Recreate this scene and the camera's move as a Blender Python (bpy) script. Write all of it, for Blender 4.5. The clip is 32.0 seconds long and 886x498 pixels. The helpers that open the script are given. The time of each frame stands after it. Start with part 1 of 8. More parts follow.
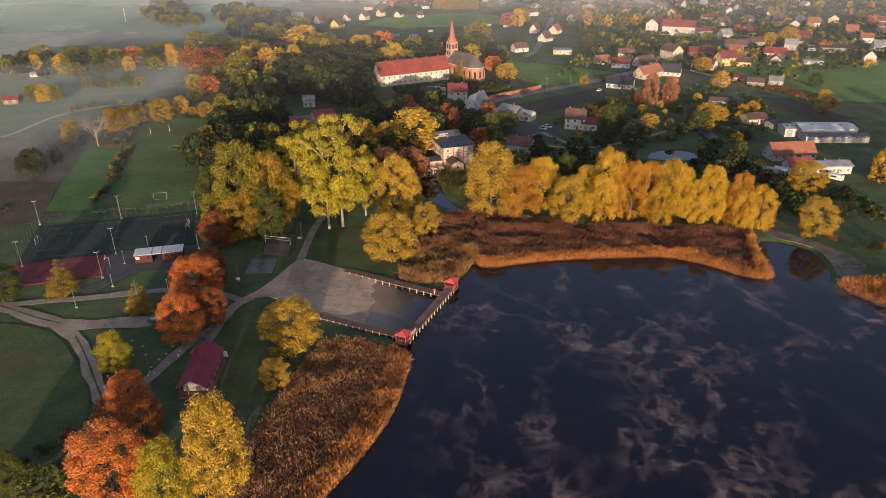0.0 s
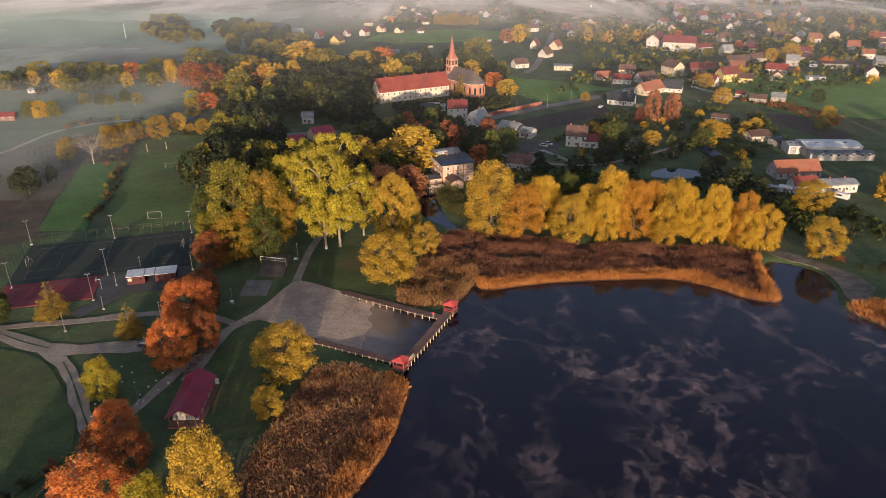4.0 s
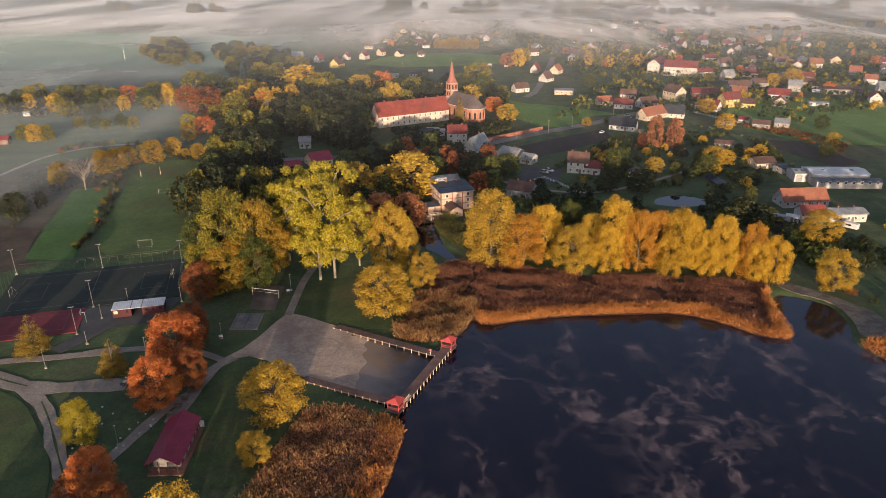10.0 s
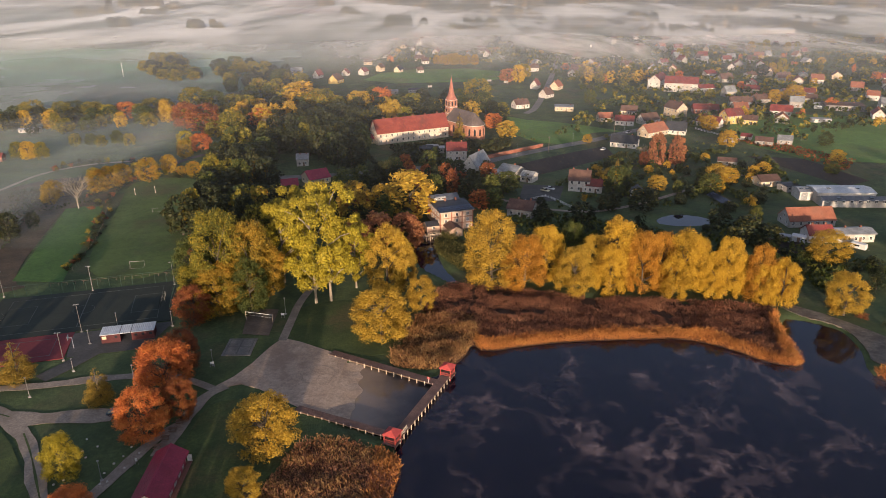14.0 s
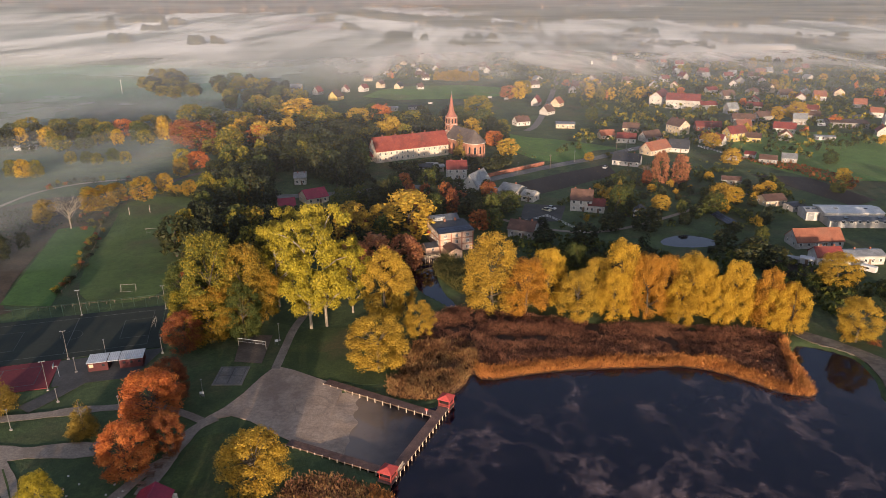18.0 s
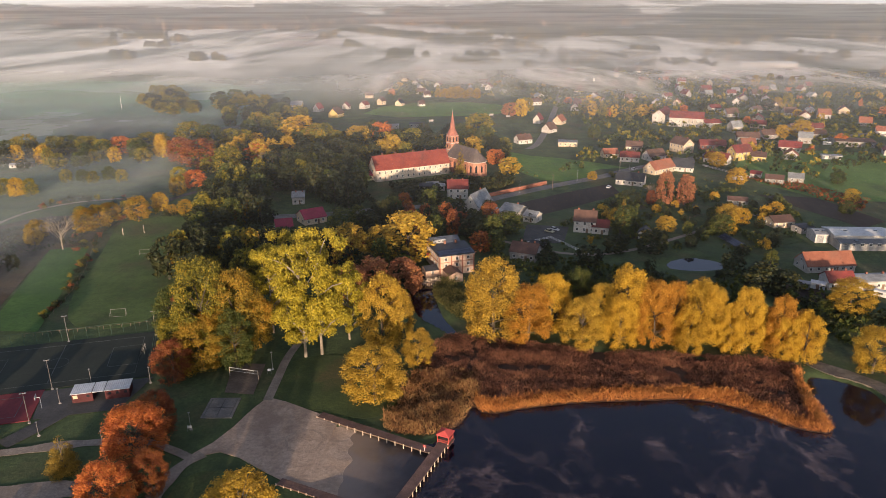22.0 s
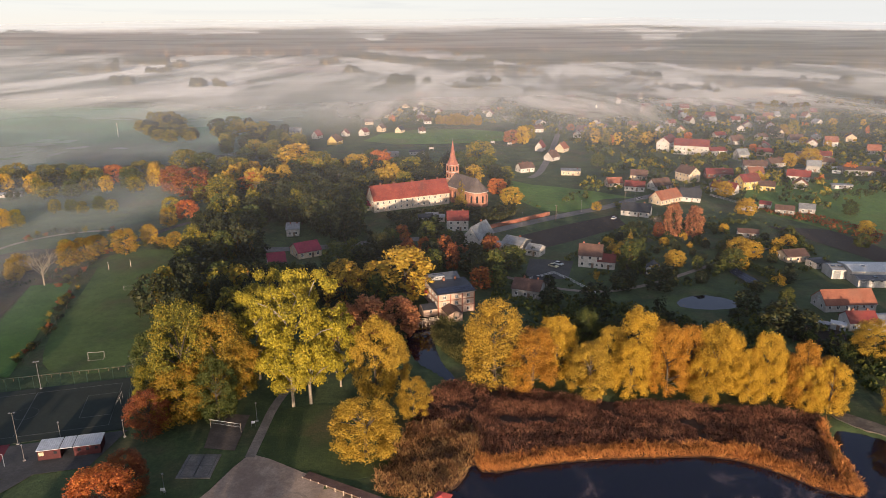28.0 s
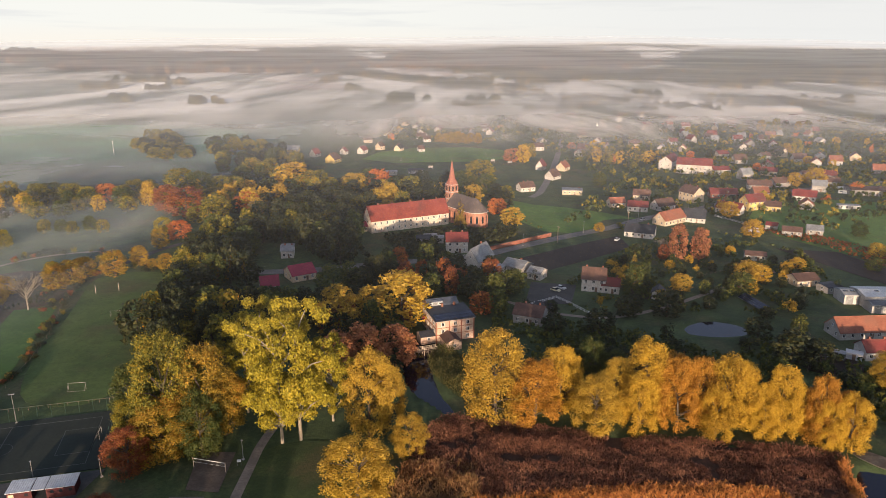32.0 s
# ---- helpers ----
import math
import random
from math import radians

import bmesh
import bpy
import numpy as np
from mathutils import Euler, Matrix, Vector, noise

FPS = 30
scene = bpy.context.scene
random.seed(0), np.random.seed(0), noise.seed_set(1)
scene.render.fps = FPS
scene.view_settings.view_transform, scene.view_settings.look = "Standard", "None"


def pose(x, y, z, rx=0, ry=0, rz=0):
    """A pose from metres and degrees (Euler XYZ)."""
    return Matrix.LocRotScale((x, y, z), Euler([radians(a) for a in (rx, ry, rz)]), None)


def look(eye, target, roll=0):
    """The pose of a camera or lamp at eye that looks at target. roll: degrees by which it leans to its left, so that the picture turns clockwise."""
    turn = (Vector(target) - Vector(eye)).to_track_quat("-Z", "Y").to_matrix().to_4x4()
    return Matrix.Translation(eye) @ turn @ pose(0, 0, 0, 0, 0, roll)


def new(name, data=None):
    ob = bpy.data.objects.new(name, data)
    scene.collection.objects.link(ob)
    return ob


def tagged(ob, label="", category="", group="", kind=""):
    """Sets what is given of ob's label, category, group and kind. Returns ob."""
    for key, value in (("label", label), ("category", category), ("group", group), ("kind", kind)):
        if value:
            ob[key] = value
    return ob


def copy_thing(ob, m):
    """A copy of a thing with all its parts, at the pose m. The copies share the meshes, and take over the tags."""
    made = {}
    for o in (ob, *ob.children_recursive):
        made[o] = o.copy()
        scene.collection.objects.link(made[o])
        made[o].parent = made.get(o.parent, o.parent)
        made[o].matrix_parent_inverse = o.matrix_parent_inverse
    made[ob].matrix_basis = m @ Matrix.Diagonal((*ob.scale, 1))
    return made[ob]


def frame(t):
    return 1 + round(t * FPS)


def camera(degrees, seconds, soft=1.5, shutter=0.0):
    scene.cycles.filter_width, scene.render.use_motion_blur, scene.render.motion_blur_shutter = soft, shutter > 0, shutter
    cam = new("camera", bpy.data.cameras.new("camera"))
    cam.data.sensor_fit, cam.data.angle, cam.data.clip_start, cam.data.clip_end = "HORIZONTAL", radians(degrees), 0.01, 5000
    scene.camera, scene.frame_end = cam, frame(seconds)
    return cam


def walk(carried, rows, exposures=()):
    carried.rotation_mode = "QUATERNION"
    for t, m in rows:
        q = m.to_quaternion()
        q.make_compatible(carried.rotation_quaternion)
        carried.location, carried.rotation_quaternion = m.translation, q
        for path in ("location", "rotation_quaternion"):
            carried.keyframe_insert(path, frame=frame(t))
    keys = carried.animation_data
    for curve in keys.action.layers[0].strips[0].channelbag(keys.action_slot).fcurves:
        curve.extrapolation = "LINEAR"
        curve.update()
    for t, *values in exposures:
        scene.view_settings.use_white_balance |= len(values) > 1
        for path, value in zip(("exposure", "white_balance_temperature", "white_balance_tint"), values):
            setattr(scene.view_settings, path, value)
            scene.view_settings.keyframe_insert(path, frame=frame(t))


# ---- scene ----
cam = camera(64.3, 32.0, soft=0.8)
PATH = [
    (0, (-0.708, -0.602, 97.943), (-0.783, 1.376, 96.980), -0.4),
    (0.5, (-0.718, 0.065, 97.962), (-0.793, 2.045, 97.004), -0.4),
    (1, (-0.704, 0.743, 97.979), (-0.779, 2.724, 97.027), -0.4),
    (1.5, (-0.672, 1.410, 98.003), (-0.747, 3.395, 97.055), -0.4),
    (2, (-0.618, 2.056, 98.025), (-0.694, 4.041, 97.083), -0.4),
    (2.5, (-0.554, 2.672, 98.033), (-0.631, 4.661, 97.095), -0.4),
    (3, (-0.506, 3.296, 98.045), (-0.583, 5.287, 97.111), -0.5),
    (3.5, (-0.460, 3.980, 98.049), (-0.537, 5.972, 97.120), -0.4),
    (5.5, (-0.370, 6.548, 98.024), (-0.448, 8.549, 97.115), -0.4),
    (6, (-0.308, 7.212, 98.012), (-0.386, 9.216, 97.108), -0.4),
    (6.5, (-0.260, 7.861, 98.026), (-0.338, 9.867, 97.126), -0.4),
    (7, (-0.208, 8.534, 98.052), (-0.287, 10.542, 97.156), -0.4),
    (7.5, (-0.197, 9.162, 98.049), (-0.275, 11.173, 97.160), -0.3),
    (8, (-0.164, 9.827, 98.039), (-0.242, 11.840, 97.155), -0.3),
    (8.5, (-0.197, 10.551, 98.050), (-0.275, 12.566, 97.170), -0.3),
    (9, (-0.222, 11.277, 98.058), (-0.300, 13.295, 97.184), -0.3),
    (9.5, (-0.217, 11.961, 98.057), (-0.294, 13.981, 97.188), -0.2),
    (10, (-0.186, 12.635, 98.043), (-0.264, 14.656, 97.178), -0.2),
    (10.5, (-0.207, 13.329, 98.054), (-0.284, 15.352, 97.193), -0.2),
    (11, (-0.168, 14.080, 98.068), (-0.246, 16.106, 97.214), -0.2),
    (11.5, (-0.107, 14.834, 98.098), (-0.186, 16.861, 97.249), -0.2),
    (12, (-0.074, 15.576, 98.145), (-0.153, 17.605, 97.300), -0.2),
    (12.5, (-0.051, 16.367, 98.175), (-0.129, 18.399, 97.335), -0.2),
    (13, (-0.059, 17.207, 98.205), (-0.139, 19.241, 97.369), -0.2),
    (13.5, (-0.123, 18.063, 98.232), (-0.201, 20.098, 97.401), -0.2),
    (14, (-0.138, 18.900, 98.239), (-0.216, 20.939, 97.413), -0.2),
    (14.5, (-0.140, 19.703, 98.260), (-0.218, 21.743, 97.439), -0.2),
    (16.5, (0.022, 23.123, 98.513), (-0.058, 25.170, 97.712), -0.2),
    (17, (0.051, 23.989, 98.546), (-0.030, 26.038, 97.750), -0.2),
    (17.5, (0.081, 24.826, 98.568), (0.000, 26.877, 97.778), -0.1),
    (18, (0.147, 25.683, 98.615), (0.066, 27.737, 97.831), -0.2),
    (18.5, (0.130, 26.572, 98.674), (0.048, 28.626, 97.896), -0.1),
    (19, (0.083, 27.492, 98.728), (0.001, 29.550, 97.954), -0.1),
    (19.5, (0.090, 28.439, 98.761), (0.008, 30.500, 97.993), -0.1),
    (20, (0.153, 29.389, 98.814), (0.070, 31.450, 98.051), -0.1),
    (20.5, (0.242, 30.370, 98.871), (0.158, 32.434, 98.113), -0.1),
    (21, (0.323, 31.414, 98.907), (0.239, 33.480, 98.154), -0.1),
    (21.5, (0.348, 32.399, 98.934), (0.263, 34.466, 98.188), -0.1),
    (22, (0.338, 33.440, 98.958), (0.252, 35.509, 98.218), -0.1),
    (22.5, (0.344, 34.528, 98.990), (0.259, 36.600, 98.253), -0.1),
    (23, (0.409, 35.628, 99.023), (0.323, 37.701, 98.294), -0.1),
    (23.5, (0.474, 36.684, 99.052), (0.387, 38.760, 98.328), -0.1),
    (24, (0.559, 37.814, 99.065), (0.471, 39.892, 98.348), -0.1),
    (24.5, (0.569, 38.953, 99.081), (0.481, 41.033, 98.370), -0.1),
    (25, (0.526, 40.063, 99.103), (0.439, 42.144, 98.397), -0.1),
    (25.5, (0.541, 41.204, 99.128), (0.452, 43.287, 98.428), -0.1),
    (27.5, (0.767, 45.900, 99.307), (0.675, 47.992, 98.630), -0.1),
    (28, (0.821, 47.108, 99.286), (0.729, 49.201, 98.616), -0.1),
    (28.5, (0.820, 48.279, 99.282), (0.727, 50.375, 98.618), -0.1),
    (29, (0.807, 49.544, 99.227), (0.716, 51.641, 98.569), -0.1),
    (29.5, (0.789, 50.805, 99.175), (0.697, 52.905, 98.523), -0.1),
    (30, (0.757, 52.020, 99.139), (0.665, 54.121, 98.493), -0.0),
    (30.5, (0.721, 53.233, 99.119), (0.629, 55.337, 98.480), -0.1),
    (31, (0.747, 54.538, 99.096), (0.656, 56.642, 98.463), -0.0),
    (31.5, (0.789, 55.752, 99.086), (0.696, 57.859, 98.459), -0.0),
    (32, (0.846, 56.949, 99.075), (0.754, 59.058, 98.454), -0.0),
]
EXPOSURE = 1.26
walk(cam, [(t, look(eye, target, roll)) for t, eye, target, roll in PATH], [(0.0, EXPOSURE, 6000, 10), (32.0, EXPOSURE, 6050, 10)])

# ---- light ----
SUN_EL, SUN_AZ = 6.5, 175.0
TO_SUN = Vector((math.sin(radians(SUN_AZ)) * math.cos(radians(SUN_EL)), math.cos(radians(SUN_AZ)) * math.cos(radians(SUN_EL)), math.sin(radians(SUN_EL))))
world = bpy.data.worlds.new("world")
scene.world = world
world.use_nodes = True
wn = world.node_tree.nodes
sky = wn.new("ShaderNodeTexSky")
sky.sky_type = "NISHITA"
sky.sun_disc = False
sky.sun_elevation, sky.sun_rotation = radians(SUN_EL), radians(SUN_AZ)
sky.air_density, sky.dust_density, sky.ozone_density = 0.6, 2.0, 1.8
wn["Background"].inputs["Strength"].default_value = 0.15
veil = wn.new("ShaderNodeMix")
veil.data_type = "RGBA"
veil.inputs[0].default_value = 0.46
veil.inputs[7].default_value = (1.12, 1.0, 0.96, 1)
world.node_tree.links.new(sky.outputs[0], veil.inputs[6])
world.node_tree.links.new(veil.outputs[2], wn["Background"].inputs["Color"])
sun = new("sun", bpy.data.lights.new("sun", "SUN"))
sun.data.energy, sun.data.angle, sun.data.color = 3.5, radians(0.6), (1.0, 0.71, 0.46)
sun.matrix_world = look(TO_SUN * 300, (0, 0, 0))

# ---- materials ----
MATS = {}


def tree_of(name):
    m = bpy.data.materials.new(name)
    m.use_nodes = True
    MATS[name] = m
    nt = m.node_tree
    return m, nt, nt.nodes, nt.links, nt.nodes["Principled BSDF"]


def noise_node(nt, scale, detail=4.0, rough=0.6, stretch=None):
    n = nt.nodes.new("ShaderNodeTexNoise")
    n.inputs["Scale"].default_value = scale
    n.inputs["Detail"].default_value = detail
    n.inputs["Roughness"].default_value = rough
    geo = nt.nodes.new("ShaderNodeNewGeometry")
    if stretch:
        mp = nt.nodes.new("ShaderNodeMapping")
        mp.inputs["Scale"].default_value = stretch
        nt.links.new(geo.outputs["Position"], mp.inputs["Vector"])
        nt.links.new(mp.outputs[0], n.inputs["Vector"])
    else:
        nt.links.new(geo.outputs["Position"], n.inputs["Vector"])
    return n.outputs["Fac"]


def ramp(nt, fac, stops):
    r = nt.nodes.new("ShaderNodeValToRGB")
    while len(r.color_ramp.elements) < len(stops):
        r.color_ramp.elements.new(0.5)
    for e, (p, c) in zip(r.color_ramp.elements, stops):
        e.position, e.color = p, (*c, 1)
    nt.links.new(fac, r.inputs[0])
    return r.outputs[0]


def mixc(nt, fac, a, b, mode="MIX"):
    n = nt.nodes.new("ShaderNodeMix")
    n.data_type, n.blend_type = "RGBA", mode
    for sock, v in ((n.inputs[0], fac), (n.inputs[6], a), (n.inputs[7], b)):
        if isinstance(v, (int, float)):
            sock.default_value = v
        elif isinstance(v, tuple):
            sock.default_value = (*v, 1)
        else:
            nt.links.new(v, sock)
    return n.outputs[2]


def math_node(nt, op, a, b=0.0, clamp=False):
    n = nt.nodes.new("ShaderNodeMath")
    n.operation, n.use_clamp = op, clamp
    for sock, v in ((n.inputs[0], a), (n.inputs[1], b)):
        if isinstance(v, (int, float)):
            sock.default_value = v
        else:
            nt.links.new(v, sock)
    return n.outputs[0]


def span(nt, v, a, b, c=0.0, d=1.0):
    n = nt.nodes.new("ShaderNodeMapRange")
    n.interpolation_type = "SMOOTHSTEP"
    for i, x in enumerate((a, b, c, d)):
        n.inputs[1 + i].default_value = x
    nt.links.new(v, n.inputs[0])
    return n.outputs[0]


def surface(name, dark, light, scale=0.5, rough=0.85, fine=6.0, bump=0.3, metal=0.0, third=None, objvar=0.12, stretch=None):
    """Two-scale mottled surface: patches, fine grain, relief and a change from object to object."""
    m, nt, nodes, links, p = tree_of(name)
    big, small = noise_node(nt, scale, 3, 0.6, stretch), noise_node(nt, fine, 5, 0.7, stretch)
    col = mixc(nt, span(nt, big, 0.3, 0.7), dark, light)
    if third:
        col = mixc(nt, span(nt, noise_node(nt, scale * 0.37, 4), 0.5, 0.68), col, third)
    col = mixc(nt, span(nt, noise_node(nt, scale * 7, 4, 0.65, stretch), 0.35, 0.7, 0.0, 0.45), col, tuple(c * 0.62 for c in dark))
    col = mixc(nt, span(nt, small, 0.25, 0.75, 0.0, 0.5), col, tuple(c * 0.5 for c in dark))
    info = nodes.new("ShaderNodeObjectInfo")
    hsv = nodes.new("ShaderNodeHueSaturation")
    links.new(span(nt, info.outputs["Random"], 0, 1, 1 - objvar, 1 + objvar), hsv.inputs["Value"])
    links.new(col, hsv.inputs["Color"])
    links.new(hsv.outputs[0], p.inputs["Base Color"])
    p.inputs["Roughness"].default_value, p.inputs["Metallic"].default_value = rough, metal
    if bump:
        bn = nodes.new("ShaderNodeBump")
        bn.inputs["Strength"].default_value, bn.inputs["Distance"].default_value = bump, 0.2 / fine
        links.new(small, bn.inputs["Height"])
        links.new(bn.outputs[0], p.inputs["Normal"])
    return m


def leaves(name, stops, translucency=0.3, patch=0.22, weights=(0.55, 0.3, 0.2)):
    """Foliage: each leaf clump takes a colour of its own between the stops; light also comes through."""
    m, nt, nodes, links, p = tree_of(name)
    geo = nodes.new("ShaderNodeNewGeometry")
    info = nodes.new("ShaderNodeObjectInfo")
    f = math_node(nt, "ADD", math_node(nt, "MULTIPLY", geo.outputs["Random Per Island"], weights[0]), math_node(nt, "MULTIPLY", span(nt, noise_node(nt, patch, 2), 0.3, 0.7), weights[1]))
    f = math_node(nt, "ADD", f, math_node(nt, "MULTIPLY", info.outputs["Random"], weights[2]))
    col = ramp(nt, f, stops)
    links.new(col, p.inputs["Base Color"])
    p.inputs["Roughness"].default_value = 0.6
    p.inputs["Specular IOR Level"].default_value = 0.25
    tr = nodes.new("ShaderNodeBsdfTranslucent")
    links.new(col, tr.inputs[0])
    mx = nodes.new("ShaderNodeMixShader")
    mx.inputs[0].default_value = translucency
    links.new(p.outputs[0], mx.inputs[1])
    links.new(tr.outputs[0], mx.inputs[2])
    links.new(mx.outputs[0], nodes["Material Output"].inputs[0])
    return m


LEAF = {
    "orange": leaves("orange_leaves", [(0.0, (0.190, 0.043, 0.021)), (0.4, (0.456, 0.133, 0.034)), (0.75, (0.627, 0.228, 0.048)), (1.0, (0.475, 0.266, 0.058))]),
    "red": leaves("russet_leaves", [(0.0, (0.078, 0.025, 0.020)), (0.5, (0.224, 0.070, 0.026)), (1.0, (0.403, 0.168, 0.031))]),
    "yellow": leaves("yellow_leaves", [(0.0, (0.143, 0.092, 0.020)), (0.4, (0.370, 0.235, 0.027)), (0.8, (0.504, 0.336, 0.037)), (1.0, (0.286, 0.227, 0.037))]),
    "willow": leaves("golden_willow_leaves", [(0.0, (0.120, 0.070, 0.011)), (0.35, (0.380, 0.232, 0.021)), (0.75, (0.600, 0.385, 0.034)), (1.0, (0.430, 0.300, 0.032))]),
    "lime": leaves("yellow_green_leaves", [(0.0, (0.080, 0.073, 0.012)), (0.4, (0.240, 0.202, 0.017)), (0.75, (0.405, 0.325, 0.024)), (1.0, (0.430, 0.305, 0.024))]),
    "olive": leaves("olive_leaves", [(0.0, (0.033, 0.041, 0.012)), (0.4, (0.104, 0.104, 0.015)), (0.7, (0.257, 0.212, 0.022)), (0.9, (0.342, 0.225, 0.019)), (1.0, (0.361, 0.154, 0.018))]),
    # green and dark: leaf colours lowered to stand in for shade in the wood
    "green": leaves("green_leaves", [(0.0, (0.020, 0.033, 0.012)), (0.5, (0.062, 0.080, 0.018)), (1.0, (0.165, 0.150, 0.024))]),
    "dark": leaves("shade_darkened_green_leaves", [(0.0, (0.010, 0.015, 0.009)), (0.5, (0.028, 0.037, 0.014)), (1.0, (0.082, 0.074, 0.020))]),
    "amber": leaves("amber_olive_leaves", [(0.0, (0.060, 0.050, 0.013)), (0.35, (0.185, 0.135, 0.018)), (0.65, (0.350, 0.225, 0.023)), (0.88, (0.420, 0.205, 0.022)), (1.0, (0.330, 0.105, 0.020))]),
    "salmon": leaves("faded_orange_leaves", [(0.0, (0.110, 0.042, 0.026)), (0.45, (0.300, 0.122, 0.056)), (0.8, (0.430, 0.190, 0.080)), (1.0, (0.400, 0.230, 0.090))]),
    "ochre": leaves("ochre_leaves", [(0.0, (0.125, 0.058, 0.012)), (0.35, (0.345, 0.165, 0.020)), (0.75, (0.520, 0.265, 0.030)), (1.0, (0.430, 0.245, 0.030))]),
    "far_olive": leaves("far_olive_canopy", [(0.0, (0.018, 0.024, 0.013)), (0.4, (0.052, 0.052, 0.020)), (0.72, (0.125, 0.095, 0.030)), (1.0, (0.270, 0.160, 0.045))], 0.15, 0.022, (0.3, 0.6, 0.1)),
    "far_russet": leaves("far_russet_canopy", [(0.0, (0.030, 0.028, 0.018)), (0.4, (0.085, 0.064, 0.036)), (0.75, (0.190, 0.120, 0.064)), (1.0, (0.320, 0.195, 0.095))], 0.15, 0.022, (0.3, 0.6, 0.1)),
    "far_dark": leaves("far_dark_canopy", [(0.0, (0.016, 0.024, 0.017)), (0.5, (0.042, 0.054, 0.027)), (0.85, (0.120, 0.105, 0.036)), (1.0, (0.260, 0.150, 0.042))], 0.15, 0.018, (0.3, 0.6, 0.1)),
    "larch": leaves("larch_needles", [(0.0, (0.081, 0.063, 0.019)), (0.5, (0.252, 0.171, 0.026)), (1.0, (0.378, 0.252, 0.037))]),
}
BARK = surface("bark", (0.055, 0.043, 0.030), (0.13, 0.105, 0.078), 1.0, 0.9, 9.0, 0.6)
PALE_BARK = surface("pale_bark", (0.20, 0.165, 0.12), (0.36, 0.31, 0.24), 0.8, 0.85, 7.0, 0.5)
GRASS = surface("meadow_grass", (0.038, 0.062, 0.020), (0.088, 0.126, 0.040), 0.09, 0.95, 1.3, 1.0, third=(0.100, 0.092, 0.040), objvar=0.0)
LAWN = surface("lawn_grass", (0.038, 0.062, 0.015), (0.084, 0.116, 0.028), 0.13, 0.95, 1.6, 1.0, third=(0.095, 0.080, 0.030), objvar=0.0)
PITCH = surface("pitch_grass", (0.058, 0.100, 0.020), (0.092, 0.140, 0.032), 0.06, 0.95, 1.2, 0.6, third=(0.080, 0.075, 0.030), objvar=0.0)
CROP = surface("young_crop", (0.095, 0.225, 0.105), (0.14, 0.29, 0.135), 0.012, 0.95, 0.35, 0.4, third=(0.10, 0.12, 0.055), objvar=0.05, stretch=(1, 0.15, 1))
TURF = surface("bright_turf", (0.085, 0.17, 0.026), (0.13, 0.23, 0.042), 0.05, 0.95, 1.2, 0.6, third=(0.12, 0.15, 0.04), objvar=0.0)
SOIL = surface("ploughed_soil", (0.035, 0.024, 0.018), (0.060, 0.042, 0.030), 0.06, 0.95, 1.2, 0.9, objvar=0.0, stretch=(1.0, 0.25, 1))
SAND = surface("beach_sand", (0.36, 0.265, 0.195), (0.52, 0.395, 0.295), 0.2, 0.95, 1.2, 0.9, third=(0.29, 0.205, 0.155), objvar=0.0)
DIRT = surface("dirt_track", (0.22, 0.18, 0.145), (0.36, 0.30, 0.24), 0.25, 0.95, 2.2, 0.6, objvar=0.0)
ASPHALT = surface("asphalt", (0.05, 0.05, 0.05), (0.085, 0.083, 0.08), 0.2, 0.9, 3.0, 0.3, objvar=0.0)
STREET = surface("worn_grey_street", (0.14, 0.135, 0.125), (0.22, 0.21, 0.20), 0.2, 0.9, 3.0, 0.3, objvar=0.0)
CABIN_RED = surface("dark_red_boards", (0.060, 0.008, 0.010), (0.10, 0.014, 0.016), 0.4, 0.8, 4.0, 0.3)
GREEN_COURT = surface("dark_green_artificial_turf", (0.016, 0.023, 0.015), (0.026, 0.034, 0.022), 0.1, 0.9, 3.0, 0.2, objvar=0.0)
RED_COURT = surface("red_sports_surface", (0.15, 0.018, 0.022), (0.22, 0.028, 0.032), 0.12, 0.85, 3.0, 0.15, objvar=0.0)
LINE = surface("white_line_paint", (0.075, 0.077, 0.072), (0.15, 0.15, 0.14), 0.6, 0.8, 5.0, 0.0)
WHITE_WALL = surface("white_render", (0.50, 0.46, 0.41), (0.68, 0.64, 0.59), 0.35, 0.9, 3.0, 0.15, third=(0.44, 0.39, 0.34))
CREAM_WALL = surface("cream_render", (0.56, 0.44, 0.30), (0.70, 0.58, 0.42), 0.35, 0.9, 3.0, 0.15)
YELLOW_WALL = surface("yellow_render", (0.62, 0.44, 0.14), (0.74, 0.55, 0.20), 0.4, 0.9, 3.0, 0.15)
GREY_WALL = surface("grey_render", (0.28, 0.26, 0.24), (0.42, 0.39, 0.36), 0.35, 0.9, 3.0, 0.2)
BRICK = surface("red_brick", (0.22, 0.075, 0.045), (0.36, 0.14, 0.085), 0.4, 0.9, 3.5, 0.4, third=(0.28, 0.16, 0.11))
RED_ROOF = surface("red_roof_tile", (0.135, 0.022, 0.020), (0.23, 0.043, 0.034), 0.3, 0.75, 3.0, 0.5, third=(0.13, 0.045, 0.035))
ORANGE_ROOF = surface("orange_roof_tile", (0.22, 0.075, 0.042), (0.33, 0.125, 0.07), 0.3, 0.8, 3.0, 0.5, third=(0.24, 0.11, 0.07))
BROWN_ROOF = surface("brown_roof_tile", (0.08, 0.042, 0.032), (0.15, 0.082, 0.06), 0.3, 0.8, 3.0, 0.5)
GREY_ROOF = surface("grey_sheet_roof", (0.20, 0.21, 0.22), (0.36, 0.37, 0.38), 0.3, 0.55, 2.0, 0.2, 0.3)
DARK_ROOF = surface("dark_roof", (0.022, 0.024, 0.032), (0.045, 0.048, 0.058), 0.3, 0.6, 2.5, 0.3)
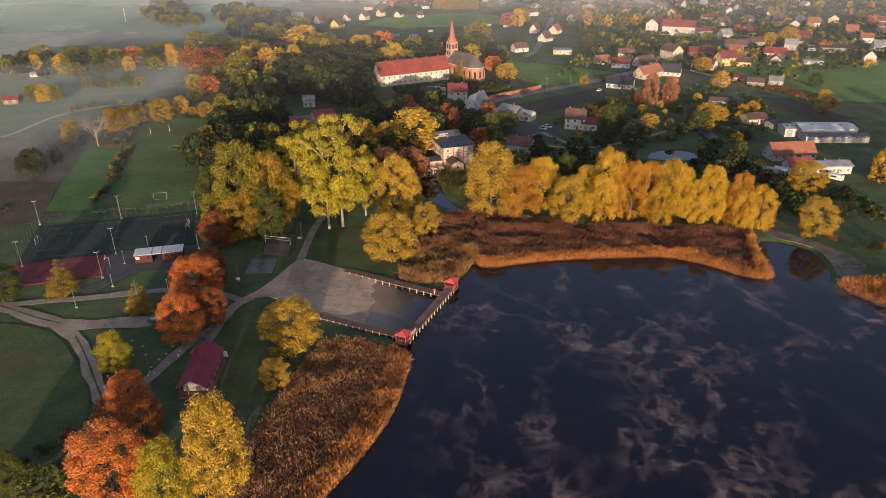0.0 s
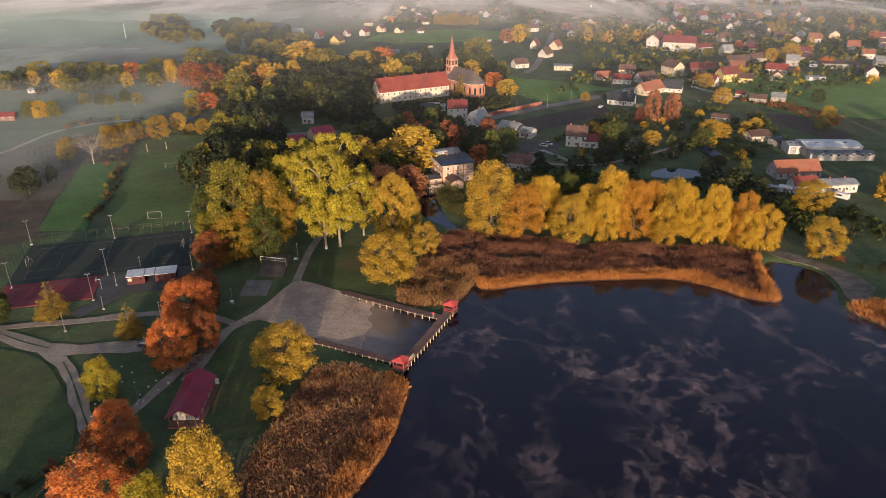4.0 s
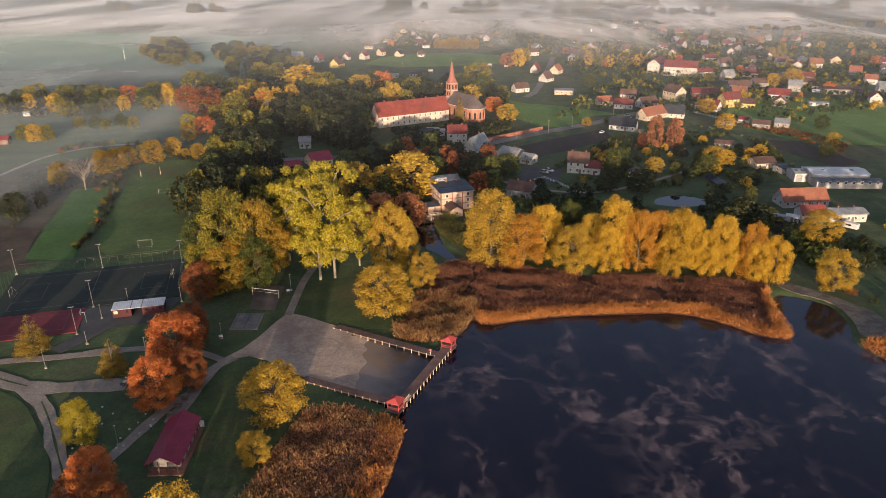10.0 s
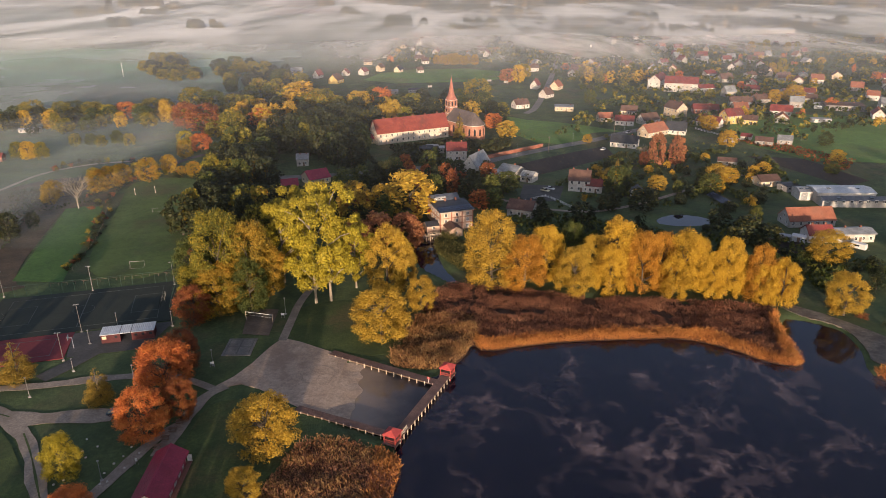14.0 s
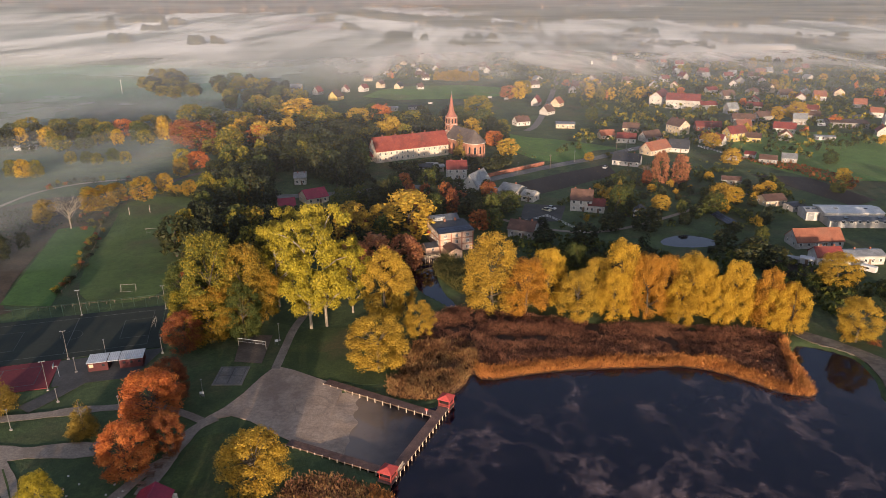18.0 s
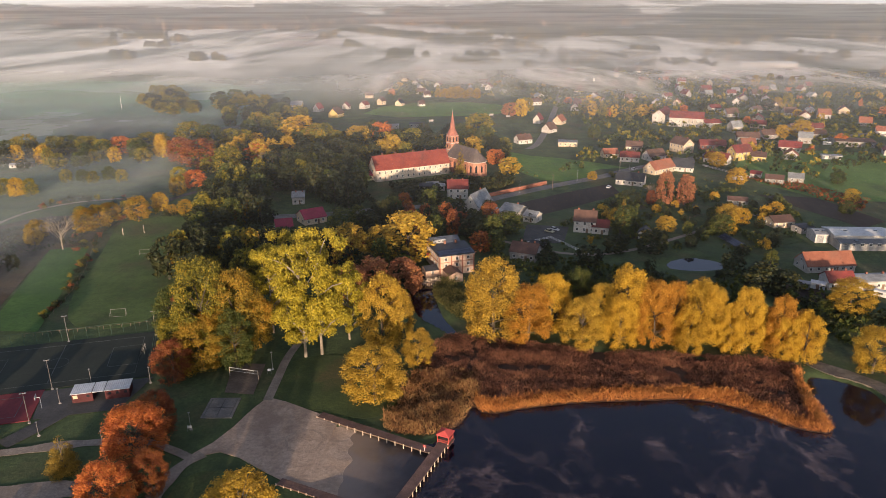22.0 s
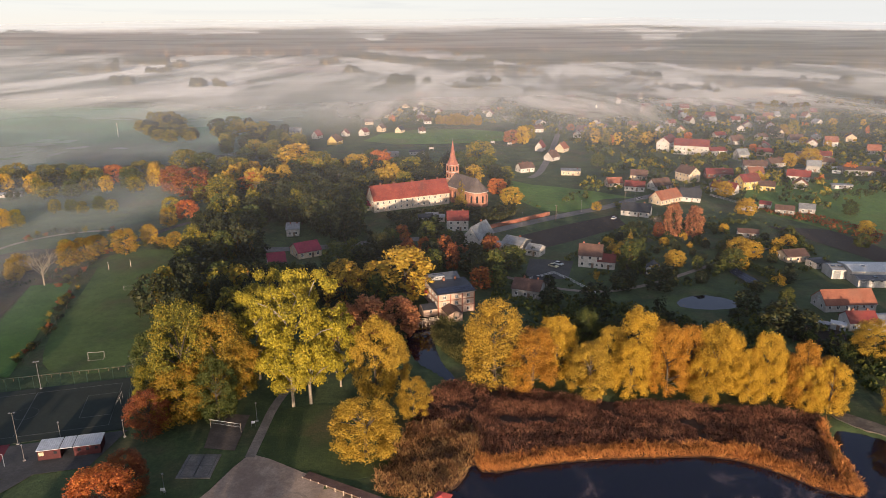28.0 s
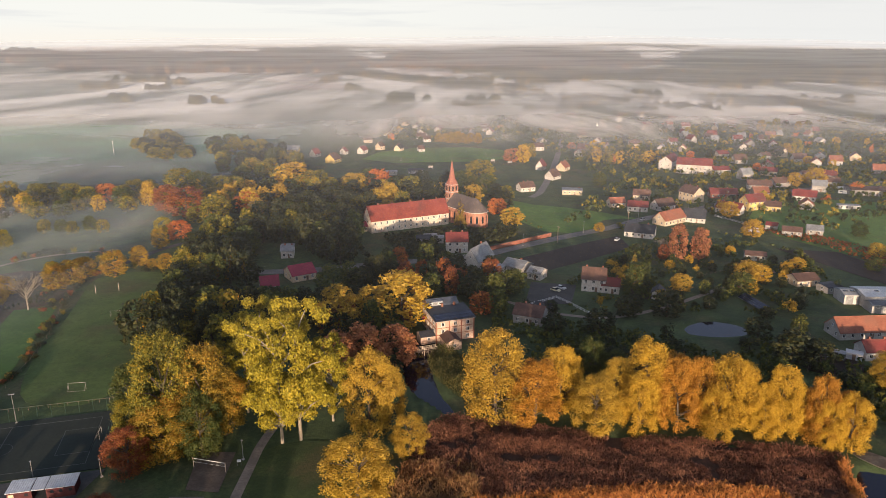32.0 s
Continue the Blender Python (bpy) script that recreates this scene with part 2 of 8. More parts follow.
WINE_ROOF = surface("wine_red_sheet_metal", (0.23, 0.014, 0.040), (0.33, 0.024, 0.062), 0.3, 0.5, 2.5, 0.2)
GLASS_DARK, _nt, _n, _l, _p = tree_of("window_glass")
_p.inputs["Base Color"].default_value = (0.02, 0.024, 0.03, 1)
_p.inputs["Roughness"].default_value = 0.06
WATER, nt, nodes, links, p = tree_of("lake_water")
p.inputs["Base Color"].default_value = (0.005, 0.004, 0.011, 1)
p.inputs["Roughness"].default_value = 0.04
p.inputs["IOR"].default_value = 1.33
bn = nodes.new("ShaderNodeBump")
bn.inputs["Strength"].default_value, bn.inputs["Distance"].default_value = 0.12, 0.05
links.new(noise_node(nt, 0.6, 3), bn.inputs["Height"])
links.new(bn.outputs[0], p.inputs["Normal"])

# ---- building helpers ----


def part(name, bm, material, parent=None, label=""):
    me = bpy.data.meshes.new(name)
    bm.to_mesh(me)
    bm.free()
    me.materials.append(material)
    ob = new(name, me)
    ob.parent = parent
    return tagged(ob, label)


def box(bm, x0, y0, z0, x1, y1, z1):
    v = [bm.verts.new(c) for c in ((x0, y0, z0), (x1, y0, z0), (x1, y1, z0), (x0, y1, z0), (x0, y0, z1), (x1, y0, z1), (x1, y1, z1), (x0, y1, z1))]
    for f in ((0, 3, 2, 1), (4, 5, 6, 7), (0, 1, 5, 4), (1, 2, 6, 5), (2, 3, 7, 6), (3, 0, 4, 7)):
        bm.faces.new([v[i] for i in f])


def boxed(name, material, parent, dims, label="", bevel=0.0):
    bm = bmesh.new()
    box(bm, *dims)
    if bevel:
        bmesh.ops.bevel(bm, geom=bm.edges[:], offset=bevel, segments=1, affect="EDGES")
    return part(name, bm, material, parent, label)


def rod(bm, a, b, r0, r1=None, sides=6):
    a, b = Vector(a), Vector(b)
    r1 = r0 if r1 is None else r1
    d = (b - a).normalized()
    u = d.orthogonal().normalized()
    w = d.cross(u)
    rings = [[bm.verts.new(c + (u * math.cos(k * math.tau / sides) + w * math.sin(k * math.tau / sides)) * r) for k in range(sides)] for c, r in ((a, r0), (b, r1))]
    for k in range(sides):
        bm.faces.new((rings[0][k], rings[0][(k + 1) % sides], rings[1][(k + 1) % sides], rings[1][k]))
    bm.faces.new(rings[1])
    bm.faces.new(rings[0][::-1])


def rounded(pts, times=2, closed=True):
    """Corner cutting, for soft edges of lawns, shores and tracks."""
    for _ in range(times):
        n, res = len(pts), []
        for i in range(n if closed else n - 1):
            (ax, ay), (bx, by) = pts[i], pts[(i + 1) % n]
            res += [(0.75 * ax + 0.25 * bx, 0.75 * ay + 0.25 * by), (0.25 * ax + 0.75 * bx, 0.25 * ay + 0.75 * by)]
        pts = res if closed else [pts[0]] + res + [pts[-1]]
    return pts


def sheet(name, pts, z, material, label, soft=2, thick=0.03, kind="structure"):
    bm = bmesh.new()
    f = bm.faces.new([bm.verts.new((x, y, z)) for x, y in rounded(pts, soft)])
    if f.calc_area() and f.normal.z < 0:
        f.normal_flip()
    ext = bmesh.ops.extrude_face_region(bm, geom=[f])
    bmesh.ops.translate(bm, vec=(0, 0, -thick), verts=[v for v in ext["geom"] if isinstance(v, bmesh.types.BMVert)])
    bmesh.ops.triangulate(bm, faces=bm.faces[:])
    bmesh.ops.recalc_face_normals(bm, faces=bm.faces[:])
    return tagged(part(name, bm, material), label, name.split("_")[0], kind=kind)


def track(name, pts, width, z, material, label, soft=2, jitter=0.0, kind="structure"):
    pts = rounded(pts, soft, closed=False)
    left, right = [], []
    for i, (x, y) in enumerate(pts):
        (ax, ay), (bx, by) = pts[max(0, i - 1)], pts[min(len(pts) - 1, i + 1)]
        d = Vector((bx - ax, by - ay)).normalized()
        w = width / 2 * (1 + jitter * noise.noise((x * 0.2, y * 0.2, 3.0)))
        left.append((x - d.y * w, y + d.x * w))
        right.append((x + d.y * w, y - d.x * w))
    bm = bmesh.new()
    rows = [[bm.verts.new((*q, zz)) for q in side] for side, zz in ((left, z - 0.05), (left, z), (right, z), (right, z - 0.05))]
    for a, b in zip(rows, rows[1:]):
        for i in range(len(pts) - 1):
            bm.faces.new((a[i], a[i + 1], b[i + 1], b[i]))
    bmesh.ops.recalc_face_normals(bm, faces=bm.faces[:])
    return tagged(part(name, bm, material), label, name.split("_")[0], kind=kind)


def from_arrays(name, verts, faces, material):
    me = bpy.data.meshes.new(name)
    n, k = len(faces), faces.shape[1]
    me.vertices.add(len(verts))
    me.vertices.foreach_set("co", verts.astype(np.float32).ravel())
    me.loops.add(n * k)
    me.loops.foreach_set("vertex_index", faces.astype(np.int32).ravel())
    me.polygons.add(n)
    me.polygons.foreach_set("loop_start", np.arange(0, n * k, k, dtype=np.int32))
    me.update(calc_edges=True)
    me.validate()
    me.materials.append(material)
    return me


def inside(poly, px, py):
    res = np.zeros(px.shape, bool)
    n = len(poly)
    for i in range(n):
        (ax, ay), (bx, by) = poly[i], poly[(i + 1) % n]
        if ay != by:
            res ^= ((ay > py) != (by > py)) & (px < (bx - ax) * (py - ay) / (by - ay) + ax)
    return res


def edge_distance(poly, px, py):
    best = np.full(px.shape, 1e9)
    n = len(poly)
    for i in range(n):
        (ax, ay), (bx, by) = poly[i], poly[(i + 1) % n]
        dx, dy = bx - ax, by - ay
        s = np.clip(((px - ax) * dx + (py - ay) * dy) / (dx * dx + dy * dy + 1e-9), 0, 1)
        best = np.minimum(best, np.hypot(px - ax - s * dx, py - ay - s * dy))
    return best


# ---- ground and water ----
GROUND = 1.0
LAKE = rounded([(-60, 20), (-40, 60), (-26, 95), (-21.3, 107.2), (-17, 119.5), (-15.2, 133.8), (-14.5, 143.1), (-18.6, 148.5), (-28, 152.5), (-33.5, 156.5), (-32.5, 164.0), (-31.5, 173.0), (-30.0, 180.0), (-22.7, 176.1),
                (-14, 173.5), (-8.6, 172), (-4.9, 178), (-0.1, 184.5), (1.3, 191.5), (3.3, 187), (15.4, 191), (29.4, 194), (45.2, 195.5), (61.1, 197), (72.9, 190.5), (79.1, 184.2), (86.5, 182),
                (88.3, 187), (91.5, 202.3), (93.2, 208.7), (99.3, 206.7), (102.9, 204.7), (107.4, 200.7), (106.6, 189.2), (102.8, 179.7), (105.9, 172.3), (113, 164), (160, 130), (260, 60), (300, -120), (160, -260), (-40, -200), (-80, -60)], 1)
CREEK = rounded([(-12.5, 290), (-19.5, 283), (-21, 268), (-20.4, 252), (-15.5, 241), (-10.5, 236), (-5, 229), (-3, 232), (-9, 243), (-12, 262), (-10.5, 280)], 1)
POND = rounded([(76.4, 296), (87.8, 303.5), (98.2, 299.0), (100.5, 291.5), (92.1, 287.5), (76.9, 288.3)], 1)
WEST_BED = rounded([(-36.5, 146.0), (-39.5, 136.0), (-42.6, 120), (-44.5, 110), (-46, 98), (-52, 80), (-38, 66), (-26.5, 94.5), (-20.4, 106.4), (-15.8, 119), (-14.0, 133.4), (-13.4, 140.6), (-19.5, 143.6), (-29, 146.6)], 1)
NORTH_BED = rounded([(-22.6, 178.6), (-16.1, 198.8), (-11.5, 220.5), (-6.2, 230.5), (3.8, 227.3), (13.7, 226.0), (32.7, 221.6), (51.7, 220.5), (70.2, 218.5), (84.7, 217), (93.8, 215), (91.0, 206), (88.6, 188), (88.2, 180.4), (79.1, 182.6), (72.9, 189), (61.1, 195.4), (45.2, 194), (29.4, 192.5), (15.4, 189.5), (4.5, 185.6), (1.3, 190.5), (-0.6, 183), (-5.0, 177.4), (-12, 175)], 1)
EAST_BED = rounded([(103.3, 178), (106.2, 172.8), (114, 164), (130, 150), (150, 140), (150, 170), (130, 182), (112, 182)], 1)
CREEK_BED = rounded([(-13.5, 262), (-10.6, 273), (-3.7, 271), (2.0, 256), (6.1, 245), (24, 234), (22, 229), (5, 231), (-3, 240), (-9, 249)], 1)
xs = np.concatenate([np.linspace(-4900, -420, 60)[:-1] , np.linspace(-420, -150, 40)[:-1], np.arange(-150, 150, 2.0), np.linspace(150, 420, 40), np.linspace(420, 4900, 60)[1:]])
ys = np.concatenate([np.linspace(-1500, 20, 24)[:-1], np.arange(20, 330, 2.0), np.linspace(330, 900, 80), np.linspace(900, 4900, 90)[1:]])
gx, gy = np.meshgrid(xs, ys)
gz = np.full(gx.shape, GROUND)
rough = np.array([noise.noise((x * 0.06, y * 0.06, 0)) for x, y in zip(gx.ravel(), gy.ravel())]).reshape(gx.shape)
gz += 0.12 * rough
for poly, depth in ((LAKE, 1.6), (CREEK, 1.2), (POND, 1.2)):
    d = edge_distance(poly, gx, gy)
    d = np.where(inside(poly, gx, gy), d, -d)
    k = np.clip((d + 1.6) / 3.2, 0, 1)
    gz -= depth * k * k * (3 - 2 * k)
for bed in (WEST_BED, NORTH_BED, EAST_BED):
    k = np.clip(edge_distance(bed, gx, gy) / 1.5, 0, 1)
    gz = np.where(inside(bed, gx, gy), np.minimum(gz, GROUND - 0.75 * k), gz)
far = np.clip((gy - 1800) / 3000, 0, 1)
gz += 86 * far * far * (0.94 + 0.06 * np.sin(gx * 0.0021) + 0.03 * np.sin(gx * 0.0067 + 1))
nx, ny = len(xs), len(ys)
idx = np.arange(nx * ny).reshape(ny, nx)
quads = np.stack([idx[:-1, :-1], idx[:-1, 1:], idx[1:, 1:], idx[1:, :-1]], -1).reshape(-1, 4)
ground = new("ground", from_arrays("ground", np.stack([gx, gy, gz], -1).reshape(-1, 3), quads, GRASS))
ground.data.polygons.foreach_set("use_smooth", np.ones(len(quads), bool))
tagged(ground, "dark green meadow ground reaching to the misty horizon", "ground", kind="structure")


def water(name, poly, z, label):
    bm = bmesh.new()
    bm.faces.new([bm.verts.new((x, y, z)) for x, y in poly])
    bmesh.ops.triangulate(bm, faces=bm.faces[:])
    bmesh.ops.recalc_face_normals(bm, faces=bm.faces[:])
    for f in bm.faces:
        if f.normal.z < 0:
            f.normal_flip()
    return tagged(part(name, bm, WATER), label, "water", kind="structure")


def grown(poly, by):
    c = Vector((sum(x for x, _ in poly), sum(y for _, y in poly))) / len(poly)
    return [tuple(Vector(q) + (Vector(q) - c).normalized() * by) for q in poly]


water("water_lake", [(-82, -200), (300, -260), (310, 100), (160, 140), (116, 168), (112, 215), (85, 215), (80, 190), (60, 202), (3, 198), (-8, 182), (-40, 182), (-40, 150), (-16, 146), (-24, 100), (-45, 55), (-70, 20)], 0.35, "still dark lake water reflecting the dawn sky")
water("water_creek", grown(CREEK, 1.2), 0.35, "narrow dark creek leading to the mill")
water("water_pond", grown(POND, 1.2), 0.35, "small garden pond mirroring the sky")
ORANGE_CHESTNUTS = [
    (-64.5, 93.4, 15.9, 8.1), (-73.8, 163.9, 14.1, 8.0), (-70.9, 144.5, 13.6, 6.3), (-71.4, 116.4, 11.0, 4.9), (95.8, 374.2, 18.5, 5.0),
    (105.2, 372.0, 17.5, 4.9), (32.8, 651.4, 12.0, 8.2),
]
RED_CHESTNUTS = [
    (-66.0, 109.4, 10.7, 5.0), (-74.8, 114.4, 5.5, 4.0), (-79.0, 197.4, 13.5, 5.7), (-72.9, 173.5, 12.0, 5.0), (-65.7, 152.5, 11.2, 4.6),
    (-39.9, 253.4, 14.2, 6.6), (-32.6, 257.6, 15.1, 7.1), (-22.9, 258.0, 14.4, 6.7), (-20.6, 262.2, 10.2, 5.4), (-165.6, 448.7, 18.3, 12.2),
    (-179.6, 457.9, 17.5, 10.8), (89.8, 376.3, 8.0, 2.8),
]
YELLOW_TREES = [
    (-44.8, 94.0, 22.9, 6.7), (-42.8, 141.0, 15.2, 7.6), (-43.1, 126.7, 7.8, 3.8), (111.5, 210, 14.4, 6.8), (-25.0, 216.8, 25.6, 7.7),
    (-20.8, 225.4, 16.0, 5.4), (-44.6, 279.1, 20.2, 8.8), (-23.9, 290.0, 21.8, 11.5), (-35.1, 294.8, 14.3, 7.2), (-23.9, 191.1, 16.0, 9.3),
    (-14.1, 209.4, 11.6, 5.2),
]
ROAD_WILLOWS = [(-53.4, 90.4, 16.0, 5.5), (-82.4, 132.3, 10.5, 4.2)]
WILLOWS = [
    (18.1, 227, 18.4, 6.6), (25.6, 236, 18.6, 6.4), (33.9, 224, 15.6, 6.4), (48.1, 231, 23.2, 6.6), (45.0, 224.5, 16.3, 5.3),
    (55.6, 226, 19.8, 5.8), (61.3, 228, 19.5, 5.0), (68.4, 226, 20.7, 6.9), (64.4, 222, 13.6, 5.2), (72.8, 226, 17.7, 4.6),
    (56.0, 236, 17.0, 6.0), (74.0, 236, 15.5, 5.5), (41.0, 234, 16.0, 5.0),
]
WILLOWS_EAST = [
    (81.1, 223, 20.2, 5.6), (76.7, 222.5, 15.3, 4.2), (90.4, 221, 18.2, 5.0), (97.0, 222.5, 13.4, 3.7), (96.2, 218, 14.8, 5.0),
    (90.8, 217.5, 13.2, 3.9), (86.0, 225, 12.0, 4.0),
]
# Added trees outside the view; their long shadows darken the hall and gardens.
UNSEEN_SHADE_TREES = [(170, 234, 19, 7.5), (182, 238, 21, 8.0), (194, 232, 20, 7.6), (207, 240, 22, 8.2), (221, 236, 20, 7.8), (236, 246, 21, 8.0), (160, 262, 13, 6.0)]
LIME_GREEN_POPLARS = [
    (-46.8, 213.1, 37.5, 10.9), (-42.5, 214.9, 39.1, 10.9), (-60.3, 228.2, 29.2, 8.8), (-36.1, 224.8, 25.0, 7.7), (-58.4, 238.0, 29.6, 9.1),
]
OLIVE_TREES = [
    (-73.8, 204.4, 16.7, 8.6), (-75.0, 210.6, 32.1, 9.1), (-83.2, 214.2, 22.5, 7.9), (-66.0, 213.6, 27.5, 8.4), (-73.9, 218.8, 21.9, 8.7),
    (-62.6, 216.5, 19.0, 7.0), (-82.4, 207.7, 15.5, 6.2), (-64.6, 206.0, 18.2, 6.7),
]
LARCHES = [
    (-87.8, 159.0, 9.6, 4.5), (-113.1, 167.6, 11.3, 5.2), (-5.9, 433.5, 16.8, 4.7), (74.7, 367.3, 6.9, 2.1), (-0.1, 528.3, 10.7, 3.5),
    (5.7, 528.6, 9.8, 3.9),
]
GREEN_TREES = [
    (-127.4, 162.6, 12.3, 5.9), (-82.3, 92.2, 10.4, 3.7), (-75.8, 91.7, 4.0, 5.5), (-87.9, 97.0, 7.4, 3.2), (36.5, 249.2, 13.8, 6.0),
    (42.6, 245.9, 13.0, 5.1), (-75.8, 298.5, 9.1, 7.6), (-55.3, 324.0, 12.2, 8.1), (16.8, 327.1, 10.1, 6.9), (8.7, 320.2, 8.0, 5.6),
    (69.5, 339.8, 8.0, 6.7), (-10.7, 355.3, 9.1, 5.0),
]
DARK_TREES = [
    (-105.2, 297.2, 13.2, 8.9), (-106.7, 315.2, 11.8, 8.3), (-94.5, 309.5, 11.4, 9.1), (-94.0, 336.3, 12.6, 8.7), (-85.7, 272.5, 14.1, 8.0),
    (-103.8, 359.5, 10.8, 9.3), (-95.9, 377.8, 15.9, 8.3), (-95.7, 397.7, 15.3, 8.8), (-80.4, 388.1, 17.4, 9.9), (-77.8, 409.2, 16.7, 10.4),
    (-65.5, 399.0, 15.3, 8.6), (-93.5, 445.1, 17.0, 9.8), (-81.6, 459.4, 17.5, 10.1), (-67.6, 446.2, 17.5, 8.1),
]
DARK_TREES_MORE = [
    (-43.9, 324.5, 10.1, 6.9), (-34.0, 338.9, 9.7, 6.0), (-14.1, 325.8, 8.0, 5.7), (-7.7, 340.1, 7.2, 6.0), (0.8, 319.9, 7.7, 6.7),
    (-18.7, 363.2, 6.7, 5.1), (-39.8, 346.2, 8.6, 6.1), (-68.5, 352.8, 11.0, 7.6), (-127.8, 367.2, 14.5, 7.0), (-126.5, 386.1, 9.5, 7.3),
    (73.4, 305.0, 4.9, 6.6), (45.5, 287.9, 4.7, 6.1), (29.7, 287.2, 5.0, 5.0), (58.7, 304.4, 5.2, 5.4), (99.1, 285.3, 4.8, 5.3),
    (103.0, 267.6, 5.9, 7.1), (110.1, 263.9, 6.0, 6.1),
]
FAR_BELT = [
    (-287.8, 472.8, 11.5, 10.3), (-268.4, 473.6, 11.8, 9.1), (-264.3, 481.8, 11.3, 9.2), (-247.4, 474.5, 11.6, 9.9), (-238.6, 474.9, 10.3, 7.9),
    (-230.3, 483.3, 10.5, 7.9), (-220.2, 500.6, 9.1, 8.1), (-211.0, 501.0, 9.8, 8.0), (-194.2, 510.6, 14.6, 12.1), (-177.7, 502.4, 13.7, 11.7),
    (-140.7, 430.1, 15.1, 9.0), (-162.9, 411.2, 7.8, 5.6), (-150.0, 400.6, 5.6, 7.0), (-154.1, 435.9, 7.9, 6.7),
]
FAR_BELT_GOLD = [
    (-162.9, 503.1, 14.1, 9.7), (-151.8, 503.6, 9.2, 7.7), (-133.9, 464.3, 13.1, 8.8), (-121.1, 523.0, 15.6, 13.7), (-103.7, 514.6, 16.9, 11.5),
    (-131.9, 542.1, 9.3, 10.2), (-75.9, 506.9, 12.6, 11.2), (-62.2, 516.4, 13.3, 11.4), (-56.3, 499.2, 11.1, 9.1), (-38.8, 494.9, 11.5, 11.2),
    (5.8, 548.1, 12.7, 12.4), (22.2, 437.2, 10.9, 7.1), (15.2, 463.6, 10.1, 6.7), (42.0, 646.0, 16.9, 7.2), (48.4, 670.0, 14.6, 7.5),
    (-206.8, 698.0, 8.2, 8.2),
]
PITCH_EDGE_TREES = [
    (-186.5, 314.9, 6.6, 6.7), (-169.5, 322.4, 9.0, 7.2), (-166.3, 329.5, 9.0, 8.0), (-165.5, 336.9, 8.0, 8.1), (-154.0, 341.2, 9.4, 8.1),
    (-135.2, 349.9, 6.4, 5.4), (-142.2, 351.2, 4.4, 3.4), (-153.0, 384.9, 8.5, 6.0), (-113.2, 367.8, 7.3, 8.3), (-101.2, 343.5, 8.5, 6.4),
    (-104.8, 335.8, 8.4, 6.3),
]
GARDEN_TREES = [
    (67.1, 339.7, 7.0, 6.1), (117.0, 345.5, 4.5, 6.5), (109.6, 331.2, 5.5, 6.2), (123.0, 345.8, 3.6, 5.3), (86.5, 333.5, 4.8, 4.9),
    (114.1, 288.4, 8.5, 3.3), (145.3, 362.1, 4.1, 4.2), (192.3, 385.7, 5.7, 4.7), (179.3, 363.6, 5.4, 4.4), (149.7, 462.5, 6.0, 6.2),
    (68.8, 427.1, 3.0, 3.4), (89.6, 551.8, 10.4, 6.1), (227.3, 557.8, 10.3, 6.7), (241.2, 558.4, 5.6, 9.0), (202.6, 421.5, 6.2, 5.1),
    (146.6, 419.0, 5.8, 6.4), (124.7, 249.5, 6.8, 7.9),
]
HOUSES_NEAR = [
    (-6.9, 388.0, 5, 10.4, 9.0, 5.6, 3.4, WHITE_WALL, RED_ROOF),
    (-20.7, 404.0, 8, 6.5, 6.0, 2.8, 1.0, WHITE_WALL, GREY_ROOF),
    (20.9, 357.0, -35, 9.9, 9.0, 3.2, 2.0, GREY_WALL, GREY_ROOF),
    (28.9, 348.0, -30, 6.3, 7.0, 3.0, 1.6, WHITE_WALL, GREY_ROOF),
    (51.1, 334.7, -12, 9.5, 9.0, 5.4, 3.6, WHITE_WALL, BROWN_ROOF),
    (57.5, 331.9, -12, 7.0, 7.0, 3.4, 2.2, WHITE_WALL, RED_ROOF),
    (22.3, 298.9, -20, 10.6, 9.0, 3.4, 2.6, GREY_WALL, BROWN_ROOF),
    (-87.5, 377.0, 12, 6.0, 12.0, 3.6, 0.9, WHITE_WALL, GREY_ROOF),
    (-73.5, 343.5, 35, 10.8, 10.0, 2.9, 3.0, CREAM_WALL, WINE_ROOF),
    (-82.3, 327.2, 20, 7.4, 8.0, 3.0, 3.0, CREAM_WALL, WINE_ROOF),
    (88.8, 418.9, -22, 17.4, 10.0, 3.2, 4.0, WHITE_WALL, DARK_ROOF),
    (111.3, 447.6, 38, 21.4, 10.0, 3.6, 4.6, CREAM_WALL, ORANGE_ROOF),
    (126.8, 452.4, -20, 13.6, 9.0, 3.0, 5.0, WHITE_WALL, DARK_ROOF),
    (153.9, 474.2, -40, 16.9, 9.0, 3.4, 4.0, WHITE_WALL, RED_ROOF),
]
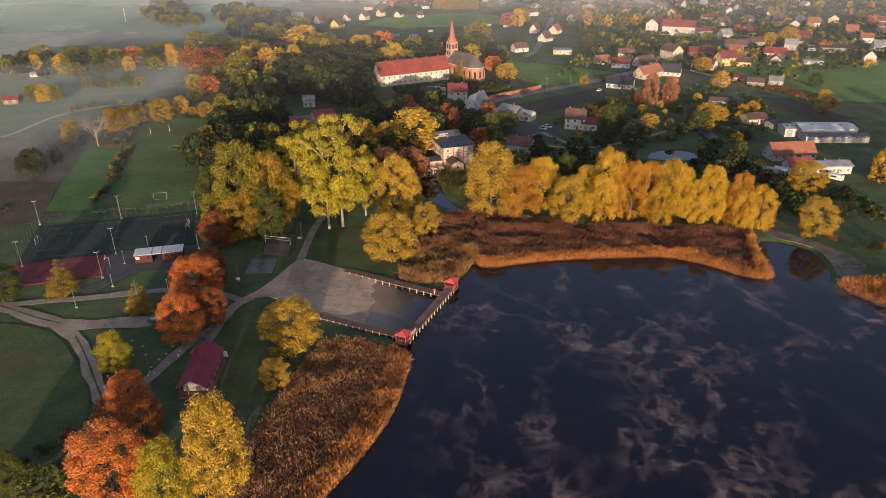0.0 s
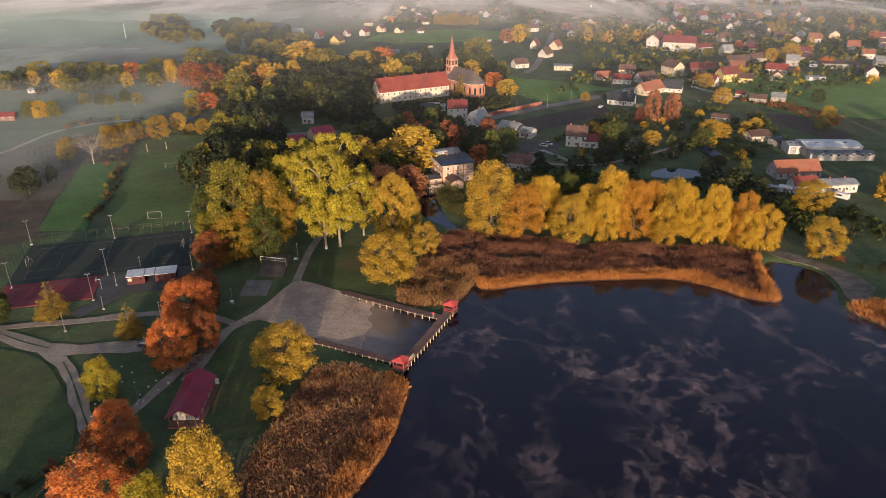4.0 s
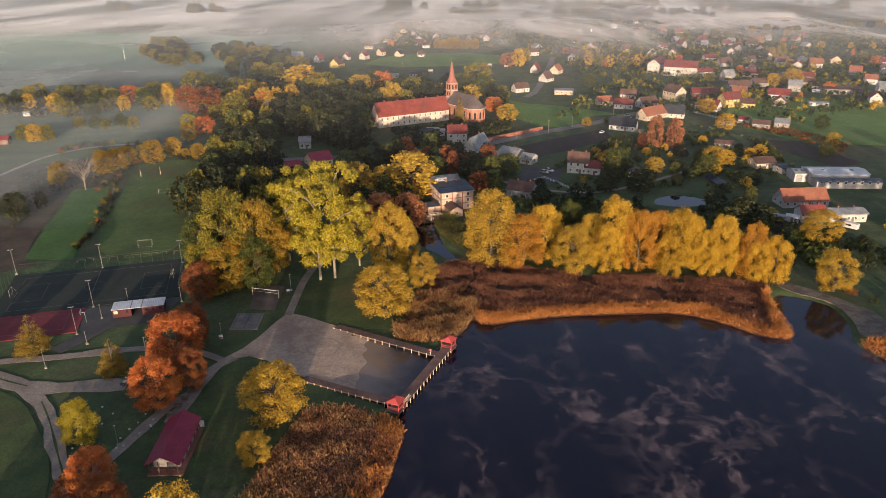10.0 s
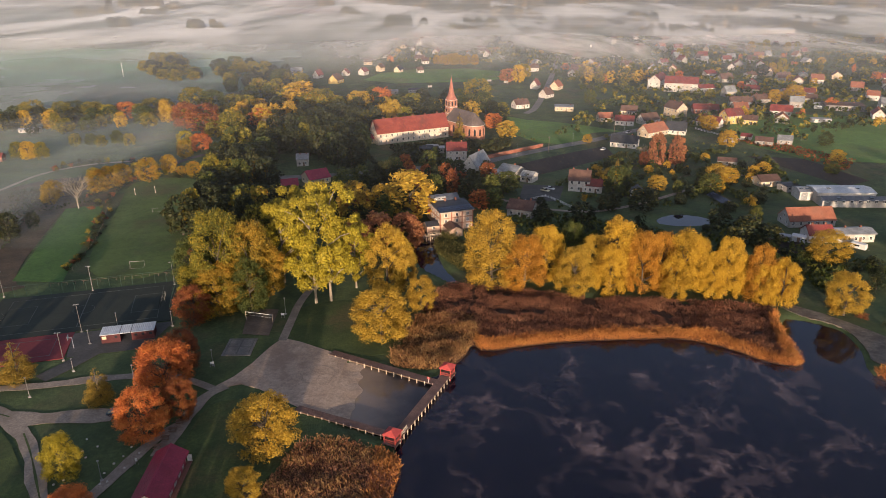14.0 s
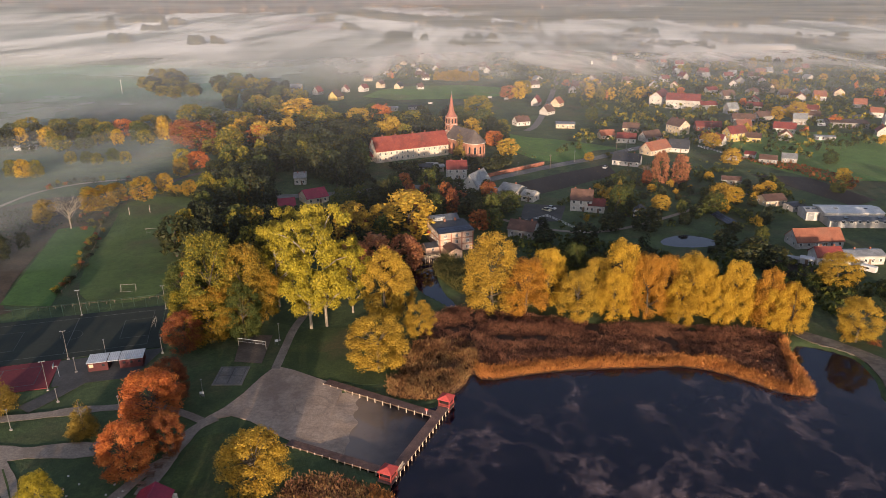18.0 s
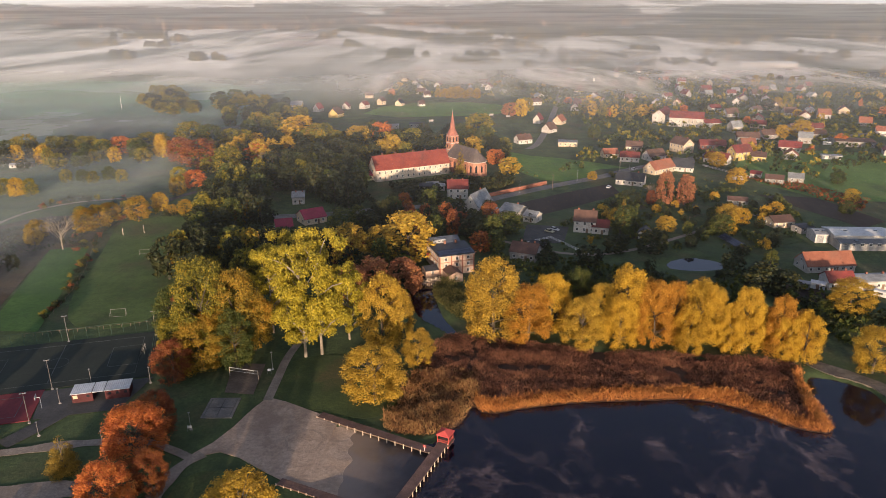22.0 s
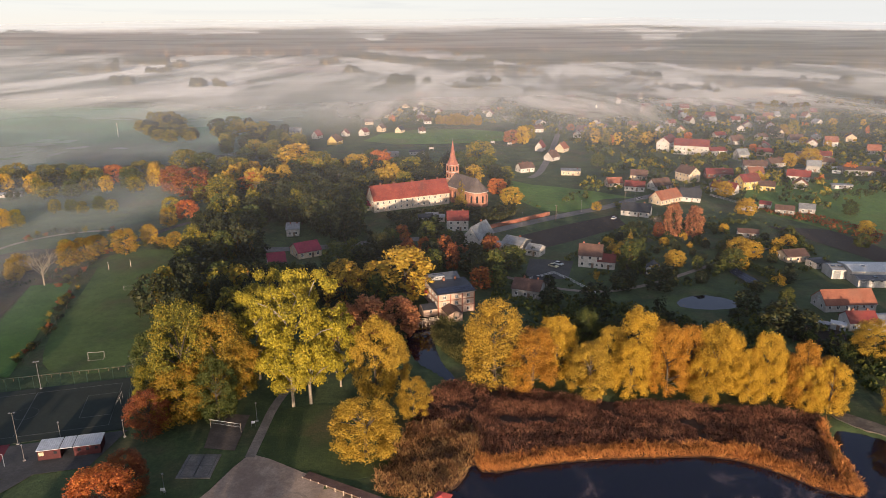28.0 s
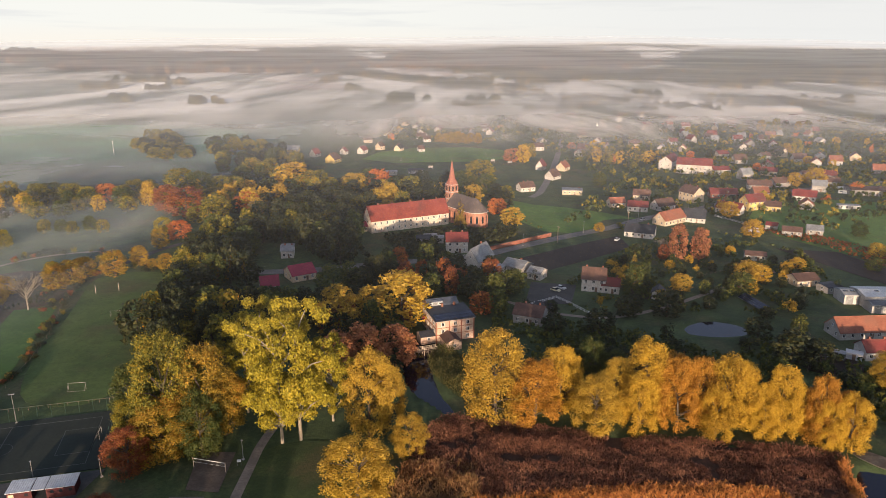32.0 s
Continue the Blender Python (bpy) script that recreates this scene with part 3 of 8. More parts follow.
HOUSES_STREET = [
    (171.1, 485.0, 20, 15.0, 10.0, 6.0, 4.4, YELLOW_WALL, RED_ROOF),
    (181.7, 481.1, -20, 10.3, 8.0, 3.6, 2.6, YELLOW_WALL, BROWN_ROOF),
    (140.7, 507.1, -60, 14.3, 11.0, 6.4, 4.4, CREAM_WALL, BROWN_ROOF),
    (164.5, 518.8, -5, 19.9, 10.0, 3.4, 3.2, BRICK, RED_ROOF),
    (100.4, 477.9, -14, 13.7, 8.0, 3.4, 3.0, WHITE_WALL, RED_ROOF),
    (89.6, 489.0, 12, 11.4, 8.0, 3.0, 3.2, CREAM_WALL, ORANGE_ROOF),
    (110.3, 511.4, -18, 12.3, 8.0, 3.4, 3.4, CREAM_WALL, BROWN_ROOF),
    (116.7, 483.2, 28, 15.3, 9.0, 3.0, 4.2, WHITE_WALL, BROWN_ROOF),
    (214.0, 511.9, -25, 16.1, 9.0, 3.6, 3.8, WHITE_WALL, RED_ROOF),
    (198.9, 547.9, -12, 18.0, 9.0, 3.4, 3.4, GREY_WALL, BROWN_ROOF),
    (217.2, 558.7, 18, 15.1, 9.0, 3.4, 3.4, GREY_WALL, BROWN_ROOF),
    (265.9, 534.0, -10, 29.0, 18.0, 4.0, 0.8, GREY_WALL, BROWN_ROOF),
    (264.5, 589.5, -10, 14.2, 9.0, 3.4, 3.0, GREY_WALL, RED_ROOF),
    (250.3, 589.3, 15, 14.3, 9.0, 3.4, 3.0, GREY_WALL, BROWN_ROOF),
]
HOUSES_BACK = [
    (36.7, 534.1, 25, 12.5, 9.0, 3.4, 3.4, WHITE_WALL, BROWN_ROOF),
    (54.8, 620.1, 70, 11.7, 7.1, 3.6, 4.8, WHITE_WALL, RED_ROOF),
    (71.9, 616.2, 60, 11.7, 8.6, 3.4, 4.4, CREAM_WALL, ORANGE_ROOF),
    (59.8, 578.1, 50, 11.7, 8.7, 3.2, 4.4, WHITE_WALL, BROWN_ROOF),
    (67.2, 525.3, -6, 15.2, 10.0, 3.4, 0.6, CREAM_WALL, GREY_ROOF),
    (-19.6, 534.1, 60, 11.7, 9.3, 3.4, 4.0, WHITE_WALL, GREY_ROOF),
    (-117.9, 646.1, 70, 13.0, 10.8, 3.6, 5.0, YELLOW_WALL, BROWN_ROOF),
    (-140.0, 676.5, 70, 10.4, 7.0, 3.4, 4.6, WHITE_WALL, RED_ROOF),
    (-100.5, 696.0, 65, 10.8, 8.0, 4.4, 3.6, WHITE_WALL, RED_ROOF),
    (-116.9, 691.9, 70, 6.3, 8.0, 3.4, 3.6, WHITE_WALL, RED_ROOF),
    (-87.6, 721.0, 55, 8.4, 8.0, 4.6, 3.4, CREAM_WALL, BROWN_ROOF),
    (-69.2, 714.6, 65, 9.2, 8.0, 3.4, 3.6, CREAM_WALL, DARK_ROOF),
    (-48.3, 712.0, 20, 7.3, 8.0, 3.2, 3.2, WHITE_WALL, BROWN_ROOF),
    (-166.0, 703.3, 0, 13.9, 8.0, 3.4, 3.4, YELLOW_WALL, GREY_ROOF),
]
HOUSES_EDGE = [
    (-172.4, 678.0, 20, 12.3, 8.0, 3.4, 3.4, WHITE_WALL, BROWN_ROOF),
    (133.3, 379.3, -15, 9.2, 6.0, 2.6, 1.2, GREY_WALL, BROWN_ROOF),
    (139.9, 344.7, 12, 10.2, 8.0, 2.8, 1.8, CREAM_WALL, BROWN_ROOF),
    (146.8, 335.9, 20, 7.2, 6.0, 2.6, 0.4, GREY_WALL, DARK_ROOF),
    (229.9, 487.8, -10, 13.8, 6.0, 2.6, 0.4, WHITE_WALL, GREY_ROOF),
    (151.7, 432.6, -25, 9.4, 7.0, 3.0, 2.0, WHITE_WALL, BROWN_ROOF),
    (169.1, 424.1, -20, 10.9, 7.0, 3.0, 2.0, GREY_WALL, BROWN_ROOF),
    (182.0, 426.7, -20, 9.2, 7.0, 3.0, 2.4, GREY_WALL, GREY_ROOF),
    (164.0, 437.1, -30, 6.7, 6.0, 2.6, 1.4, WHITE_WALL, RED_ROOF),
]

# ---- trees ----


def leaf_quads(rng, centres, normals, size, squash=1.0):
    """Small tilted leaf sprays, one facet each, on the given places."""
    n = len(centres)
    nrm = normals + rng.normal(0, 0.55, (n, 3))
    nrm /= np.linalg.norm(nrm, axis=1, keepdims=True)
    ref = rng.normal(0, 1, (n, 3))
    u = np.cross(nrm, ref)
    u /= np.linalg.norm(u, axis=1, keepdims=True) + 1e-9
    w = np.cross(nrm, u)
    s = size * rng.uniform(0.55, 1.25, (n, 1))
    bend = nrm * s * rng.uniform(-0.35, 0.15, (n, 1))
    verts = np.stack([centres - u * s - w * s * 0.55, centres + u * s - w * s * 0.55 + bend, centres + w * s * 1.05], 1).reshape(-1, 3)
    return verts, np.arange(n * 3).reshape(-1, 3)


def crown_points(rng, shape, count):
    """Places and outward directions of the leaf clumps of a crown; unit tree: height 20, crown radius 7."""
    lobes = []
    if shape == "cone":
        for z in np.linspace(2.5, 19.3, 15):
            r = 6.6 * (1 - (z - 2) / 18.5) ** 0.85 + 0.25
            for a in rng.uniform(0, math.tau, max(2, int(r * 1.6))):
                k = r * rng.uniform(0.45, 0.8)
                lobes.append((math.cos(a) * k, math.sin(a) * k, z - k * 0.12, max(0.5, r * 0.36), 0.5))
    elif shape == "poplar":
        for i in range(64):
            z = 3.2 + 15.8 * (i + rng.random()) / 64
            r = 6.6 * math.sin(math.pi * min(1, max(0.12, (z - 3.0) / 18))) ** 0.7
            a, k = rng.uniform(0, math.tau), rng.uniform(0.35, 1.0) ** 0.6
            lobes.append((math.cos(a) * r * k, math.sin(a) * r * k, z, rng.uniform(0.6, 1.45), 0.75))
    elif shape == "willow":
        for i in range(84):
            z = 0.9 + 17.6 * (i + rng.random()) / 84
            r = 5.9 * math.sqrt(max(0.1, 1 - ((z - 6.5) / 12.6) ** 2))
            a, k = i * 2.4 + rng.uniform(-0.7, 0.7), rng.uniform(0.3, 1.0) ** 0.45
            lobes.append((math.cos(a) * r * k, math.sin(a) * r * k, z, rng.uniform(0.9, 1.9), 1.2))
    elif shape == "bush":
        for _ in range(12):
            a, k = rng.uniform(0, math.tau), rng.uniform(0, 1) ** 0.5 * 5
            lobes.append((math.cos(a) * k, math.sin(a) * k, rng.uniform(3, 15), rng.uniform(2.2, 3.4), 1.5))
    else:
        for i in range(80):
            z = 2.4 + 16.0 * (i + rng.random()) / 80
            r = 5.8 * math.sqrt(max(0.10, 1 - ((z - 9.3) / 9.6) ** 2))
            a, k = i * 2.4 + rng.uniform(-0.5, 0.5), rng.uniform(0.45, 1.0) ** 0.5
            lobes.append((math.cos(a) * r * k, math.sin(a) * r * k, z, rng.uniform(0.9, 1.9), 0.9))
    lobes = np.array(lobes)
    pick = rng.choice(len(lobes), count, p=lobes[:, 3] ** 2 / (lobes[:, 3] ** 2).sum())
    d = rng.normal(0, 1, (count, 3))
    d /= np.linalg.norm(d, axis=1, keepdims=True)
    d[:, 2] = np.abs(d[:, 2]) * np.where(rng.random(count) < 0.72, 1, -1)
    rad = lobes[pick, 3:4] * rng.uniform(0.15, 1.0, (count, 1)) ** 0.4
    pos = lobes[pick, :3] + d * rad * np.stack([np.ones(count), np.ones(count), lobes[pick, 4]], 1) + rng.normal(0, 0.22, (count, 3))
    pos[:, 2] = np.maximum(pos[:, 2], 0.3)
    return pos, d, lobes


def trunk_bm(rng, shape, lobes, limbs):
    bm = bmesh.new()
    top = {"cone": 18.5, "poplar": 15.0, "willow": 10.0, "bush": 6.0}.get(shape, 11.0)
    bend = rng.normal(0, 0.25, 2)
    pts = [Vector((bend[0] * s * s, bend[1] * s * s, -0.4 + s * (top + 0.4))) for s in np.linspace(0, 1, 5)]
    rad = [c * (0.55 if shape == "poplar" else 0.85) for c in (0.62, 0.42, 0.36, 0.26, 0.08)]
    for a, b, r0, r1 in zip(pts, pts[1:], rad, rad[1:]):
        rod(bm, a, b, r0, r1, 6)
    for lobe in lobes[rng.choice(len(lobes), min(limbs, len(lobes)), replace=False)]:
        z0 = min(top * 0.92, max(2.2, lobe[2] - 3.2))
        k = z0 / top
        base = Vector((bend[0] * k * k, bend[1] * k * k, z0))
        mid = base.lerp(Vector(lobe[:3]), 0.5) + Vector((0, 0, 0.5))
        rod(bm, base, mid, 0.17, 0.11, 4)
        rod(bm, mid, Vector(lobe[:3]), 0.11, 0.03, 4)
    return bm


PROTOS = {}


def plant(shape, colour, x, y, h, r, label, group="", fine=True, name="tree", bark=None):
    rng = np.random.default_rng(int(abs(x * 91 + y * 37)) + 5)
    tier = 2 if fine and y < 252 and h > 6 else int(fine)
    key = (shape, tier, int(rng.integers(0, (2, 3, 4)[tier])))
    h = max(h, {"bush": 1.0, "cone": 2.2}.get(shape, 1.55) * r)
    if colour in ("dark", "green", "olive") and -104 < x < -52 and 262 < y < 324:
        h = min(h, 3.0 + 0.36 * (324 - y))
        r = min(r, h * 0.42)
    turn, size = rng.uniform(0, 360), Vector((r / 7, r / 7 * rng.uniform(0.92, 1.08), h / 20))
    place = pose(x, y, GROUND - 0.15, 0, 0, turn)
    if key not in PROTOS:
        seed = np.random.default_rng(hash_of(key))
        count = int({"cone": 0.7, "bush": 0.5, "willow": 1.1}.get(shape, 1.0) * (800, 2400, 16000)[tier])
        pos, d, lobes = crown_points(seed, shape, count)
        v, f = leaf_quads(seed, pos, d, (0.82, 0.46, 0.185)[tier])
        base = new(name)
        part("trunk", trunk_bm(seed, shape, lobes, (2, 6, 16)[tier]), BARK, base)
        crown = new("crown", from_arrays("crown", v, f, LEAF["green"]))
        crown.parent = base
        base.matrix_basis = place @ Matrix.Diagonal((*size, 1))
        PROTOS[key] = base
        tree = base
    else:
        base = PROTOS[key]
        s = base.scale
        tree = copy_thing(base, place @ Matrix.Diagonal((size.x / s.x, size.y / s.y, size.z / s.z, 1)))
        tree.name = name
    for child in tree.children:
        if child.name.startswith("crown"):
            child.material_slots[0].link = "OBJECT"
            child.material_slots[0].material = LEAF[colour]
        elif bark:
            child.material_slots[0].link = "OBJECT"
            child.material_slots[0].material = bark
    for key2 in ("label", "category", "group", "kind"):
        if key2 in tree:
            del tree[key2]
    return tagged(tree, label, "tree", group)


def hash_of(key):
    return sum(ord(c) * (i + 3) for i, c in enumerate(str(key)))


for x, y, h, r in ORANGE_CHESTNUTS:
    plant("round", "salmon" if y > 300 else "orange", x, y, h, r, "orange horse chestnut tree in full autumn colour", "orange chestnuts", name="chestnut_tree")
for x, y, h, r in RED_CHESTNUTS:
    plant("round", "salmon" if 250 < y < 270 else "red", x, y, h, r, "dark russet tree with thinning autumn leaves", "russet trees", name="russet_tree")
for x, y, h, r in YELLOW_TREES:
    plant("round", "yellow", x, y, h, r, "bright yellow broadleaf tree lit by low sun", "yellow park trees", name="maple_tree")
for x, y, h, r in ROAD_WILLOWS:
    plant("willow", "lime", x, y, h, r, "yellow-green willow beside the dirt road", "pale willows", name="willow_tree")
for i, (x, y, h, r) in enumerate(WILLOWS + WILLOWS_EAST):
    plant("willow", ("ochre", "willow", "yellow", "willow", "willow", "ochre", "ochre", "willow", "willow", "willow")[i % 10], x, y, h, r * 1.15, "golden willow with dense crown by the reed bed", "golden willows", name="willow_tree")
plant("willow", "yellow", 7.6, 229, 25.8, 10.2, "broad yellow-green willow beside the mill creek", name="willow_tree")
plant("willow", "green", 35.8, 246, 16.4, 5.6, "olive green tree behind the golden willows", name="alder_tree")
plant("willow", "green", 64.8, 323.9, 14.1, 5.2, "weeping willow with a yellowing top in a garden", name="willow_tree")
for x, y, h, r in LIME_GREEN_POPLARS:
    plant("poplar", "lime", x, y, h, r, "tall yellow-green poplar with pale trunk in the park", "tall poplars", name="poplar_tree", bark=PALE_BARK)
# unseen shadow casters, east of the view
for x, y, h, r in UNSEEN_SHADE_TREES:
    plant("willow", "willow", x, y, h, r, "unseen willow added to shade the hall and gardens", "golden willows", name="willow_tree")
for i, (x, y, h, r) in enumerate(OLIVE_TREES):
    plant("round", ("amber", "olive", "green", "amber", "olive")[i % 5], x, y, h, r, "olive green tree turning yellow in the park", "park trees", name="lime_tree")
for x, y, h, r in LARCHES:
    plant("cone", "larch", x, y, h, r, "conical larch turning yellow", "larches", name="larch_tree")
for x, y, h, r in GREEN_TREES:
    plant("round", "green", x, y, h, r, "green broadleaf tree in the shade", "green trees", name="alder_tree")
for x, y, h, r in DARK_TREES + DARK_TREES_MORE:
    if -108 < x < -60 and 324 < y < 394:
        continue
    plant("round", "dark", x, y, h, r, "green park wood tree, leaves darkened in colour for shade", "dark park wood", fine=h > 14, name="hornbeam_tree")
for i, (x, y, h, r) in enumerate(FAR_BELT):
    plant("round", ("olive", "olive", "green", "olive", "lime", "orange", "olive")[i % 7], x, y, h * 1.25, r, "tall autumn tree of the valley belt", "valley trees", fine=True, name="oak_tree")
for i, (x, y, h, r) in enumerate(FAR_BELT_GOLD):
    plant("round", ("olive", "yellow", "orange", "willow", "olive")[i % 5], x, y, h, r, "autumn tree in the belt round the old churchyard", "churchyard trees", fine=i % 2 == 0, name="oak_tree")
for x, y, h, r in PITCH_EDGE_TREES:
    plant("round", "amber", x, y, h * 1.3, r * 0.78, "small golden tree beside the playing field", "field edge trees", name="birch_tree")
for i, (x, y, h, r) in enumerate(GARDEN_TREES):
    plant("round", ("willow", "yellow", "green")[i % 3], x, y, h, r, "small garden tree with yellowing leaves", "garden trees", name="garden_tree")

# ---- lawns, fields, tracks and courts ----
Z = GROUND + 0.16
sheet("lawn_park", [(-52, 191), (-36, 184), (-20, 181), (-16, 200), (-24, 215), (-52, 214)], Z, LAWN, "shaded park lawn behind the beach")
sheet("lawn_shore", [(-62, 163), (-40, 157), (-36, 149), (-40, 136), (-44, 120), (-52, 118), (-62, 140)], Z, LAWN, "shaded lawn beside the reed bed")
sheet("meadow_west", [(-150, 152), (-118, 152), (-104, 147), (-94, 136), (-84, 124), (-78, 108), (-120, 60), (-170, 90)], Z, LAWN, "wide mown meadow inside the track bend")
sheet("pitch_grass", [(-124, 226), (-98, 233), (-112, 290), (-126, 350), (-166, 346), (-150, 300), (-138, 250)], Z, PITCH, "shaded grass football pitch")
sheet("scrubland", [(-140, 222), (-152, 224), (-168, 281), (-174, 301), (-160, 306), (-166, 340), (-205, 352), (-228, 300), (-212, 230), (-170, 205)], Z - 0.02, surface("rough_brown_grass", (0.050, 0.036, 0.022), (0.105, 0.074, 0.044), 0.12, 0.95, 1.0, 1.0, third=(0.062, 0.070, 0.030), objvar=0.0), "rough brown meadow beside the crop strip", 2)
sheet("field_green", [(-134, 226), (-151, 226), (-167, 281), (-173, 300), (-158.5, 304), (-151, 281)], Z + 0.01, surface("young_rape", (0.042, 0.105, 0.016), (0.068, 0.145, 0.026), 0.08, 0.95, 1.2, 0.6, objvar=0.0), "strip of green young crop behind the pitch", 0)
sheet("field_crop", [(-190, 560), (-190, 720), (-290, 900), (-600, 920), (-800, 700), (-340, 525)], Z + 0.1, CROP, "wide pale green crop field under thin mist", 1)
sheet("meadow_valley", [(-170, 352), (-160, 395), (-188, 455), (-300, 450), (-330, 350)], Z, GRASS, "damp grey-green valley meadow")
sheet("field_plough", [(15, 369), (50, 398), (77.6, 418.3), (79, 396), (52, 372), (24, 349)], Z, SOIL, "dark ploughed strip beside the village street", 0)
sheet("field_dark", [(150, 398), (176, 342), (192, 352), (178, 392)], Z, SOIL, "dark ploughed field behind the hall", 0)
sheet("field_green_village", [(15.3, 512), (38, 490.7), (58, 483.3), (78, 471), (96, 456.5), (84, 445.5), (52, 422.5), (39, 426), (29, 445), (16.3, 471.6)], Z, TURF, "village green beside the church", 0)
sheet("pitch_village", [(-102, 640), (45, 660), (22, 742), (-80, 730)], Z, TURF, "distant village sports ground", 1)
sheet("field_east", [(150, 440), (190, 372), (330, 420), (300, 500), (190, 520)], Z, TURF, "green pasture east of the village", 1)
sheet("field_brown", [(-425, 1540), (-280, 1590), (-312, 1775), (-455, 1725)], Z + 0.4, surface("red_brown_plough", (0.16, 0.080, 0.065), (0.24, 0.125, 0.10), 0.01, 0.95, 0.2, 0.2), "distant reddish brown ploughed field", 0)
FALLOW = surface("pale_fallow", (0.22, 0.155, 0.115), (0.33, 0.235, 0.175), 0.008, 0.95, 0.2, 0.2)
sheet("field_fallow", [(-520, 1850), (-340, 1850), (-420, 2150), (-640, 2160)], Z + 0.9, FALLOW, "pale fallow field before the far forest", 1, 2.0)
sheet("field_fallow", [(-330, 2190), (-20, 2150), (-40, 2420), (-300, 2560)], Z + 5.5, FALLOW, "pale fallow field between the far woods", 1, 8.0)
sheet("sand_beach", [(-63.5, 164.8), (-57.8, 172.8), (-53, 189.3), (-50.2, 191), (-35.0, 182.8), (-31.6, 181.2), (-32.0, 176), (-32.6, 168), (-33.6, 160), (-34.6, 155.8), (-39.5, 157.6), (-55.0, 168.0), (-60.6, 165.7)], Z + 0.02, SAND, "grey-brown raked beach sand", 1, 0.9)
track("path_beach", [(-51.5, 189.5), (-51.8, 202), (-52.2, 213), (-50, 228)], 2.4, Z + 0.03, DIRT, "pale footpath from the beach into the park")
track("path_shore", [(-60, 166.5), (-63.5, 162), (-64.6, 156), (-65, 148), (-66, 139)], 3.2, Z + 0.035, DIRT, "paved path running to the red-roofed clubhouse", 2, 0.3)
track("path_club", [(-64, 152), (-68.5, 145.8), (-70.7, 138.4), (-73, 129.3), (-76, 120)], 2.8, Z + 0.03, DIRT, "dirt path under the chestnuts", 2, 0.4)
track("path_link", [(-62.5, 165), (-68, 168), (-78, 172)], 2.2, Z + 0.032, DIRT, "worn path between chestnuts and beach")
track("road_main", [(-150, 168), (-126.8, 160.5), (-114.3, 154.6), (-102.9, 150.5), (-92.5, 152.7), (-82, 153.4)], 4.6, Z + 0.02, DIRT, "pale dirt road to the lakeside parking place", 2, 0.5)
track("road_upper", [(-130, 159.5), (-118, 163), (-104.4, 165.2), (-94, 168.6), (-80, 171)], 2.8, Z + 0.025, DIRT, "upper gravel road below the sports courts", 2, 0.4)
track("road_bend", [(-108, 152), (-99, 146), (-93.1, 139.0), (-84.5, 126.9), (-78.5, 119.0), (-76.5, 111), (-77, 103), (-81, 90), (-88, 78)], 3.4, Z + 0.03, DIRT, "curving dirt road with worn wheel ruts", 2, 0.5)
for k, (name, line) in enumerate((("verge_main", [(-146, 166.4), (-126.8, 160.5), (-114.3, 154.6), (-106, 152)]), ("verge_bend", [(-99, 146), (-93.1, 139.0), (-84.5, 126.9), (-78.5, 119.0)]))):
    track(name, line, 0.4, Z + 0.05, LAWN, "grass strip between the wheel ruts", 2, 0.9)
us, vs = np.linspace(0, 1, 40), np.linspace(0, 1, 40)
north, south = ((-32.6, 182.0), (-8.0, 170.2)), ((-35.6, 156.4), (-16.4, 148.4))
gu, gv = np.meshgrid(us, vs)
bx = (north[0][0] + (north[1][0] - north[0][0]) * gu) * (1 - gv) + (south[0][0] + (south[1][0] - south[0][0]) * gu) * gv
by = (north[0][1] + (north[1][1] - north[0][1]) * gu) * (1 - gv) + (south[0][1] + (south[1][1] - south[0][1]) * gu) * gv
fall = np.clip((bx + 33.0) / 15.0, 0, 1)
bz = Z + 0.025 - 1.75 * fall ** 0.85 + 0.22 * np.array([noise.noise((a * 0.22, b * 0.22, 4)) for a, b in zip(bx.ravel(), by.ravel())]).reshape(bx.shape) * np.clip(fall * 6, 0, 1)
bi = np.arange(1600).reshape(40, 40)
slope = new("sand_slope", from_arrays("sand_slope", np.stack([bx, by, bz], -1).reshape(-1, 3), np.stack([bi[:-1, :-1], bi[1:, :-1], bi[1:, 1:], bi[:-1, 1:]], -1).reshape(-1, 4), SAND))
tagged(slope, "beach sand shelving under the shallow water", "sand", kind="structure")
SHALLOW, nt, nodes, links, p = tree_of("shallow_water")
geo = nodes.new("ShaderNodeNewGeometry")
sep = nodes.new("ShaderNodeSeparateXYZ")
links.new(geo.outputs["Position"], sep.inputs[0])
reach = math_node(nt, "ADD", sep.outputs[0], math_node(nt, "MULTIPLY", noise_node(nt, 0.25, 4), 5.0))
links.new(mixc(nt, span(nt, reach, -25.0, -9.0), (0.215, 0.165, 0.130), (0.045, 0.036, 0.036)), p.inputs["Base Color"])
p.inputs["Roughness"].default_value, p.inputs["IOR"].default_value = 0.05, 1.33
bm = bmesh.new()
bm.faces.new([bm.verts.new((x, y, 0.362)) for x, y in ((-34, 157.2), (-16.4, 149.4), (-7.6, 169.2), (-31, 181.0))])
tagged(part("water_shallow", bm, SHALLOW), "clear shallow bathing water over sand", "water", kind="structure")
ring = bmesh.new()
rows = [[ring.verts.new((-38.0 + q * math.cos(a) * (1 + 0.04 * math.sin(5 * a)), 172.4 + q * math.sin(a), Z + 0.035)) for a in np.linspace(0, math.tau, 48, endpoint=False)] for q in (4.0, 4.7)]
for k in range(48):
    ring.faces.new((rows[0][k], rows[1][k], rows[1][(k + 1) % 48], rows[0][(k + 1) % 48]))
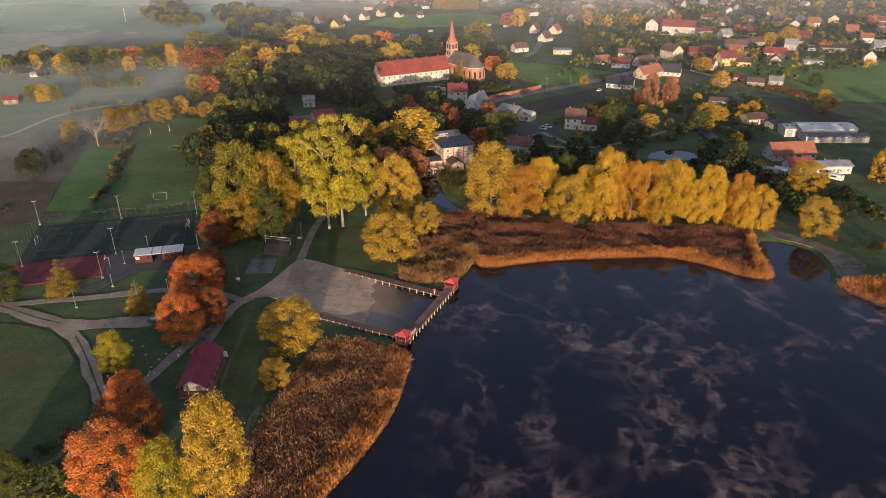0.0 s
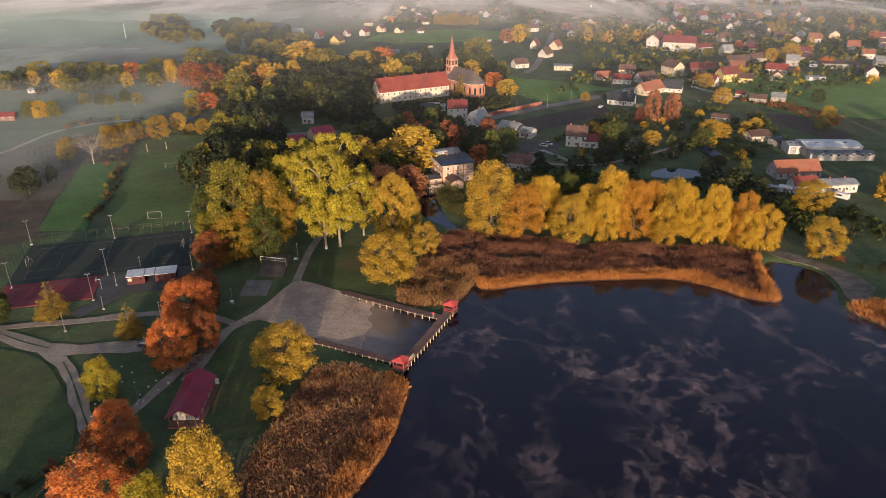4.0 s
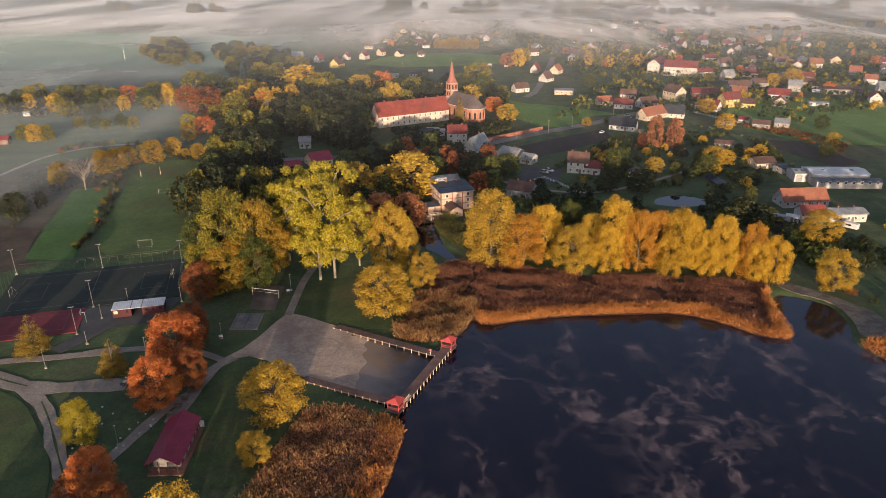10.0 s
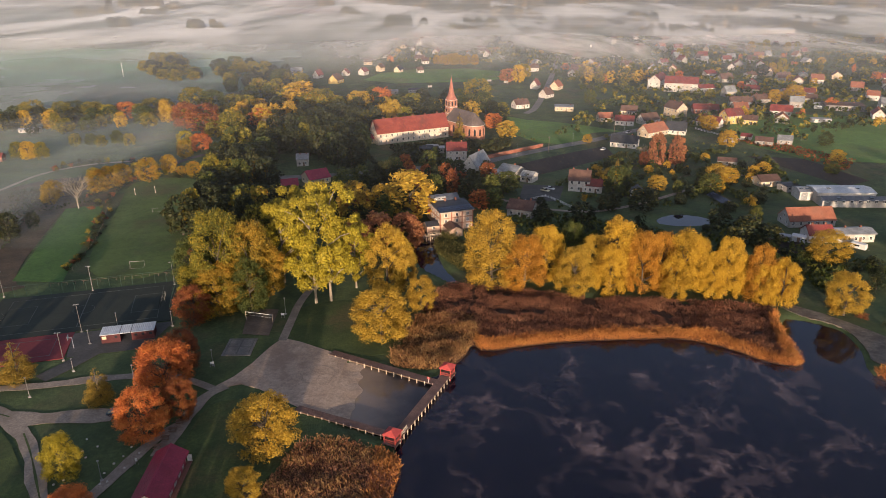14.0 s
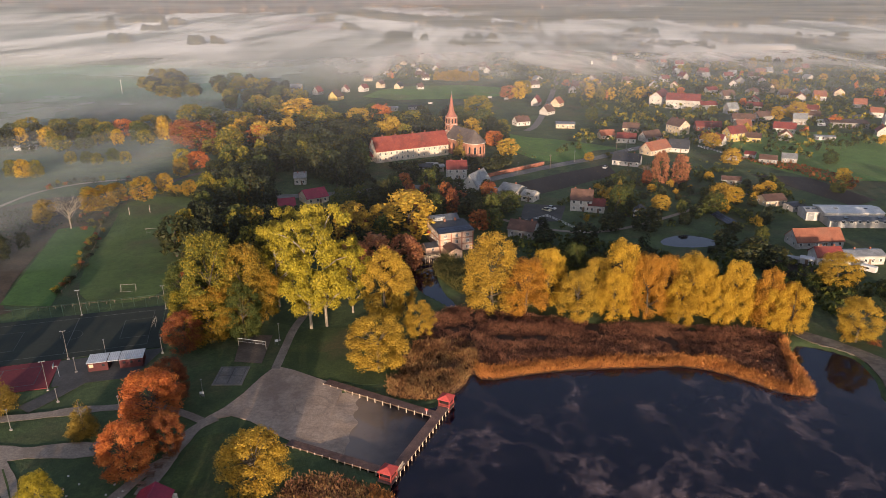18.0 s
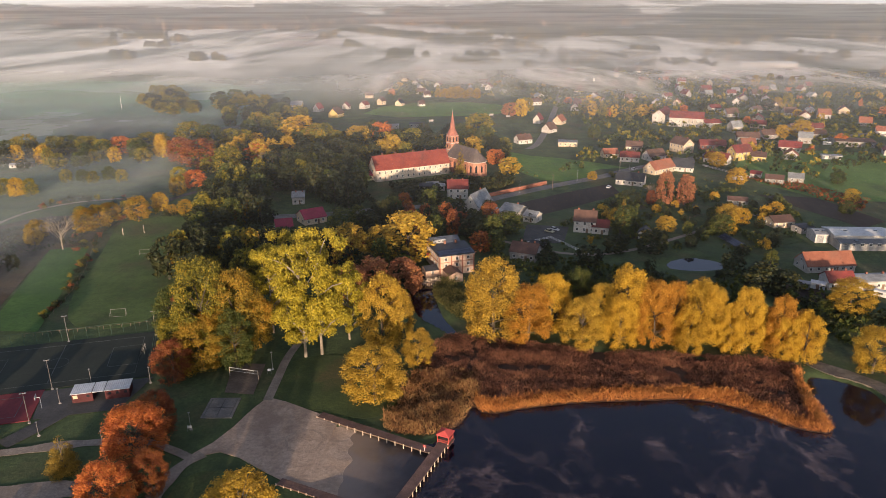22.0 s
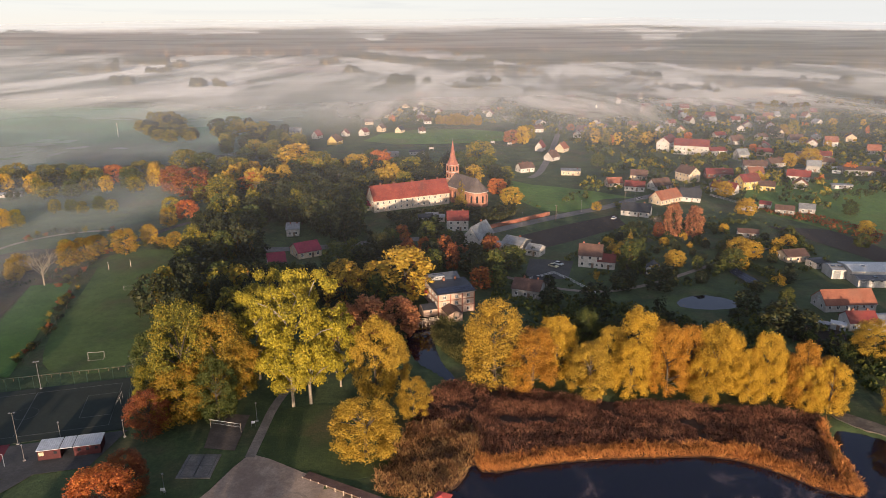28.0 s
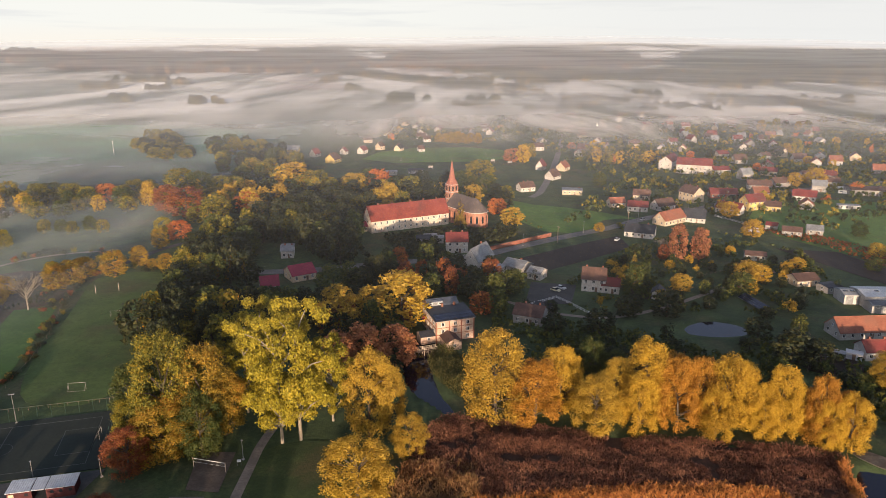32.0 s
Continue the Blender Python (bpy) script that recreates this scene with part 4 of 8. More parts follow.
tagged(part("trim_ring", ring, surface("damp_sand", (0.32, 0.24, 0.18), (0.44, 0.34, 0.255), 0.3, 0.95, 2)), "ring of wheel marks in the beach sand", "marks", kind="structure")
track("road_bay", [(-108.0, 168), (-104.6, 174), (-101, 182)], 4.6, Z + 0.03, ASPHALT, "paved ramp up to the courts")
sheet("pavement_court", [(-107, 178.5), (-88, 184), (-86, 200), (-112, 191.5)], Z, ASPHALT, "grey paved yard around the kiosk", 0)
track("road_village", [(-110, 348), (-72, 352), (-37.3, 366.7), (-0.7, 373.5), (18.6, 391), (49.1, 415.5), (75.9, 434), (103.7, 461), (139, 482), (172, 515), (230, 548), (330, 590)], 6.6, Z + 0.03, STREET, "narrow pale grey village street")
track("road_side", [(39, 512), (48, 530), (75, 680), (110, 914)], 5.0, Z + 0.03, STREET, "pale grey road running north past the sports ground")
track("road_lane", [(-175, 330), (-157.4, 361.5), (-150.9, 390.1), (-120, 420)], 4.0, Z + 0.04, ASPHALT, "asphalt lane under the trees")
sheet("pavement_parking", [(21.7, 315.5), (25.9, 341.5), (44.6, 338.7), (39.5, 316)], Z, ASPHALT, "asphalt yard with parked cars", 0)
track("path_meadow", [(-240, 296), (-218.7, 313.5), (-217.5, 332.8), (-215, 354.4), (-200, 372), (-176, 380)], 2.2, Z + 0.02, DIRT, "pale farm track through the western meadow", 2, 0.4)
track("path_ditch", [(-232, 318), (-219.8, 313.5), (-201.5, 305.1), (-192.1, 313.9), (-180, 318)], 1.6, Z + 0.02, SOIL, "dark ditch line in the western meadow", 2, 0.4)
track("path_garden", [(8, 322), (40, 300), (66, 306), (110, 342), (150, 372)], 2.2, Z + 0.02, DIRT, "garden track between the plots")
sheet("bank_east", [(95, 214.5), (99.3, 208.2), (104, 205.8), (108.6, 200.9), (108.2, 189.2), (106, 183), (112, 181), (120, 193), (108, 209), (97, 218)], Z - 0.02, surface("gravel_bank", (0.09, 0.075, 0.06), (0.21, 0.18, 0.145), 0.3, 0.95, 2.0, 0.8), "bare stony lake bank", 1, 0.5)
for k, (x, y) in enumerate([(-30, 420), (40, 330), (75, 330), (120, 350), (60, 270), (115, 265), (130, 330), (90, 440)]):
    r = 14 + 5 * math.sin(k * 2.1)
    sheet("garden_plot", [(x + r * math.cos(a) * 1.3, y + r * math.sin(a)) for a in (0.4, 1.5, 2.6, 3.9, 5.2)], Z - 0.03 + 0.006 * k, (LAWN, GRASS, SOIL)[k % 3], "shaded garden plot behind the houses", 1)


def oriented(x, y, yaw):
    return pose(x, y, Z, 0, 0, yaw)


def court_lines(parent, rects, width=0.14):
    for x0, y0, x1, y1 in rects:
        for a, b in (((x0, y0), (x1, y0)), ((x1, y0), (x1, y1)), ((x1, y1), (x0, y1)), ((x0, y1), (x0, y0))):
            w = width / 2
            boxed("line", LINE, parent, (min(a[0], b[0]) - w, min(a[1], b[1]) - w, 0.03, max(a[0], b[0]) + w, max(a[1], b[1]) + w, 0.045))


def ring_line(parent, x, y, r, width=0.14):
    bm = bmesh.new()
    n = 40
    rows = [[bm.verts.new((x + q * math.cos(k * math.tau / n), y + q * math.sin(k * math.tau / n), 0.045)) for k in range(n)] for q in (r - width / 2, r + width / 2)]
    for k in range(n):
        bm.faces.new((rows[0][k], rows[1][k], rows[1][(k + 1) % n], rows[0][(k + 1) % n]))
    part("centre_circle", bm, LINE, parent)


turf = tagged(boxed("court_turf", GREEN_COURT, None, (-26, -14.5, -0.3, 26, 14.5, 0.02)), "dark green artificial turf court with faint white lines", "court", kind="structure")
turf.matrix_world = oriented(-116.6, 206.4, 17.5)
court_lines(turf, [(-22, -11.5, 22, 11.5), (-22, -6, -14, 6), (14, -6, 22, 6), (-0.05, -11.5, 0.05, 11.5)])
ring_line(turf, 0, 0, 3.0)
red = tagged(boxed("court_red", RED_COURT, None, (-13.5, -7.5, -0.3, 13.5, 7.5, 0.02)), "wine red sports court with white lines", "court", kind="structure")
red.matrix_world = oriented(-122.6, 181.2, 17.5)
court_lines(red, [(-9.5, -4.8, 9.5, 4.8), (-0.05, -4.8, 0.05, 4.8)])
grey = tagged(boxed("court_small", surface("worn_concrete", (0.13, 0.125, 0.12), (0.22, 0.21, 0.2), 0.4, 0.9, 3), None, (-3.9, -4.6, -0.3, 3.9, 4.6, 0.02)), "small grey concrete court with a white line grid", "court", kind="structure")
grey.matrix_world = oriented(-62.3, 185.6, 3)
court_lines(grey, [(-3.2, -4.0, 3.2, 4.0), (-0.05, -4.0, 0.05, 4.0), (-3.2, -0.05, 3.2, 0.05)], 0.18)
sheet("sand_court", [(-63.8, 192.8), (-66.6, 208.5), (-57.3, 208.3), (-56.0, 192.1)], Z + 0.02, surface("dull_sand", (0.11, 0.085, 0.065), (0.17, 0.13, 0.10), 0.3, 0.95, 2), "sunken dull sand of the volleyball court", 0)

STEEL = surface("galvanised_steel", (0.28, 0.27, 0.26), (0.42, 0.41, 0.39), 1.0, 0.45, 5, 0.05, 0.6)
WHITE_METAL = surface("white_painted_metal", (0.66, 0.65, 0.62), (0.8, 0.79, 0.76), 1.0, 0.5, 5, 0.05)
GREEN_METAL = surface("green_painted_metal", (0.02, 0.06, 0.04), (0.03, 0.085, 0.055), 1.0, 0.5, 5, 0.05)
TIMBER = surface("weathered_timber", (0.15, 0.10, 0.07), (0.26, 0.18, 0.13), 0.6, 0.9, 5, 0.4)
PALE_TIMBER = surface("pale_timber_pile", (0.50, 0.40, 0.30), (0.66, 0.54, 0.42), 0.8, 0.85, 5, 0.3)
RED_PAINT = surface("red_painted_wood", (0.34, 0.05, 0.04), (0.46, 0.08, 0.06), 0.8, 0.7, 4, 0.2)
DECK = surface("reddish_deck_boards", (0.13, 0.075, 0.06), (0.21, 0.125, 0.10), 0.5, 0.85, 4, 0.4)


def rods(name, items, material, parent, label="", sides=6):
    bm = bmesh.new()
    for a, b, *r in items:
        rod(bm, a, b, r[0], r[-1], sides)
    return part(name, bm, material, parent, label)


GOAL_PAINT = surface("worn_goal_paint", (0.36, 0.33, 0.28), (0.50, 0.46, 0.40), 1.0, 0.6, 5, 0.05)


def net_goal(x, y, yaw, w=4.8, h=2.1, label="white tubular goal frame on the grass"):
    g = new("football_goal")
    for s in (-1, 1):
        rods("post", [((s * w / 2, 0, 0), (s * w / 2, 0, h), 0.04)], GOAL_PAINT, g)
        rods("stay", [((s * w / 2, 0, h), (s * w / 2, 1.3, 0), 0.02)], GOAL_PAINT, g)
    rods("crossbar", [((-w / 2, 0, h), (w / 2, 0, h), 0.04)], GOAL_PAINT, g)
    rods("ground_bar", [((-w / 2, 1.3, 0.04), (w / 2, 1.3, 0.04), 0.02)], GOAL_PAINT, g)
    g.matrix_world = oriented(x, y, yaw)
    return tagged(g, label, "goal", "goals")


net_goal(-114.5, 239.0, 190)
net_goal(-130.8, 295.8, 8)
net_goal(-94.5, 214, 107.5, 3.2, 2.1, "small white goal on the turf court")
net_goal(-139, 199.5, -72.5, 3.2, 2.1, "small white goal on the turf court")
for x, y in ((-151.5, 319.8), (-143.8, 323.5)):
    post = new("field_post")
    rods("pole", [((0, 0, -0.3), (0, 0, 3.2), 0.12, 0.09)], PALE_TIMBER, post)
    rods("cap", [((0, 0, 3.2), (0, 0, 3.35), 0.14, 0.05)], WHITE_METAL, post)
    post.matrix_world = oriented(x, y, 0)
    tagged(post, "pale upright post standing on the pitch", "post", "field posts")

vb = new("volleyball_net")
for s in (-1, 1):
    rods("post", [((s * 4.3, 0, -0.2), (s * 4.3, 0, 2.6), 0.08)], PALE_TIMBER, vb)
boxed("top_band", WHITE_METAL, vb, (-4.25, -0.02, 2.38, 4.25, 0.02, 2.5))
boxed("bottom_band", WHITE_METAL, vb, (-4.25, -0.02, 1.5, 4.25, 0.02, 1.56))
rods("mesh_cords", [((x, 0, 1.53), (x, 0, 2.4), 0.012) for x in np.linspace(-4.1, 4.1, 24)] + [((-4.2, 0, z), (4.2, 0, z), 0.012) for z in (1.75, 2.0, 2.2)], STEEL, vb, "", 3)
vb.matrix_world = oriented(-61.1, 200.8, -12)
tagged(vb, "volleyball net with pale posts over sand", "net")


def floodlight(x, y, h, yaw, heads, label, name="floodlight_mast"):
    m = new(name)
    rods("pole", [((0, 0, -0.3), (0, 0, h), 0.09, 0.05)], STEEL, m)
    boxed("base", GREY_WALL, m, (-0.3, -0.3, -0.2, 0.3, 0.3, 0.12))
    if heads > 1:
        boxed("crossarm", STEEL, m, (-0.75, -0.05, h - 0.05, 0.75, 0.05, h + 0.05))
    for i in range(heads):
        k = (i - (heads - 1) / 2) * 1.1
        boxed("lamp_head", STEEL, m, (k - 0.2, -0.3, h - 0.02, k + 0.2, 0.2, h + 0.12), "", 0.03)
    m.matrix_world = oriented(x, y, yaw)
    return tagged(m, label, "lamp", "masts and lamps")


for x, y, h in ((-110.1, 192.7, 8.6), (-106.9, 177.1, 8.2), (-120.6, 219.8, 8.4), (-134.5, 183.5, 8.2), (-146.5, 214.5, 8.4), (-96.0, 225.0, 8.0)):
    floodlight(x, y, h, 20, 2, "grey floodlight mast beside the sports courts")
for x, y, h in ((-106.0, 160.1, 5.4), (-83.1, 166.8, 5.2), (-74.0, 131.4, 4.8), (-100.5, 194.8, 5.0), (-85.5, 197, 4.6), (-104.3, 186.0, 4.2), (-66.4, 176.0, 4.5), (-54.5, 205.5, 5.2), (-101.5, 172, 3.6)):
    floodlight(x, y, h, 45, 1, "slender street lamp post beside the path", "street_lamp")

hoop = new("basketball_hoop")
rods("pole", [((0, 0, -0.2), (0, 0, 3.2), 0.1, 0.08), ((0, 0, 3.2), (0.9, 0, 3.3), 0.07)], WHITE_METAL, hoop)
boxed("backboard", WHITE_METAL, hoop, (0.9, -0.9, 2.9, 0.95, 0.9, 3.95))
bm = bmesh.new()
for k in range(12):
    a, b = k * math.tau / 12, (k + 1) * math.tau / 12
    rod(bm, (1.25 + 0.24 * math.cos(a), 0.24 * math.sin(a), 3.05), (1.25 + 0.24 * math.cos(b), 0.24 * math.sin(b), 3.05), 0.03)
part("ring", bm, RED_PAINT, hoop)
hoop.matrix_world = oriented(-107.5, 183.5, 200)
tagged(hoop, "white basketball hoop at the red court", "hoop")


def fence(pts, step, height, material, label, rails=(0.95,), name="fence", post=0.05, group="fences"):
    f = new(name)
    o = Vector((pts[0][0], pts[0][1], GROUND))
    for (ax, ay), (bx, by) in zip(pts, pts[1:]):
        n = max(1, round(math.hypot(bx - ax, by - ay) / step))
        for i in range(n):
            q = Vector((ax + (bx - ax) * i / n, ay + (by - ay) * i / n, GROUND)) - o
            rods("post", [(q + Vector((0, 0, -0.3)), q + Vector((0, 0, height)), post)], material, f, "", 4)
        for r in rails:
            a, b = Vector((ax, ay, GROUND + r * height)) - o, Vector((bx, by, GROUND + r * height)) - o
            rods("rail", [(a, b, post * 0.6)], material, f, "", 4)
    f.location = o
    return tagged(f, label, "fence", group)


def court_corner(ob, x, y):
    return tuple((ob.matrix_world @ Vector((x, y, 0)))[:2])


fence([court_corner(turf, *q) for q in ((-26, -15), (-26, 15), (26, 15), (26, -15))], 3.4, 4.0, GREEN_METAL, "tall green ball-stop fence around the turf court", (0.98,), post=0.04)
fence([court_corner(red, *q) for q in ((-13.5, -8), (-13.5, 8))], 3.2, 3.0, GREEN_METAL, "green wire fence beside the red court", (0.97, 0.5))
fence([(-136, 222.5), (-124, 226), (-112, 229.5), (-99, 233.5)], 2.6, 1.1, TIMBER, "low weathered railing along the end of the pitch", (0.95,))
fence([(-135.5, 235.4), (-139.7, 257), (-146, 278), (-158, 307), (-166, 340)], 3.6, 1.4, TIMBER, "old post fence along the field hedge", (0.8,))
fence([(22.7, 313.3), (34.5, 322.4), (40.0, 314.0), (48, 300)], 2.2, 1.2, WHITE_METAL, "pale concrete panel fence along the yard", (0.95, 0.6, 0.3), post=0.1)
fence([(142.1, 464.2), (152, 446), (160.1, 431.6)], 2.5, 1.3, WHITE_METAL, "pale concrete garden fence", (0.95, 0.6, 0.3), post=0.12)
fence([(-82.7, 90), (-81, 98), (-79.3, 105.5), (-83, 107.5)], 2.2, 1.6, TIMBER, "weathered board fence beside the road", (0.95, 0.6, 0.3), post=0.09)

# ---- reeds ----
REED = leaves("russet_reed", [(0.0, (0.032, 0.014, 0.011)), (0.4, (0.115, 0.046, 0.029)), (0.75, (0.255, 0.115, 0.062)), (1.0, (0.44, 0.235, 0.125))], 0.2)
# younger golden reed, its colour also raised for sunlight on the lake edge
SUN_GOLD_REED = leaves("sun_brightened_golden_reed", [(0.0, (0.14, 0.052, 0.018)), (0.4, (0.40, 0.155, 0.042)), (0.75, (0.56, 0.25, 0.062)), (1.0, (0.50, 0.32, 0.09))], 0.25)
OLIVE_REED = leaves("olive_reed", [(0.0, (0.03, 0.03, 0.01)), (0.5, (0.085, 0.08, 0.022)), (1.0, (0.18, 0.16, 0.045))], 0.25)
TAN_REED = leaves("tan_reed", [(0.0, (0.11, 0.045, 0.02)), (0.35, (0.24, 0.12, 0.045)), (0.7, (0.36, 0.21, 0.08)), (1.0, (0.44, 0.29, 0.12))], 0.25)
MARSH = surface("marsh_litter", (0.045, 0.026, 0.016), (0.10, 0.05, 0.028), 0.15, 0.95, 1.5, 0.9)


def reeds(name, poly, density, keep, height, material, label, seed, base=0.3, lean=0.42, holes=0.0):
    rng = np.random.default_rng(seed)
    px, py = np.array(poly).T
    area = (px.max() - px.min()) * (py.max() - py.min())
    n = int(area * density * 2.6)
    x, y = rng.uniform(px.min(), px.max(), n), rng.uniform(py.min(), py.max(), n)
    ok = inside(poly, x, y)
    x, y = x[ok], y[ok]
    d = edge_distance(poly, x, y)
    patch = np.array([noise.noise((a * 0.09, b * 0.16, seed)) + 0.5 * noise.noise((a * 0.35, b * 0.35, seed + 9)) for a, b in zip(x, y)])
    ok = keep(x, y, d) & (patch > -0.9 + holes)
    x, y, patch = x[ok], y[ok], patch[ok]
    n = len(x)
    h = height * rng.uniform(0.45, 1.25, n) * np.clip(1 + 0.7 * patch, 0.4, 1.6)
    a, b = rng.uniform(0, math.tau, n), rng.uniform(0, math.tau, n)
    w = rng.uniform(0.05, 0.13, n)
    foot = np.stack([x, y, base + h * rng.uniform(0.0, 0.75, n)], 1)
    h = h * 0.36
    side = np.stack([np.cos(a) * w, np.sin(a) * w, np.zeros(n)], 1)
    bow = rng.uniform(0.1, lean * 3.4, n)
    tip = foot + np.stack([np.cos(b) * bow * h - 0.10 * h, np.sin(b) * bow * h + 0.12 * h, h], 1)
    v = np.stack([foot - side * 0.3, tip + side, tip - side], 1).reshape(-1, 3)
    f = np.arange(n * 3).reshape(n, 3)
    return tagged(new(name, from_arrays(name, v, f, material)), label, "reeds", kind="stuff")


def gap(x, y, d):
    """The trodden opening that runs through the north bed."""
    return np.abs(x - (0.4 + (y - 203) * 0.09 + 0.7 * np.sin(y * 0.5))) > 0.55 + 0.35 * np.sin(y * 1.3)


sheet("marsh_west", WEST_BED, 0.44, MARSH, "dark wet reed litter", 0)
sheet("marsh_north", NORTH_BED, 0.46, MARSH, "dark wet reed litter", 0)
sheet("marsh_east", EAST_BED, 0.44, MARSH, "dark wet reed litter", 0)


def lake_side(x, y, width):
    """Reeds in the belt next to open water."""
    return edge_distance(LAKE, x, y) < width


reeds("reed_bed", WEST_BED, 13, lambda x, y, d: (d > 0.3) & (np.abs(((x * 7.3 + y * 3.1) % 1.0)) > 0.45), 1.35, REED, "dense bed of russet autumn reeds", 3, 0.5)
reeds("reed_bed", WEST_BED, 12, lambda x, y, d: ~lake_side(x, y, 2.2) & (np.abs(((x * 7.3 + y * 3.1) % 1.0)) > 0.3), 1.35, TAN_REED, "dense bed of tan autumn reeds", 13, 0.5)
reeds("reed_fringe", WEST_BED, 14, lambda x, y, d: lake_side(x, y, 4.5), 1.8, SUN_GOLD_REED, "golden fringe of young reeds, sunlight put into its colour", 4)
reeds("reed_bed", NORTH_BED, 14, lambda x, y, d: ~lake_side(x, y, 3.0) & gap(x, y, d) & ((x > 3) | (y > 200)), 1.15, REED, "broad bed of russet autumn reeds", 5, 0.5, holes=0.45)
reeds("reed_fringe", NORTH_BED, 14, lambda x, y, d: lake_side(x, y, 3.7) & (x > 2), 1.8, SUN_GOLD_REED, "golden fringe of young reeds, sunlight put into its colour", 6)
reeds("reed_bed", NORTH_BED, 10, lambda x, y, d: (x < 3) & (y < 206), 1.9, TAN_REED, "golden brown reeds beside the pier", 7)
reeds("reed_fringe", EAST_BED, 8, lambda x, y, d: d > 0, 2.4, SUN_GOLD_REED, "golden reeds on the east shore", 8)
reeds("creek_reeds", CREEK_BED, 8, lambda x, y, d: d > 0, 2.2, OLIVE_REED, "olive green reeds along the creek", 9, 0.6)

# ---- piers, pavilions and beach ----
DECK_Z = 1.35


def pier(a, b, width, piles, label, both=False):
    a, b = Vector((*a, DECK_Z)), Vector((*b, DECK_Z))
    length = (b - a).length
    p = new("pier")
    bm = bmesh.new()
    n = int(length / 0.28)
    for i in range(n):
        k = i * length / n
        lift = 0.012 * math.sin(i * 12.9)
        box(bm, k, -width / 2, -0.05 + lift, k + length / n - 0.02, width / 2, 0.0 + lift)
    part("deck", bm, DECK, p, "reddish brown weathered deck boards")
    for s in (-1, 1):
        boxed("beam", TIMBER, p, (0, s * (width / 2 - 0.2) - 0.1, -0.35, length, s * (width / 2 - 0.2) + 0.1, -0.06))
    for i in range(piles + 1):
        for s in ((-1, 1) if both else (-1,)):
            boxed("pile", PALE_TIMBER, p, (i * length / piles - 0.1, s * (width / 2 + 0.1) - 0.1, -1.6, i * length / piles + 0.1, s * (width / 2 + 0.1) + 0.1, 0.26), "", 0.03)
    p.matrix_world = Matrix.Translation(a) @ Matrix.Rotation(math.atan2(b.y - a.y, b.x - a.x), 4, "Z")
    return tagged(p, label, "pier", "timber piers")


pier((-36.5, 183.2), (-8.0, 169.6), 2.4, 14, "timber pier with pale piles at the bathing place")
pier((-15.8, 146.6), (-5.6, 172.2), 2.5, 15, "outer timber pier with sunlit pale piles")
pier((-40.0, 157.4), (-16.8, 148.0), 2.2, 13, "narrow timber pier beside the reed bed")


def gazebo(x, y, yaw, size=2.7):
    g = new("pier_gazebo")
    boxed("platform", DECK, g, (-size * 0.62, -size * 0.62, -0.3, size * 0.62, size * 0.62, 0.03))
    s = size / 2
    for i in (-1, 1):
        for j in (-1, 1):
            boxed("post", RED_PAINT, g, (i * s - 0.08, j * s - 0.08, -1.6, i * s + 0.08, j * s + 0.08, 2.3))
    for i, (a, b) in enumerate((((-s, -s), (s, -s)), ((s, -s), (s, s)), ((-s, s), (-s, -s)))):
        bm = bmesh.new()
        for z in (0.35, 0.95):
            rod(bm, (*a, z), (*b, z), 0.05, None, 4)
        for k in np.linspace(0, 1, 12):
            rod(bm, (a[0] + (b[0] - a[0]) * k, a[1] + (b[1] - a[1]) * k, 0.3), (a[0] + (b[0] - a[0]) * k, a[1] + (b[1] - a[1]) * k, 0.95), 0.03, None, 4)
        part("railing", bm, RED_PAINT, g)
    bm = bmesh.new()
    e = s + 0.35
    eave = [bm.verts.new((cx * e, cy * e, 2.2)) for cx, cy in ((-1, -1), (1, -1), (1, 1), (-1, 1))]
    low = [bm.verts.new((v.co.x, v.co.y, 2.08)) for v in eave]
    ridge = [bm.verts.new((-0.45, 0, 3.1)), bm.verts.new((0.45, 0, 3.1))]
    for q in ((eave[0], eave[1], ridge[1], ridge[0]), (eave[2], eave[3], ridge[0], ridge[1]), (eave[1], eave[2], ridge[1]), (eave[3], eave[0], ridge[0])):
        bm.faces.new(q)
    for k in range(4):
        bm.faces.new((low[k], low[(k + 1) % 4], eave[(k + 1) % 4], eave[k]))
    bm.faces.new(low[::-1])
    part("roof", bm, surface("red_shingle_" + str(int(abs(x))), (0.38, 0.05, 0.045), (0.52, 0.085, 0.07), 0.8, 0.7, 4, 0.4), g, "faded red hipped roof")
    g.matrix_world = pose(x, y, DECK_Z, 0, 0, yaw)
    return tagged(g, "red timber pavilion with hipped roof on the pier", "gazebo", "pier pavilions")


gazebo(-5.0, 173.4, 68)
gazebo(-16.2, 145.9, 68)
boat = new("life_ring_stand")
rods("pole", [((0, 0, 0), (0, 0, 1.6), 0.06)], WHITE_METAL, boat)
boxed("board", RED_PAINT, boat, (-0.4, -0.05, 1.0, 0.4, 0.05, 1.6))
boat.matrix_world = pose(-9.6, 169.2, DECK_Z, 0, 0, -25)
tagged(boat, "red lifebuoy board on a post at the pier", "safety board")
for x, y, yaw in ((-13.6, 149.6, 68), (-14.2, 148.2, 60)):
    b = new("pier_bench")
    boxed("seat", PALE_TIMBER, b, (-0.8, -0.2, 0.42, 0.8, 0.2, 0.48))
    for s in (-0.6, 0.6):
        boxed("leg", STEEL, b, (s - 0.04, -0.18, 0, s + 0.04, 0.18, 0.42))
    boxed("backrest", PALE_TIMBER, b, (-0.8, 0.18, 0.55, 0.8, 0.23, 0.9))
    b.matrix_world = pose(x, y, DECK_Z, 0, 0, yaw)
    tagged(b, "pale wooden bench on the pier", "bench", "pier benches")

